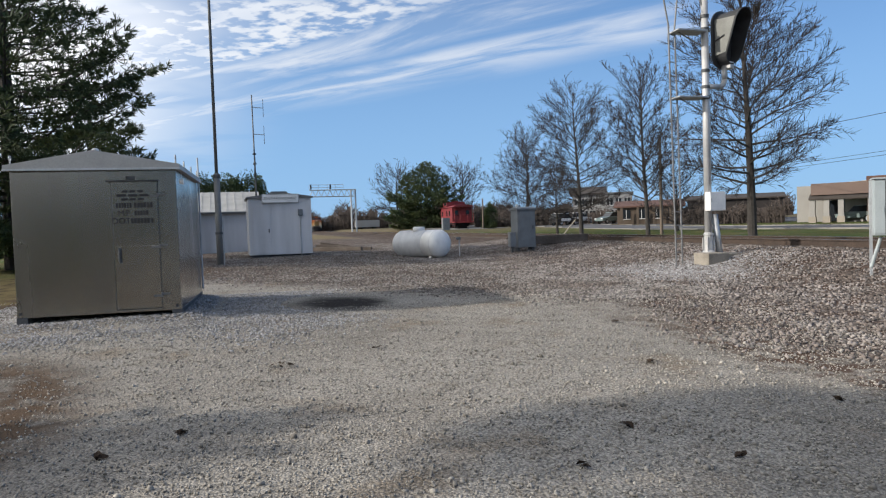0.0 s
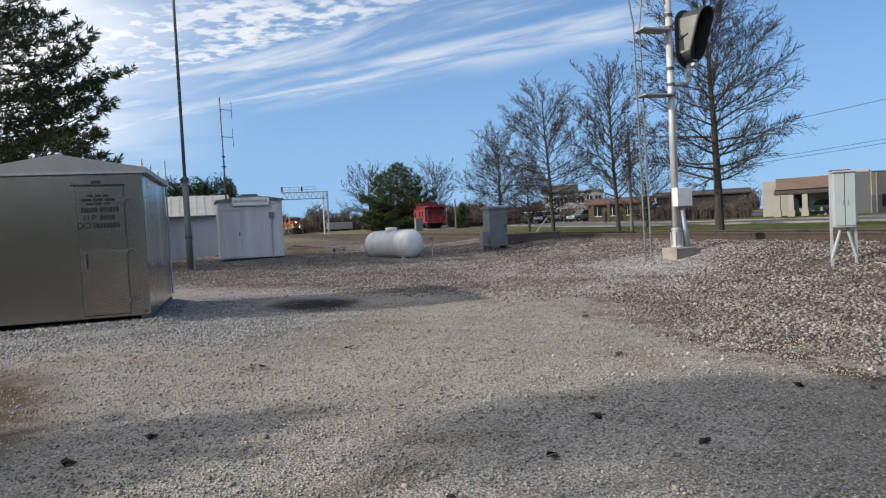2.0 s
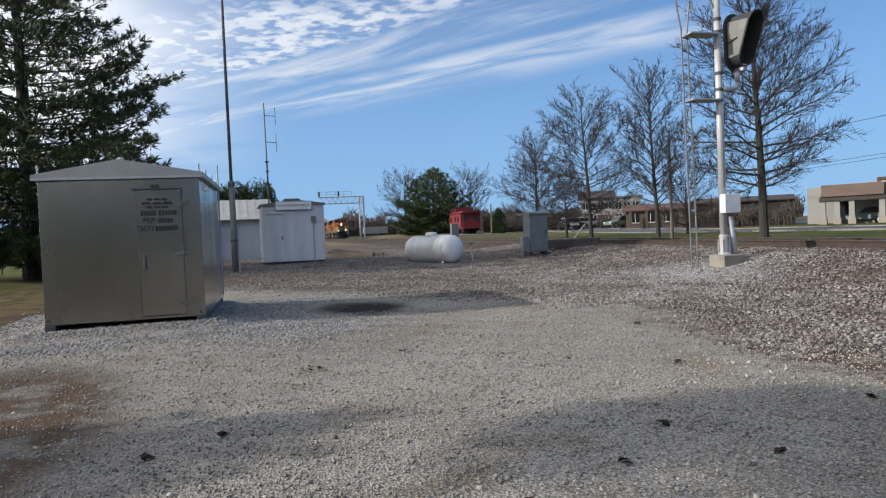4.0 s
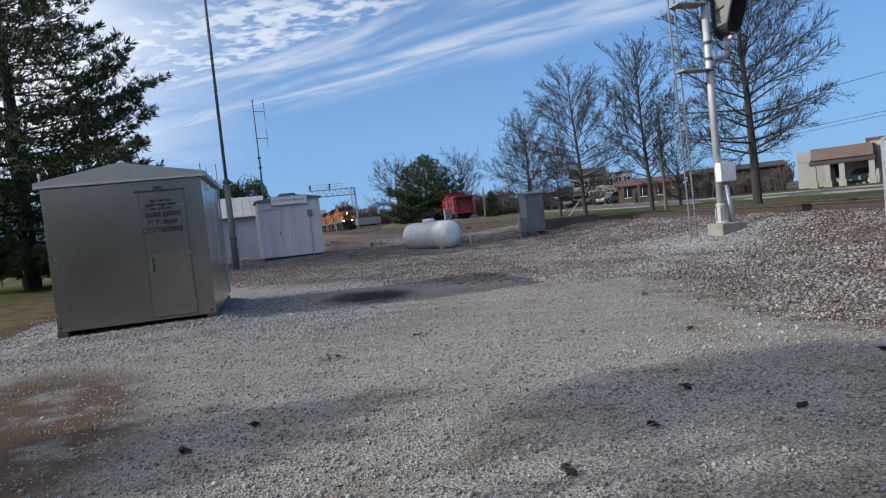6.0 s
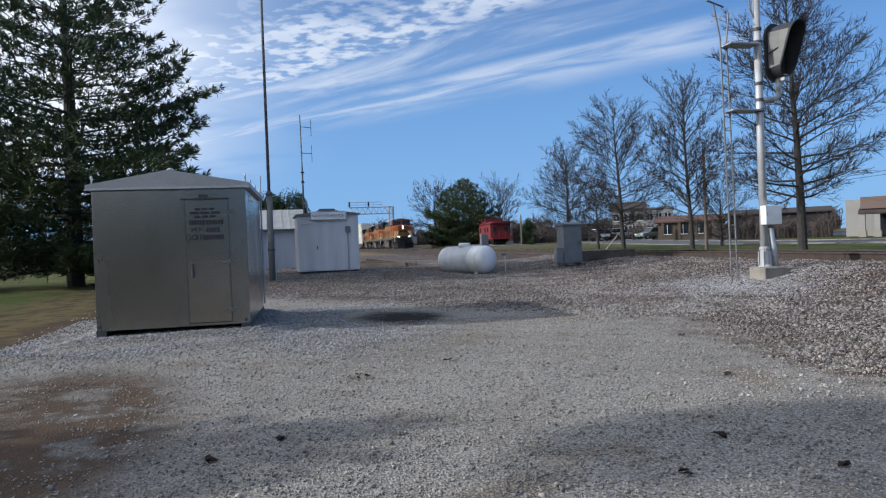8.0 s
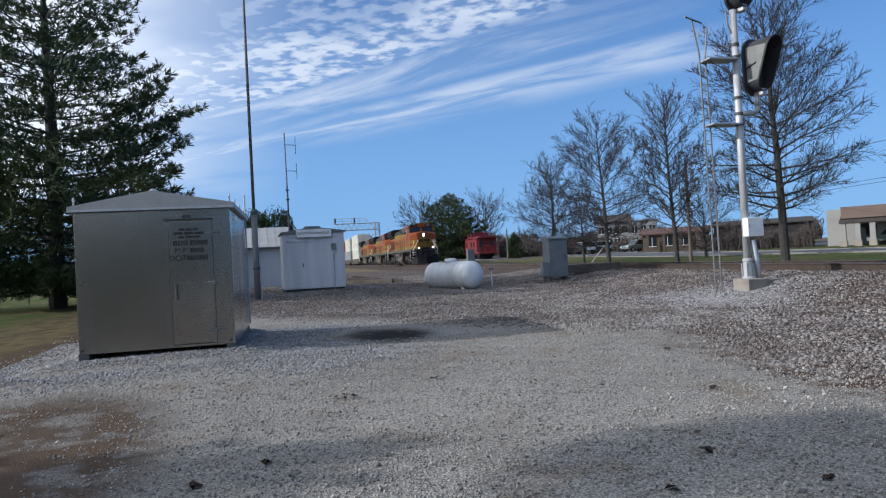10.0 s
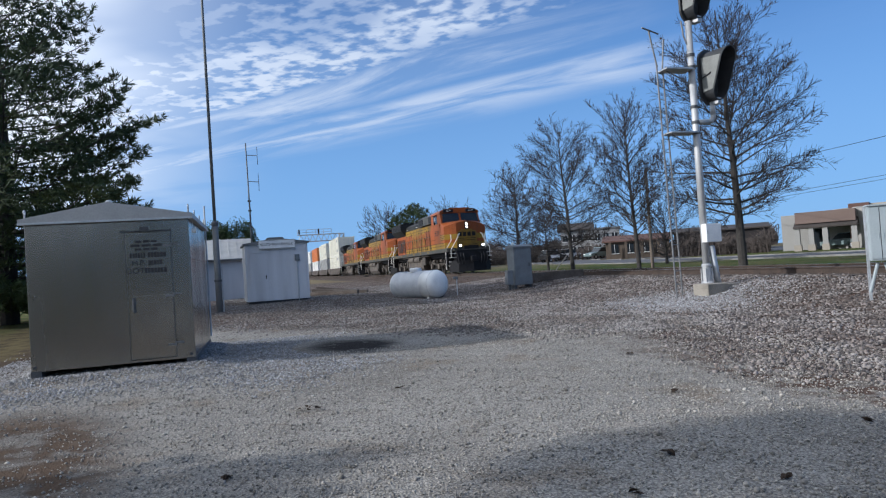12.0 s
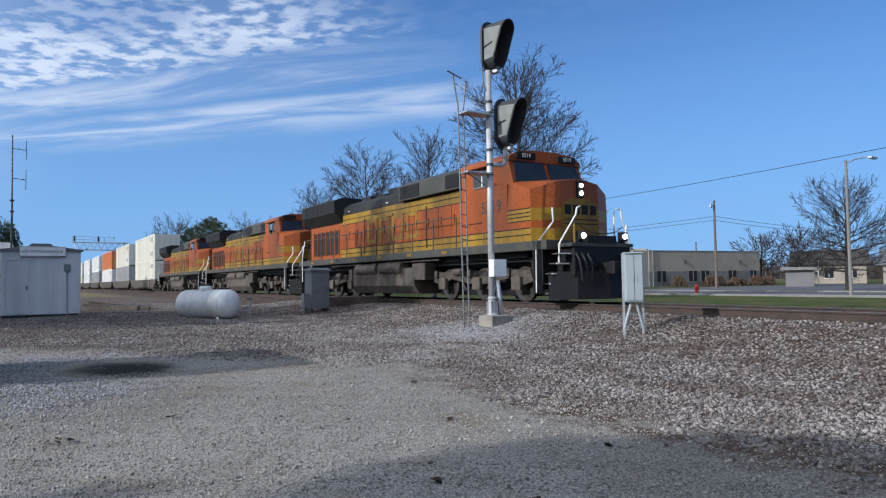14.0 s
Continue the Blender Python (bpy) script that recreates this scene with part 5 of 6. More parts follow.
def bare_tree(x, y, z, height, radius, seed, label, upright=0.6, density=1.0, trunk_r=0.2, clear=0.2, name="bare_tree", balls=True, thick=1.0):
    """A leafless tree: one straight leader, limbs that steepen towards the top, and fine twigs."""
    rng = random.Random(seed)
    t = thing(name, pose(x, y, z), label, "tree", "bare winter trees")
    big, small = Sticks(), Sticks()

    def grow(p, d, length, r, n, wander, rise, sticks, sides, taper=0.8):
        pts, rad = [p.copy()], [r]
        for i in range(n):
            d = (d + Vector((rng.gauss(0, wander), rng.gauss(0, wander), rng.gauss(rise, wander * 0.6)))).normalized()
            p = p + d * length / n
            pts.append(p.copy())
            rad.append(r * max(0.10, 1 - (i + 1) / n) ** taper)
        sticks.stick(pts, rad, sides)
        return pts

    def along(pts, f):
        s = f * (len(pts) - 1)
        i = min(int(s), len(pts) - 2)
        return pts[i].lerp(pts[i + 1], s - i), (pts[i + 1] - pts[i]).normalized()

    def aside(d):
        return d.cross(Vector((rng.gauss(0, 1), rng.gauss(0, 1), rng.gauss(0, 1)))).normalized()

    trunk = grow(Vector((0, 0, -0.3)), Vector((0, 0, 1)), height + 0.3, trunk_r, 12, 0.014, 0.02, big, 10, 0.9)
    limbs = int(30 + 16 * density)
    tips = []
    for i in range(limbs):
        h = (i + rng.random()) / limbs
        f = clear + (0.93 - clear) * h
        p, d = along(trunk, f)
        a = i * 2.4 + rng.uniform(-0.4, 0.4)
        reach = radius * (0.12 + 0.95 * math.sin(math.pi * (0.26 + 0.70 * h ** 0.9)) ** 0.9) * rng.uniform(0.72, 1.12)
        up = (upright - 0.40) * (1 - h) + (upright + 0.75) * h ** 1.3 + rng.uniform(-0.2, 0.2)
        dd = Vector((math.cos(a), math.sin(a), up)).normalized()
        ln = reach * min(2.2, math.hypot(1, up))
        lp = grow(p, dd, ln, max(0.018, trunk_r * 0.28 * (1 - f) + 0.016), 6, 0.10, 0.03, big, 5)
        subs = max(3, int((9 * density + 4) * reach / radius))
        for j in range(subs):
            g = 0.16 + 0.82 * (j + rng.random()) / subs
            q, qd = along(lp, g)
            sd = (qd + aside(qd) * 0.75 + Vector((0, 0, 0.22))).normalized()
            sp = grow(q, sd, reach * 0.46 * (1.15 - g * 0.65) * rng.uniform(0.6, 1.2), 0.013 * thick, 3, 0.12, 0.03, small, 3)
            for k in range(max(3, int(6.5 * density * reach / radius))):
                e0, ed = along(sp, rng.uniform(0.15, 1.0))
                e = e0 + (ed + aside(ed) * 0.7 + Vector((0, 0, 0.15))).normalized() * rng.uniform(0.15, 0.42) * (radius / 3.0)
                small.stick([e0, e], [0.0085 * thick, 0.005 * thick], 3)
                tips.append(e)
    big.done("trunk", "bark", t)
    tagged(small.done("crown", "twig", t), "fine bare twigs")
    if balls and tips:
        v, f = [], []
        for e in rng.sample(tips, min(len(tips), int(800 * density))):
            s = rng.uniform(0.025, 0.05)
            b = len(v)
            v += [tuple(e + Vector(o) * s) for o in ((1, 0, 0), (-1, 0, 0), (0, 1, 0), (0, -1, 0), (0, 0, 1), (0, 0, -1))]
            f += [tuple(b + i for i in q) for q in ((0, 2, 4), (2, 1, 4), (1, 3, 4), (3, 0, 4), (2, 0, 5), (1, 2, 5), (3, 1, 5), (0, 3, 5))]
        tagged(mesh_object("seed_fluff", v, f, "twig", t), kind="stuff")
    return t


def pine(x, y, z, height, radius, seed, label, name="pine_tree", rows=32, tufts=105, coarse=1.0):
    """A tall pine: whorls of long branches with tufts of needles, ragged and open."""
    rng = random.Random(seed)
    t = thing(name, pose(x, y, z), label, "tree")
    wood = Sticks()
    wood.stick([Vector((0, 0, -0.3)), Vector((0.05, 0, height * 0.4)), Vector((-0.05, 0.04, height * 0.75)), Vector((0, 0, height))], [height * 0.022, height * 0.015, height * 0.0075, 0.02], 10)
    v, f = [], []

    def tuft(p, d, size):
        # a spray of needles: thin blades that fan out round the twig's end
        for k in range(9):
            e = (d + Vector((rng.gauss(0, 0.6), rng.gauss(0, 0.6), rng.gauss(0.1, 0.55)))).normalized() * size * rng.uniform(0.7, 1.2)
            w = e.cross(Vector((rng.gauss(0, 1), rng.gauss(0, 1), rng.gauss(0, 1)))).normalized() * size * 0.075
            b = len(v)
            v.extend([tuple(p - w * 0.4), tuple(p + e * 0.5 - w), tuple(p + e), tuple(p + e * 0.5 + w)])
            f.append((b, b + 1, b + 2, b + 3))

    for i in range(rows):
        g = (i + rng.uniform(0, 0.6)) / rows
        zz = height * (0.05 + 0.93 * g ** 1.15)
        shape = (1 - g ** 2.4) * (0.88 + 0.12 * math.sin(g * 23 + seed)) * min(1.0, 0.72 + 0.8 * g) + 0.04
        n = rng.randint(5, 7)
        for k in range(n):
            a = 2 * math.pi * (k + rng.random() * 0.7) / n + i * 1.1
            ln = radius * shape * rng.uniform(0.65, 1.15)
            d = Vector((math.cos(a), math.sin(a), 0.05 + 0.35 * g - 0.18 * (1 - g)))
            p0 = Vector((0, 0, zz))
            p1 = p0 + d * ln * 0.55
            p2 = p0 + d * ln + Vector((0, 0, ln * 0.16))
            wood.stick([p0, p1, p2], [0.05 * (1 - g) + 0.015, 0.03 * (1 - g) + 0.01, 0.006], 4)
            m = int(tufts * (0.2 + ln / radius) * (1.7 - 1.5 * g) * (0.8 if g > 0.5 else 1.0))
            for j in range(m):
                h = 0.22 + 0.78 * rng.random() ** 0.7
                q = p0.lerp(p1, h / 0.55) if h < 0.55 else p1.lerp(p2, (h - 0.55) / 0.45)
                sd = Vector((-math.sin(a), math.cos(a), 0)) * rng.choice((-1, 1))
                off = rng.uniform(0, 0.42) * ln * (1.2 - h)
                q = q + sd * off + Vector((0, 0, rng.uniform(-0.10, 0.16)))
                tuft(q, (d * 0.6 + sd * 0.6 + Vector((0, 0, 0.35))).normalized(), rng.uniform(0.17, 0.32) * coarse)
    wood.done("trunk", "bark", t)
    tagged(mesh_object("needles", v, f, "needle", t), "dark green needle tufts", kind="stuff")
    return t


def cedar(x, y, z, height, radius, seed, label, name="evergreen_tree", n=5200, squash=1.0, clear=0.04):
    """A dense evergreen: a crown of many small overlapping sprays with an uneven outline."""
    rng = random.Random(seed)
    t = thing(name, pose(x, y, z), label, "tree")
    wood = Sticks()
    wood.stick([Vector((0, 0, -0.3)), Vector((0, 0, height * 0.9))], [radius * 0.06, 0.03], 8)
    lobes = [(rng.uniform(0, 6.28), rng.uniform(0.05, 0.85), rng.uniform(0.75, 1.12)) for _ in range(40)]
    v, f = [], []
    for i in range(n * 3):
        a0, g0, r0 = rng.choice(lobes)
        g = min(0.99, max(0.01, g0 + rng.gauss(0, 0.07)))
        a = a0 + rng.gauss(0, 0.35)
        r = radius * r0 * ((1 - g ** 3.2) ** (0.8 * squash) * (0.78 + 0.22 * min(1, g * 5))) * rng.uniform(0.55, 1.0)
        p = Vector((math.cos(a) * r, math.sin(a) * r, height * (clear + (0.99 - clear) * g)))
        d = Vector((math.cos(a), math.sin(a), rng.uniform(0.1, 1.0))).normalized()
        s = radius * rng.uniform(0.025, 0.06)
        for k in range(3):
            e = (d + Vector((rng.gauss(0, 0.5), rng.gauss(0, 0.5), rng.gauss(0, 0.5)))).normalized() * s * 1.6
            w = e.cross(Vector((rng.gauss(0, 1), rng.gauss(0, 1), rng.gauss(0, 1)))).normalized() * s * 0.4
            b = len(v)
            v.extend([tuple(p), tuple(p + e * 0.5 - w), tuple(p + e), tuple(p + e * 0.5 + w)])
            f.append((b, b + 1, b + 2, b + 3))
    wood.done("trunk", "bark", t)
    tagged(mesh_object("foliage", v, f, "cedar", t), "dense dark green sprays", kind="stuff")
    return t


EYE = Vector((-12.9, 1.53, 0.62))


def polar(az, dist):
    """A place by its bearing from the yard's standpoint, in degrees right of the track's line."""
    return EYE.x + dist * math.sin(radians(az + 0.3)), EYE.y + dist * math.cos(radians(az + 0.3))


pine(-20.6, 26.7, gz(-20.6, 26.7), 13.4, 5.9, 3, "tall ragged dark green pine beside the gravel yard")
x, y = 12.2, 31.7
bare_tree(x, y, gz(x, y), 13.9, 4.1, 11, "large bare street tree with spreading limbs on the lawn", 0.42, 1.9, 0.25, 0.2, thick=1.2)
x, y = 12.9, 42.8
bare_tree(x, y, gz(x, y), 11.9, 2.9, 12, "slender bare tree with steep branches on the lawn", 0.95, 1.5, 0.16, 0.2, thick=1.3)
x, y = polar(26.4, 55.0)
bare_tree(x, y, gz(x, y), 12.0, 3.6, 13, "bare tree with narrow crown on the lawn", 0.6, 1.6, 0.18, 0.16, thick=1.3)
x, y = polar(22.0, 65.0)
bare_tree(x, y, gz(x, y), 9.6, 3.9, 14, "rounded bare tree on the lawn", 0.45, 1.6, 0.18, 0.14, thick=1.3)
x, y = polar(24.4, 62)
bare_tree(x, y, gz(x, y), 6.2, 3.0, 15, "small bare tree between taller ones", 0.4, 0.8, 0.13, 0.2, thick=1.3)
x, y = polar(33.9, 62)
bare_tree(x, y, gz(x, y), 4.9, 3.2, 16, "low bare ornamental tree with many stems", 0.7, 0.9, 0.14, 0.12, thick=1.3)
x, y = polar(63.4, 60)
bare_tree(x, y, gz(x, y), 7.6, 4.0, 17, "broad bare tree beside the street", 0.38, 1.35, 0.26, 0.2, thick=1.3)
x, y = polar(10.9, 128)
bare_tree(x, y, gz(x, y), 10.6, 6.2, 18, "distant bare tree behind the evergreen", 0.4, 0.9, 0.3, 0.25, balls=False, thick=3.0)
x, y = polar(16.4, 135)
bare_tree(x, y, gz(x, y), 11.0, 4.8, 19, "distant bare tree behind the caboose", 0.9, 0.9, 0.25, 0.25, balls=False, thick=3.0)
x, y = polar(57.6, 105)
bare_tree(x, y, gz(x, y), 5.8, 4.2, 20, "distant bare tree behind the long building", 0.5, 0.7, 0.2, 0.25, balls=False, thick=3.0)
x, y = polar(60.3, 90)
bare_tree(x, y, gz(x, y), 5.6, 4.0, 21, "distant bare tree by the house", 0.5, 0.7, 0.2, 0.25, balls=False, thick=3.0)
x, y = polar(13.35, 112)
pine(x, y, gz(x, y) - 1.2, 12.0, 7.6, 4, "broad dark evergreen behind the red caboose", "evergreen_tree", 26, 60, 2.2)
x, y = polar(18.75, 98)
pine(x, y, gz(x, y) - 0.3, 4.0, 1.3, 5, "small conical evergreen shrub", "evergreen_shrub", 20, 26, 1.3)
for az, h, r in ((-4.7, 7.9, 2.7), (-3.1, 7.6, 2.9), (-1.2, 8.0, 2.6), (-6.4, 7.4, 2.8)):
    x, y = polar(az, 84)
    cedar(x, y, gz(x, y) + 0.5, h, r, int(az * 10) % 97, "dark distant pine behind the white building", "pine_tree", 3200, 0.6)
# trees beside the yard whose shade lies on the gravel
cedar(-26.6, 4.85, -0.75, 8.7, 1.7, 31, "tall evergreen with a bare lower trunk at the yard's edge", n=1900, clear=0.79)
bare_tree(-24.0, 7.1, -0.75, 5.6, 0.7, 33, "small bare tree at the edge of the gravel yard", 0.5, 1.6, 0.10, 0.5, thick=2.0)
cedar(-24.3, 6.15, -0.75, 5.3, 1.25, 32, "young evergreen at the edge of the gravel yard", n=1900)


def brush(name, label, az0, az1, dist, height, n, seed, stems=True):
    """Far leafless woods as one mass of fine upright sticks."""
    rng = random.Random(seed)
    s = Sticks()
    for i in range(n):
        az = rng.uniform(az0, az1)
        d = dist * rng.uniform(0.94, 1.1)
        x, y = polar(az, d)
        z = gz(x, y)
        h = height * rng.uniform(0.45, 1.05) * (0.75 + 0.25 * math.sin(az * 1.7) * math.sin(az * 0.63 + 1))
        p = Vector((x, y, z - 0.2))
        w = dist * 0.00055
        top = p + Vector((rng.gauss(0, h * 0.08), rng.gauss(0, h * 0.08), h))
        s.stick([p, p.lerp(top, 0.6), top], [w * 1.6, w * 1.1, w * 0.5], 3)
        for k in range(7):
            q = p.lerp(top, rng.uniform(0.15, 0.95))
            a = rng.uniform(0, 6.28)
            e = q + Vector((math.cos(a), math.sin(a), rng.uniform(0.4, 1.1))) * h * rng.uniform(0.12, 0.26)
            s.stick([q, e], [w, w * 0.4], 3)
    tagged(s.done(name, "brush", None), label, "woods", kind="stuff")


brush("far_woods", "distant leafless brown woods along the horizon", -14, 22, 235, 9.0, 3600, 41)
brush("far_woods", "distant leafless brown woods behind the street", 20, 42, 190, 6.0, 1700, 42)
brush("hedge", "bare brown hedge beyond the lawn", 17.5, 25.0, 112, 3.6, 900, 43)
brush("hedge", "bare brown bushes before the dark building", 33.5, 41.5, 98, 3.6, 600, 48)
brush("hedge", "bare brown bushes behind the lawn trees", 24.0, 33.5, 116, 3.4, 500, 49)
brush("far_woods", "distant leafless woods beyond the houses", 54, 72, 190, 6.5, 700, 44)
brush("far_woods", "leafless woods left of the yard", -48, -14, 120, 7.0, 900, 45)
# added out of view: closes the surroundings and darkens the metal house's reflections
brush("far_woods", "unseen leafless woods added behind the yard", -180, -48, 70, 11.0, 1500, 46)
brush("far_woods", "unseen leafless woods added behind the street", 75, 180, 90, 9.0, 900, 47)
# unseen evergreens, added for the equipment house's front to reflect
for az, d, h, r in ((168, 22, 9.0, 3.6), (195, 26, 10.5, 4.2), (214, 24, 8.5, 3.8), (228, 30, 11.0, 4.4), (150, 30, 9.5, 4.0)):
    x, y = polar(az, d)
    cedar(x, y, -0.79, h, r, az, "unseen dark evergreen added behind the yard", n=2600)


# ---- street, buildings and things beyond the track ----
M.update(
    stucco=mat("beige_stucco", (0.33, 0.29, 0.235), 0.9, 0, 0.06, 0.5, 12, 0.1, (0.28, 0.25, 0.205)),
    greyband=mat("grey_block", (0.18, 0.178, 0.175), 0.9, 0, 0.08, 0.6, 12, 0.1),
    brick=mat("brown_brick", (0.12, 0.066, 0.05), 0.9, 0, 0.15, 0.6, 14, 0.2, (0.09, 0.05, 0.04)),
    darkbrick=mat("dark_brown_cladding", (0.022, 0.018, 0.017), 0.85, 0, 0.15, 0.5, 10, 0.1),
    shingle=mat("brown_shingles", (0.055, 0.046, 0.04), 0.9, 0, 0.15, 0.7, 10, 0.2),
    palestucco=mat("pale_wall", (0.30, 0.29, 0.27), 0.85, 0, 0.06, 0.5, 12),
    tanwall=mat("tan_wall", (0.10, 0.076, 0.056), 0.9, 0, 0.1, 0.5, 12),
    red=mat("caboose_red", (0.20, 0.022, 0.028), 0.6, 0, 0.15, 0.8, 12, 0, (0.13, 0.018, 0.022)),
    darkred=mat("caboose_shade_red", (0.20, 0.018, 0.02), 0.6, 0, 0.1, 0.8, 12),
    hydrant=mat("hydrant_red", (0.45, 0.03, 0.025), 0.5),
    carblack=mat("car_black", (0.02, 0.021, 0.024), 0.25, 0, 0.05),
    carwhite=mat("car_white", (0.75, 0.75, 0.74), 0.3, 0, 0.03),
    cargreen=mat("car_grey_green", (0.16, 0.21, 0.21), 0.3, 0, 0.05),
    shrub=mat("orange_brown_shrub", (0.15, 0.098, 0.065), 0.95, 0, 0.25, 1.5, 12, island=0.35),
    kerb=mat("kerb_concrete", (0.21, 0.203, 0.188), 0.9, 0, 0.1, 1, 20, 0.1),
    housegrey=mat("weathered_white_siding", (0.26, 0.26, 0.26), 0.85, 0, 0.08, 0.5, 12),
    pinkwall=mat("pale_pink_wall", (0.165, 0.118, 0.098), 0.9, 0, 0.06, 0.5, 12),
)


def quad_strip(name, left, right, z, material, label, category):
    v, f = [], []
    for (a, b), (c, d) in zip(left, right):
        v += [(a, b, gz(a, b) + z), (c, d, gz(c, d) + z)]
    for i in range(len(left) - 1):
        f.append((2 * i, 2 * i + 1, 2 * i + 3, 2 * i + 2))
    tagged(mesh_object(name, v, f, material), label, category, kind="structure")


ys = [float(s) for s in range(-60, 330, 6)]
quad_strip("road", [(25.0 + 0.02 * max(0, s - 40), s) for s in ys], [(35.0 + 0.02 * max(0, s - 40), s) for s in ys], 0.03, "asphalt", "grey asphalt street along the lawn", "road")
quad_strip("parking_lot", [(36.2, s) for s in range(8, 56, 6)], [(80.0, s) for s in range(8, 56, 6)], 0.03, "asphalt", "pale asphalt parking lot", "parking lot")
quad_strip("parking_lot", [(38.0, s) for s in range(76, 190, 6)], [(74.0, s) for s in range(76, 190, 6)], 0.03, "asphalt", "pale asphalt parking lot", "parking lot")
for x0 in (24.85, 35.15):
    bm = B()
    for s in range(-60, 108, 6):
        xx = x0 + 0.02 * max(0, s - 40)
        box(bm, xx, s + 3, gz(xx, s) + 0.05, 0.16, 5.98, 0.16, 0.01)
    tagged(part("kerb", bm, "kerb", None), "pale concrete kerb along the street", "kerb", kind="structure")


def block(name, material, parent, x, y, z, sx, sy, sz, bevel=0.02, label=""):
    bm = B()
    box(bm, x, y, z, sx, sy, sz, bevel)
    return part(name, bm, material, parent, label)


def window(parent, x, y, z, w, h, frame_mat="kerb"):
    g = block("window", "glass", parent, x, y, z, w, 0.10, h, 0.01)
    block("window_frame", frame_mat, g, x, y - 0.03, z - h / 2 - 0.04, w + 0.16, 0.12, 0.08, 0.01)
    block("window_frame", frame_mat, g, x, y - 0.03, z, 0.06, 0.12, h, 0.01)
    return g


def shrub_at(x, y, r, seed, label="orange-brown clipped shrub by the wall"):
    rng = random.Random(seed)
    t = thing("shrub", pose(x, y, gz(x, y)), label, "shrub", "shrubs along the wall")
    v, f = [], []
    for i in range(420):
        a, g = rng.uniform(0, 6.28), rng.random()
        rr = r * math.sqrt(1 - (g * 0.95) ** 2) * rng.uniform(0.6, 1.05)
        p = Vector((math.cos(a) * rr, math.sin(a) * rr, g * r * 1.3 * rng.uniform(0.7, 1.1)))
        for k in range(3):
            e = Vector((rng.gauss(0, 1), rng.gauss(0, 1), rng.gauss(0.4, 1))).normalized() * 0.22
            w = e.cross(Vector((rng.gauss(0, 1), rng.gauss(0, 1), 1))).normalized() * 0.05
            b = len(v)
            v.extend([tuple(p), tuple(p + e * 0.5 - w), tuple(p + e), tuple(p + e * 0.5 + w)])
            f.append((b, b + 1, b + 2, b + 3))
    tagged(mesh_object("foliage", v, f, "shrub", t), kind="stuff")


# long low building with beige upper walls
def build_long_building():
    x0, y0 = polar(49.4, 88)
    x1, y1 = polar(57.55, 102)
    L = math.hypot(x1 - x0, y1 - y0)
    t = thing("office_building", pose(x0, y0, gz(x0, y0), 0, 0, math.degrees(math.atan2(y1 - y0, x1 - x0))), "low flat-roofed beige building with grey lower band", "building")
    block("wall", "stucco", t, L / 2, 6, 3.25, L, 12, 2.6, label="beige upper wall")
    block("lower_wall", "greyband", t, L / 2, 6, 0.95, L + 0.05, 12.05, 2.02, label="grey block lower wall")
    block("parapet", "kerb", t, L / 2, 6, 4.58, L + 0.12, 12.12, 0.10)
    for f in (0.10, 0.37, 0.48, 0.73, 0.93):
        window(t, f * L, -0.03, 1.35, 1.35 if f < 0.9 else 1.1, 1.35)
    for f in (0.30, 0.8):
        block("wall_lamp", "darksteel", t, f * L, -0.08, 3.2, 0.25, 0.2, 0.35)
    block("downpipe", "kerb", t, 0.6, -0.08, 2.3, 0.12, 0.12, 4.4)
    # pale side block that joins the porch building
    block("side_block", "palestucco", t, -1.2, 5.0, 2.3, 2.4, 9.8, 4.6)
    sr = random.Random(6)
    for f in (0.17, 0.45, 0.52, 0.66, 0.72, 0.86, 0.98):
        p = t.matrix_world @ Vector((f * L, -1.6, 0))
        shrub_at(p.x, p.y, sr.uniform(0.7, 1.1), int(f * 100))
    # sign post in front
    p = t.matrix_world @ Vector((0.62 * L, -14, 0))
    s = thing("road_sign", pose(p.x, p.y, gz(p.x, p.y), 0, 0, 20), "white rectangular road sign on a post", "road sign")
    block("post", "galv", s, 0, 0, 1.2, 0.07, 0.07, 2.5)
    block("plate", "carwhite", s, 0, -0.05, 2.6, 0.75, 0.03, 0.95)


build_long_building()


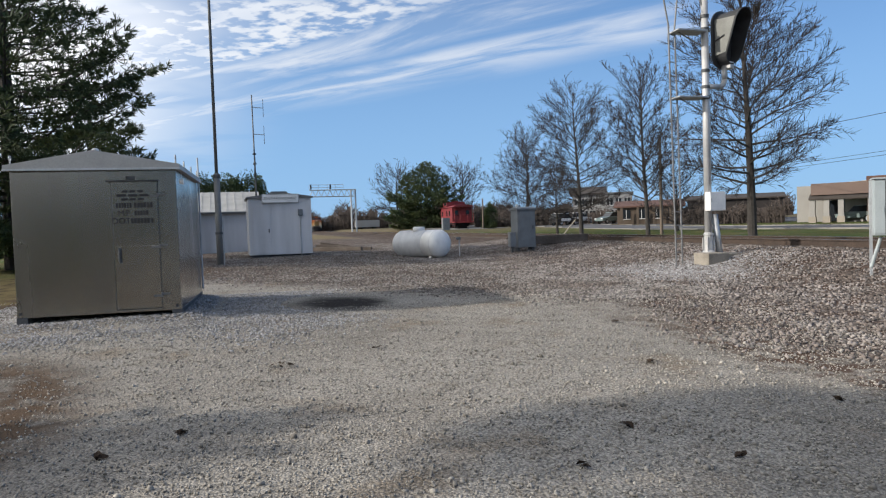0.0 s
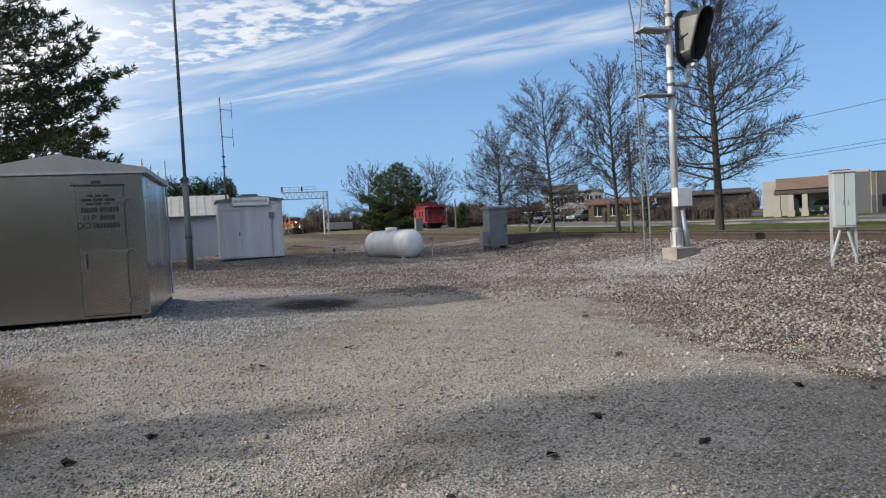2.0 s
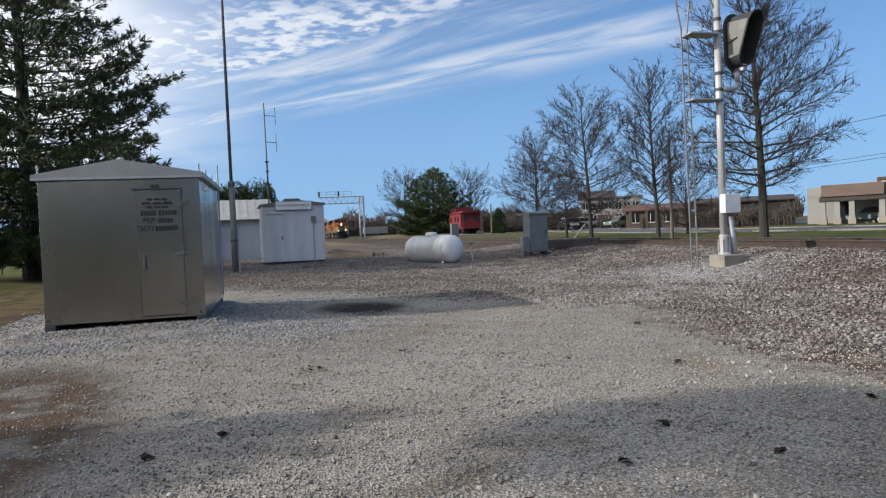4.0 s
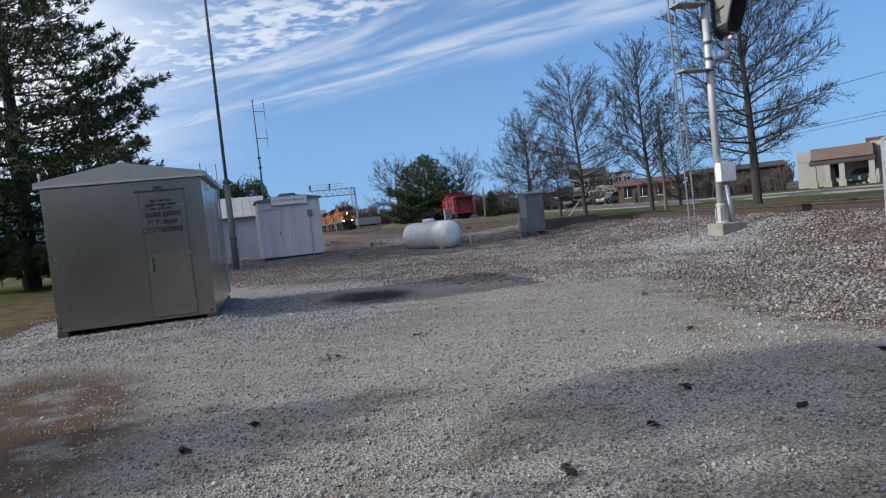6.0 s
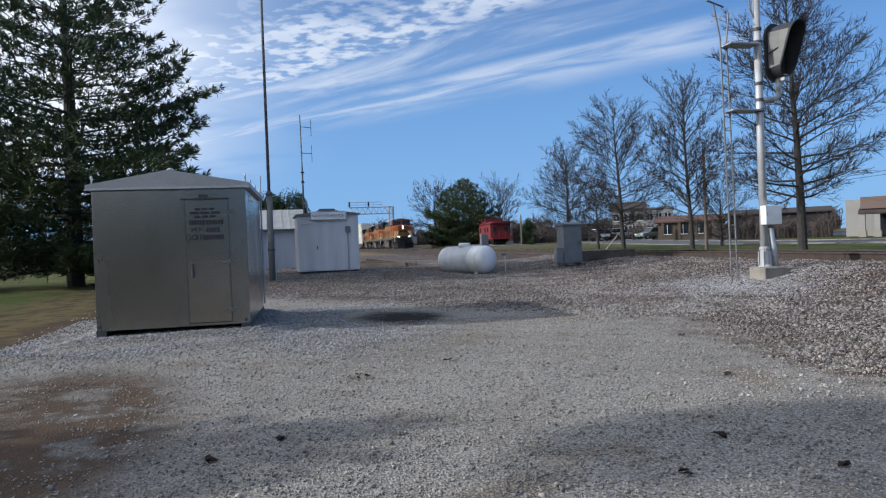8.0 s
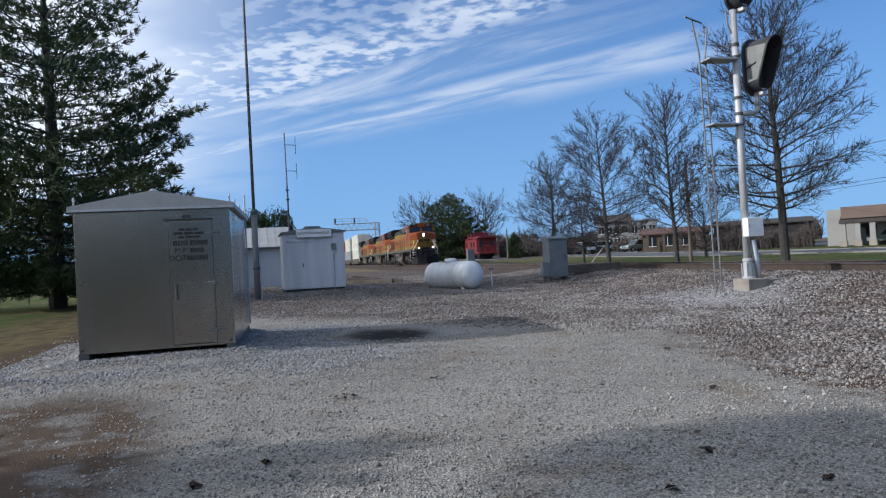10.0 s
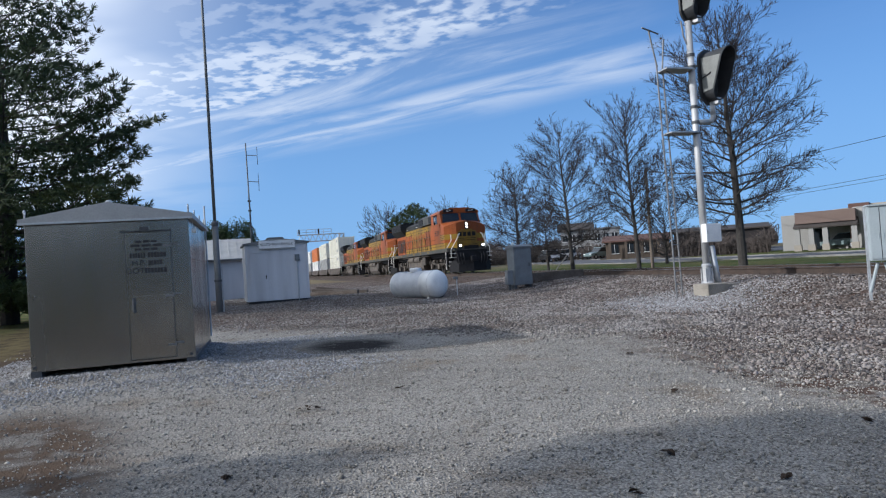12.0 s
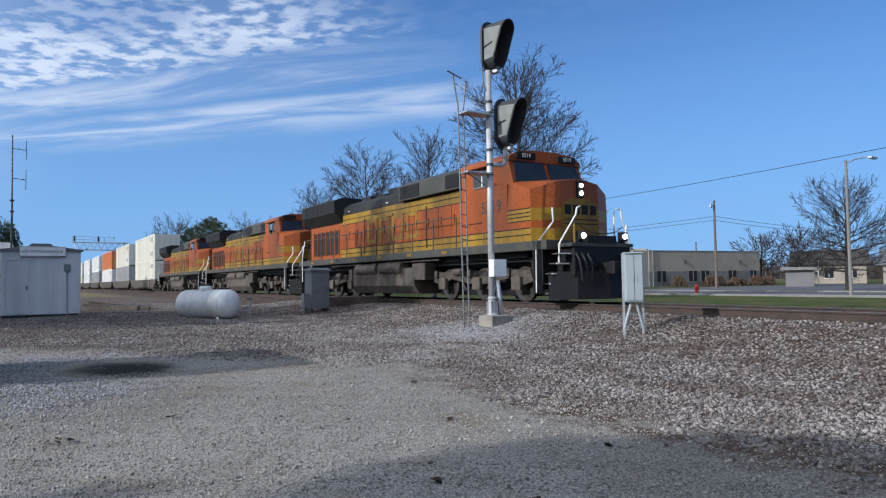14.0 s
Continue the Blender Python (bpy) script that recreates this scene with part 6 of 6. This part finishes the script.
def build_porch_building():
    x0, y0 = polar(42.3, 88)
    x1, y1 = polar(48.0, 87)
    L = math.hypot(x1 - x0, y1 - y0)
    t = thing("bank_building", pose(x0, y0, gz(x0, y0), 0, 0, math.degrees(math.atan2(y1 - y0, x1 - x0))), "brown brick building with tiled canopy on pale columns", "building")
    block("wall", "palestucco", t, L * 0.30, 9, 2.2, L * 0.75, 9, 4.3)
    block("brick_tower", "brick", t, L - 1.0, 6, 2.5, 2.0, 9, 5.0, label="tall brown brick end wall")
    block("side_wing", "stucco", t, L + 0.9, 7.2, 2.45, 1.8, 9, 4.9)
    block("canopy_face", "pinkwall", t, L * 0.52, 2.2, 3.75, L * 0.68, 5.2, 1.3, label="pinkish upper wall above the canopy")
    bm = B()
    prism(bm, [(-0.9, 2.55), (-0.9, 2.75), (2.0, 3.9), (2.0, 2.55)], L * 0.16, L * 0.88, "x")
    part("canopy_roof", bm, "shingle", t, "sloping brown tiled canopy")
    for f in (0.20, 0.36, 0.52, 0.84):
        block("column", "palestucco", t, L * f, -0.5, 1.3, 0.55, 0.55, 2.6)
        block("column_base", "stucco", t, L * f, -0.5, 0.35, 0.75, 0.75, 0.7)
    block("recess", "glass", t, L * 0.55, 4.4, 1.3, L * 0.6, 0.2, 2.4, label="dark glazed recess")
    for f in (0.30, 0.44, 0.62, 0.74):
        block("mullion", "darksteel", t, L * f, 4.25, 1.3, 0.12, 0.1, 2.4)
    c = t.matrix_world @ Vector((L * 0.68, 3.0, 0))
    build_car(c.x, c.y, 100, "cargreen", "grey-green car under the canopy")


def build_car(x, y, rz, paint, label, stripe=False):
    t = thing("car", pose(x, y, gz(x, y) + 0.03, 0, 0, rz), label, "car", "parked cars")
    bm = B()
    prism(bm, [(-2.35, 0.45), (-2.38, 0.85), (-1.3, 1.02), (-0.75, 1.12), (2.25, 1.12), (2.4, 0.85), (2.38, 0.40)], -0.92, 0.92, "x")
    bm.transform(Matrix.Rotation(radians(90), 4, "Z"))
    bmesh.ops.bevel(bm, geom=bm.edges[:], offset=0.05, segments=2, affect="EDGES")
    body = part("body", bm, paint, t)
    bm = B()
    prism(bm, [(-0.85, 1.10), (-0.15, 1.72), (1.75, 1.76), (2.2, 1.12)], -0.80, 0.80, "x")
    bm.transform(Matrix.Rotation(radians(90), 4, "Z"))
    part("cabin_glass", bm, "glass", t, "dark car windows")
    bm = B()
    prism(bm, [(-0.2, 1.72), (-0.1, 1.80), (1.75, 1.82), (1.8, 1.74)], -0.78, 0.78, "x")
    bm.transform(Matrix.Rotation(radians(90), 4, "Z"))
    part("roof", bm, "carwhite" if stripe else paint, t)
    for px in (-1.45, 1.45):
        for s in (-1, 1):
            bm = B()
            lathe(bm, [(0.34, -0.11), (0.36, -0.06), (0.36, 0.08), (0.33, 0.11)], 20, Matrix.Translation((-px, s * 0.84, 0.36)) @ Matrix.Rotation(radians(90), 4, "X"))
            w = part("wheel", bm, "rubber", t)
            bm = B()
            lathe(bm, [(0.21, -0.12), (0.21, 0.12)], 14, Matrix.Translation((-px, s * 0.845, 0.36)) @ Matrix.Rotation(radians(90), 4, "X"))
            part("rim", bm, "galv", w)
    if stripe:
        for s in (-1, 1):
            bm = B()
            box(bm, -0.55, s * 0.93, 0.80, 1.9, 0.02, 0.5, 0.005)
            part("door_panel", bm, "carwhite", t, "white door panel")
    for s in (-1, 1):
        bm = B()
        box(bm, 2.36, s * 0.65, 0.80, 0.06, 0.4, 0.14, 0.02)
        part("headlamp", bm, "carwhite", t)
    return t


build_porch_building()
x, y = polar(24.9, 104)
build_car(x, y, 20, "carblack", "black car with white door panels in the lot", True)
x, y = polar(26.2, 112)
build_car(x, y, 15, "carwhite", "white car parked in the lot")
x, y = polar(28.6, 108)
build_car(x, y, 195, "cargreen", "grey-green car parked in the lot")
x, y = polar(34.9, 110)
build_car(x, y, 30, "carwhite", "white car parked by the dark building")


def build_houses():
    def house(name, az0, az1, d, h, roof, wall, roofm, label, wins, depth=9):
        x0, y0 = polar(az0, d)
        x1, y1 = polar(az1, d)
        L = math.hypot(x1 - x0, y1 - y0)
        t = thing(name, pose(x0, y0, gz(x0, y0) - 0.05, 0, 0, math.degrees(math.atan2(y1 - y0, x1 - x0))), label, "building")
        block("wall", wall, t, L / 2, depth / 2, h / 2, L, depth, h)
        if roof:
            bm = B()
            prism(bm, [(-0.5, h - 0.05), (-0.5, h + 0.15), (depth / 2, h + roof), (depth + 0.5, h + 0.15), (depth + 0.5, h - 0.05)], -0.5, L + 0.5, "x")
            part("roof", bm, roofm, t)
        else:
            block("roof", roofm, t, L / 2, depth / 2, h + 0.12, L + 0.4, depth + 0.4, 0.25)
        for i in range(wins):
            window(t, L * (i + 0.6) / (wins + 0.2), -0.03, 1.5, 1.1, 1.3, "carwhite")
        if h > 4.5:
            for i in range(wins):
                window(t, L * (i + 0.6) / (wins + 0.2), -0.03, h - 1.4, 0.9, 1.2, "carwhite")
        return t, L
    house("white_house", 25.6, 28.2, 128, 5.2, 1.6, "housegrey", "shingle", "two-storey white house behind bare trees", 4)
    house("white_house", 28.2, 30.4, 122, 5.0, 0, "housegrey", "hoodgrey", "pale flat-roofed house block behind bare trees", 3)
    t, L = house("brick_building", 29.2, 34.2, 100, 2.5, 1.0, "tanwall", "brick", "low tan building with brick-red roof", 4)
    for i in range(4):
        block("post", "tanwall", t, L * (i + 0.3) / 4, -1.2, 1.2, 0.35, 0.35, 2.4)
    house("dark_building", 34.6, 41.4, 118, 3.3, 0.9, "darkbrick", "shingle", "long dark brown building with shingled roof", 5)
    house("grey_house", 18.8, 20.4, 120, 2.3, 0.8, "greyband", "shingle", "small grey building behind the hedge", 2)
    house("beige_house", 59.8, 64.5, 112, 2.8, 2.2, "stucco", "shingle", "beige house with grey gabled roof", 3)
    house("white_garage", 65.5, 72, 96, 2.4, 2.0, "stucco", "hoodgrey", "beige house with long grey roof", 3)
    house("small_shed", 59.3, 61.2, 82, 1.9, 0.3, "greyband", "kerb", "small grey hut with a pale flat roof", 0, 3)
    # far white vehicle-like trailer by the woods
    x, y = polar(8.3, 190)
    t = thing("white_trailer", pose(x, y, gz(x, y), 0, 0, 10), "distant white box trailer", "trailer")
    block("body", "palestucco", t, 0, 0, 1.5, 6.5, 2.4, 1.9)
    for s in (-1.5, 1.8):
        bm = B()
        tube(bm, (s, -1.0, 0.4), (s, 1.0, 0.4), 0.4, seg=14)
        part("wheel", bm, "rubber", t)


build_houses()


def build_caboose():
    x, y = polar(15.75, 98)
    t = thing("caboose", pose(x, y, gz(x, y) + 0.05, 0, 0, -3), "faded red railway caboose with cupola on display", "caboose")
    block("body", "red", t, 1.5, 5.6, 2.05, 3.0, 8.2, 2.3, 0.03)
    bm = B()
    prism(bm, [(-0.2, 3.18), (0.3, 3.42), (1.5, 3.52), (2.7, 3.42), (3.2, 3.18)], 0.2, 11.0, "y")
    part("roof", bm, "red", t)
    block("cupola", "red", t, 1.5, 6.6, 3.72, 2.8, 2.8, 0.6, 0.03)
    bm = B()
    prism(bm, [(-0.05, 4.0), (1.5, 4.18), (3.05, 4.0)], 5.1, 8.1, "y")
    part("cupola_roof", bm, "darkred", t)
    block("platform", "darkred", t, 1.5, 0.9, 0.95, 3.0, 1.4, 0.2)
    block("platform", "darkred", t, 1.5, 10.3, 0.95, 3.0, 1.4, 0.2)
    block("end_door", "darkred", t, 1.5, 1.48, 1.95, 0.75, 0.06, 1.9)
    for xx in (0.65, 2.35):
        block("end_window", "glass", t, xx, 1.47, 2.3, 0.5, 0.05, 0.8)
    for yy in (3.2, 5.0, 8.2):
        block("side_window", "glass", t, -0.02, yy, 2.3, 0.05, 0.6, 0.75)
    block("cupola_window", "glass", t, 0.09, 6.6, 3.75, 0.05, 1.6, 0.36)
    for xx in (0.1, 1.0, 2.0, 2.9):
        bm = B()
        tube(bm, (xx, 0.3, 1.0), (xx, 0.3, 3.2 if xx in (0.1, 2.9) else 2.0), 0.035, seg=8)
        part("railing_post", bm, "darkred", t)
    bm = B()
    tube(bm, (0.1, 0.3, 2.0), (2.9, 0.3, 2.0), 0.03, seg=8)
    part("railing", bm, "darkred", t)
    for xx in (0.05, 2.95):
        for zz in (0.3, 0.65):
            block("step", "darkred", t, xx, 0.9, zz, 0.4, 0.6, 0.05)
    block("underframe", "black", t, 1.5, 5.6, 0.75, 2.2, 8.6, 0.3)
    for yy in (2.6, 8.6):
        block("truck_frame", "black", t, 1.5, yy, 0.5, 2.1, 2.0, 0.3)
        for dy in (-0.75, 0.75):
            bm = B()
            tube(bm, (0.75, yy + dy, 0.40), (2.25, yy + dy, 0.40), 0.40, seg=18)
            part("wheelset", bm, "black", t)
    x2, y2 = polar(15.0, 94)
    g = thing("utility_cabinet", pose(x2, y2, gz(x2, y2)), "grey utility cabinet beside the caboose", "cabinet")
    block("body", "greybox", g, 0, 0, 0.85, 1.0, 0.8, 1.7)
    quad_strip("display_pad", [(x - 3, y - 4), (x - 3, y + 14)], [(x + 7, y - 4), (x + 7, y + 14)], 0.05, "kerb", "pale gravel pad under the caboose", "pad")


build_caboose()


def build_gantry():
    y = 155.0
    t = thing("signal_gantry", pose(0.3, y, 0), "galvanised cantilever signal bridge over the track", "signal bridge")

    def bar(name, pts, r=0.07):
        bm = B()
        for p, q in zip(pts, pts[1:]):
            tube(bm, p, q, r, seg=6)
        part(name, bm, "galv", t)
    for x in (6.6, 7.6):
        bar("post", [(x, 0, -0.5), (x, 0, 9.5)], 0.2)
    for k in range(6):
        bar("post_lacing", [(6.6, 0, 0.6 + k * 1.4), (7.6, 0, 2.0 + k * 1.4)], 0.06)
    for z in (7.9, 9.4):
        for dy in (-0.5, 0.5):
            bar("chord", [(-2.6, dy, z), (7.6, dy, z)], 0.085)
    n = 8
    for k in range(n):
        xa, xb = -2.6 + k * 10.2 / n, -2.6 + (k + 1) * 10.2 / n
        bar("web", [(xa, -0.5, 7.9), ((xa + xb) / 2, -0.5, 9.4), (xb, -0.5, 7.9)], 0.06)
    bar("walkway_rail", [(-2.6, 0.5, 10.6), (5.0, 0.5, 10.6)], 0.05)
    bar("walkway_rail", [(-2.6, 0.5, 10.0), (5.0, 0.5, 10.0)], 0.04)
    for x in (-2.6, -0.6, 1.4, 3.2, 5.0):
        bar("rail_post", [(x, 0.5, 9.4), (x, 0.5, 10.6)], 0.04)
    for x in (-2.3, 2.0):
        bm = B()
        box(bm, x, -0.3, 10.1, 0.34, 0.30, 1.1, 0.05)
        part("signal_head", bm, "blackhood", t, "black signal head")


build_gantry()


def build_poles():
    def pole(az, d, h, label, name="utility_pole", r=0.14, mat_="wood"):
        x, y = polar(az, d)
        t = thing(name, pose(x, y, gz(x, y)), label, "pole")
        bm = B()
        tube(bm, (0, 0, -0.3), (0, 0, h), r, r * 0.72, seg=12)
        part("shaft", bm, mat_, t)
        return t
    pole(32.75, 50.0, 6.9, "weathered grey wooden pole on the lawn", r=0.12)
    t = pole(54.45, 76.0, 9.2, "tall wooden utility pole beside the street", r=0.15)
    bm = B()
    tube(bm, (0, 0, 8.7), (-0.45, 0, 8.75), 0.04, seg=6)
    box(bm, -0.55, 0, 8.6, 0.3, 0.22, 0.35, 0.03)
    part("small_lamp", bm, "galv", t)
    t = pole(63.55, 45.8, 7.9, "grey street lamp post with curved arm", "street_lamp", 0.10, mat_="kerb")
    bm = B()
    pts = [Vector((0.0, 0, 7.7)), Vector((0.7, -0.2, 8.0)), Vector((1.6, -0.5, 8.15))]
    for p, q in zip(pts, pts[1:]):
        tube(bm, p, q, 0.035, seg=8)
    part("arm", bm, "galv", t)
    bm = B()
    box(bm, 1.9, -0.6, 8.12, 0.75, 0.25, 0.14, 0.05)
    part("lamp_head", bm, "galv", t)
    pole(18.15, 97, 4.3, "pale wooden post near the caboose", r=0.13)
    pole(7.4, 178, 4.0, "distant grey wooden post by the track", r=0.12)
    pole(53.0, 120, 7.0, "distant utility pole behind the building", r=0.14)
    t = pole(57.7, 118, 7.6, "distant utility pole with crossarms", r=0.15)
    for z in (6.6, 7.2):
        block("crossarm", "wood", t, 0, 0, z, 2.2, 0.12, 0.12)
    # plank leaning at a lawn tree
    x, y = polar(26.2, 52.6)
    t = thing("leaning_plank", pose(x - 0.9, y, gz(x, y)), "pale plank leaning against a tree", "plank")
    bm = B()
    tube(bm, (-0.5, 0, 0), (0.75, 0.2, 1.25), 0.05, seg=6)
    part("board", bm, "stucco", t)
    # fire hydrant
    x, y = polar(53.0, 47.5)
    t = thing("fire_hydrant", pose(x, y, gz(x, y)), "red fire hydrant beside the street", "fire hydrant")
    bm = B()
    lathe(bm, [(0.16, 0), (0.16, 0.06), (0.11, 0.08), (0.11, 0.48), (0.15, 0.5), (0.15, 0.55), (0.10, 0.66), (0.04, 0.74)], 16)
    part("barrel", bm, "hydrant", t)
    for s in (-1, 1):
        bm = B()
        tube(bm, (0, 0, 0.40), (s * 0.2, 0, 0.40), 0.06, seg=10)
        part("outlet", bm, "hydrant", t)

    def wire(a, b, sag, label="thin dark overhead cable along the street"):
        a, b = Vector(a), Vector(b)
        bm = B()
        last = a
        for i in range(1, 25):
            f = i / 24
            p = a.lerp(b, f) - Vector((0, 0, sag * 4 * f * (1 - f)))
            tube(bm, last, p, 0.022, seg=5, caps=False)
            last = p
        tagged(part("overhead_cable", bm, "black", None), label, "cable", "overhead cables")
    pf = polar(54.45, 76.0)
    wire((32.0, 4.0, 9.3), (36.8, 62.0, 8.6), 0.5)
    wire((36.8, 62.0, 8.6), (42.0, 110.0, 9.0), 0.7)
    for z in (7.0, 6.6):
        wire((pf[0], pf[1], z), (40.0, 125.0, z + 0.2), 0.9)
        wire((pf[0], pf[1], z), (105.0, 34.0, z - 0.8), 1.2)


build_poles()


# ---- loose stones, leaves and litter ----
def within(x0, x1, y0, y1):
    return lambda rng, n: (rng.uniform(x0, x1, n), rng.uniform(y0, y1, n))


def near_weighted(x0, x1, y0, y1):
    """More stones where they lie close to the yard's standpoint."""
    def place(rng, n):
        x = rng.uniform(x0, x1, n)
        y = y0 + (y1 - y0) * rng.random(n) ** 1.7
        return x, y
    return place


def bank_place(x0, y0, y1):
    def place(rng, n):
        x = x0 + (-0.95 - x0) * rng.random(n) ** 0.85
        y = y0 + (y1 - y0) * rng.random(n) ** 1.25
        keep = x > -7.75 + 0.10 * np.clip(y - 4.5, 0, 6) + 0.3 * np.sin(y * 1.3) + 0.2 * np.sin(y * 3.1) - 1.0 * rng.random(n) ** 3
        return x[keep], y[keep]
    return place


def far_yard(rng, n):
    y = 11.0 + 31.0 * rng.random(n) ** 1.15
    left = np.maximum(-7.7 - 0.9 * np.maximum(y - 12.0, 0), -14.0)
    x = left - 1.2 * rng.random(n) ** 3 + (-5.2 - left) * rng.random(n)
    return x, y


def house_bed(rng, n):
    x, y = rng.uniform(-17.2, -10.8, n), rng.uniform(9.0, 15.5, n)
    keep = (y > 10.3 + 0.35 * np.sin(x * 2.1) - 0.18 * (x + 12) - 1.0 * rng.random(n) ** 3) & ~((x > -15.9) & (x < -13.8) & (y > 11.95) & (y < 14.8)) & (np.hypot((x + 11.45) / 0.95, (y - 13.2) / 1.3) > 1.0) & (x < -11.9 + 0.3 * np.sin(y * 3) + 1.2 * rng.random(n) ** 3)
    return x[keep], y[keep]


scatter("ballast_stones", "angular grey-brown ballast stones on the track bank", "ballast", 72000, bank_place(-8.4, 2.0, 34.0), 0.011, 0.031, 0.6, 1, 0.32)
scatter("far_yard_stones", "grey-brown coarse stones across the far yard", "yardstone", 48000, far_yard, 0.010, 0.029, 0.6, 8, 0.3)
scatter("between_ties", "ballast stones between the ties", "ballast", 9000, within(-0.9, 2.5, 3.0, 34.0), 0.016, 0.034, 0.7, 2, 0.2)
scatter("house_gravel", "pale blue-grey crushed stone round the equipment house", "palestone", 38000, house_bed, 0.007, 0.0175, 0.75, 3, 0.35)
scatter("signal_gravel", "pale gravel heap at the signal footing", "palestone", 11000, lambda rng, n: (-3.4 + rng.normal(0, 0.9, n), 15.0 + rng.normal(0, 1.0, n)), 0.010, 0.022, 0.7, 4, 0.3)
scatter("yard_gravel", "fine beige road gravel", "gravel", 90000, near_weighted(-17.5, -5.8, 2.4, 12.5), 0.006, 0.0125, 0.75, 5, 0.35)
scatter("coarse_yard_gravel", "larger loose stones on the gravel yard", "gravel", 7500, near_weighted(-17.5, -5.5, 2.4, 24.0), 0.010, 0.020, 0.7, 6, 0.35)


def build_litter():
    rng = random.Random(9)
    spots = [(-12.0, 8.47, 0.16), (-12.75, 6.55, 0.07), (-10.5, 5.04, 0.05), (-13.15, 6.2, 0.05), (-8.7, 7.2, 0.05), (-7.9, 9.4, 0.06), (-6.9, 9.8, 0.08), (-11.2, 4.7, 0.06), (-9.9, 5.6, 0.04), (-11.0, 8.9, 0.05), (-9.6, 4.9, 0.04), (-12.4, 4.6, 0.05), (-8.2, 5.6, 0.05)]
    for x, y, s in spots:
        x, y = x - 0.5, y - 0.12
        t = thing("dead_leaves", pose(x, y, gz(x, y) + 0.012), "small clump of dark dead leaves on the gravel", "leaves", "dead leaves")
        for k in range(6 if s > 0.1 else 3):
            bm = B()
            w = rng.uniform(0.022, 0.04)
            a, r = rng.uniform(0, 6.28), rng.uniform(0, s)
            pts = [(0, -1.3, 0), (0.6, -0.5, 0.25), (0.75, 0.3, 0.35), (0, 1.4, 0.1), (-0.75, 0.3, 0.3), (-0.6, -0.5, 0.2)]
            vs = [bm.verts.new((px * w, py * w, pz * w)) for px, py, pz in pts]
            bm.faces.new(vs)
            bmesh.ops.solidify(bm, geom=bm.faces[:], thickness=0.003)
            bm.transform(Matrix.Translation((r * math.cos(a), r * math.sin(a), 0.012 * k * 0.4)) @ pose(0, 0, 0, rng.uniform(-25, 25), rng.uniform(-25, 25), rng.uniform(0, 360)))
            part("leaf", bm, "leaf", t)
    # scrap wood by the shed
    t = thing("scrap_timber", pose(-9.6, 31.5, gz(-9.6, 31.5), 0, 0, -35), "dark scrap timbers lying on the gravel", "timber")
    for k in range(3):
        bm = B()
        box(bm, 0.2 * k, 0.5 * k, 0.10 + 0.05 * k, 2.6, 0.18, 0.16, 0.02)
        bm.transform(pose(0, 0, 0, 0, 4 * k, 9 * k))
        part("plank", bm, "tie", t)
    # ties and covers lying by the relay case
    t = thing("timber_stack", pose(-1.55, 25.9, gz(-1.55, 25.9), 0, 0, 4), "low stack of dark timbers beside the relay case", "timber")
    for k in range(4):
        bm = B()
        box(bm, 0.0, 0.3 * (k % 2), 0.1 + 0.16 * (k // 2), 2.6, 0.24, 0.17, 0.02)
        part("timber", bm, "tie", t)


build_litter()


motions()
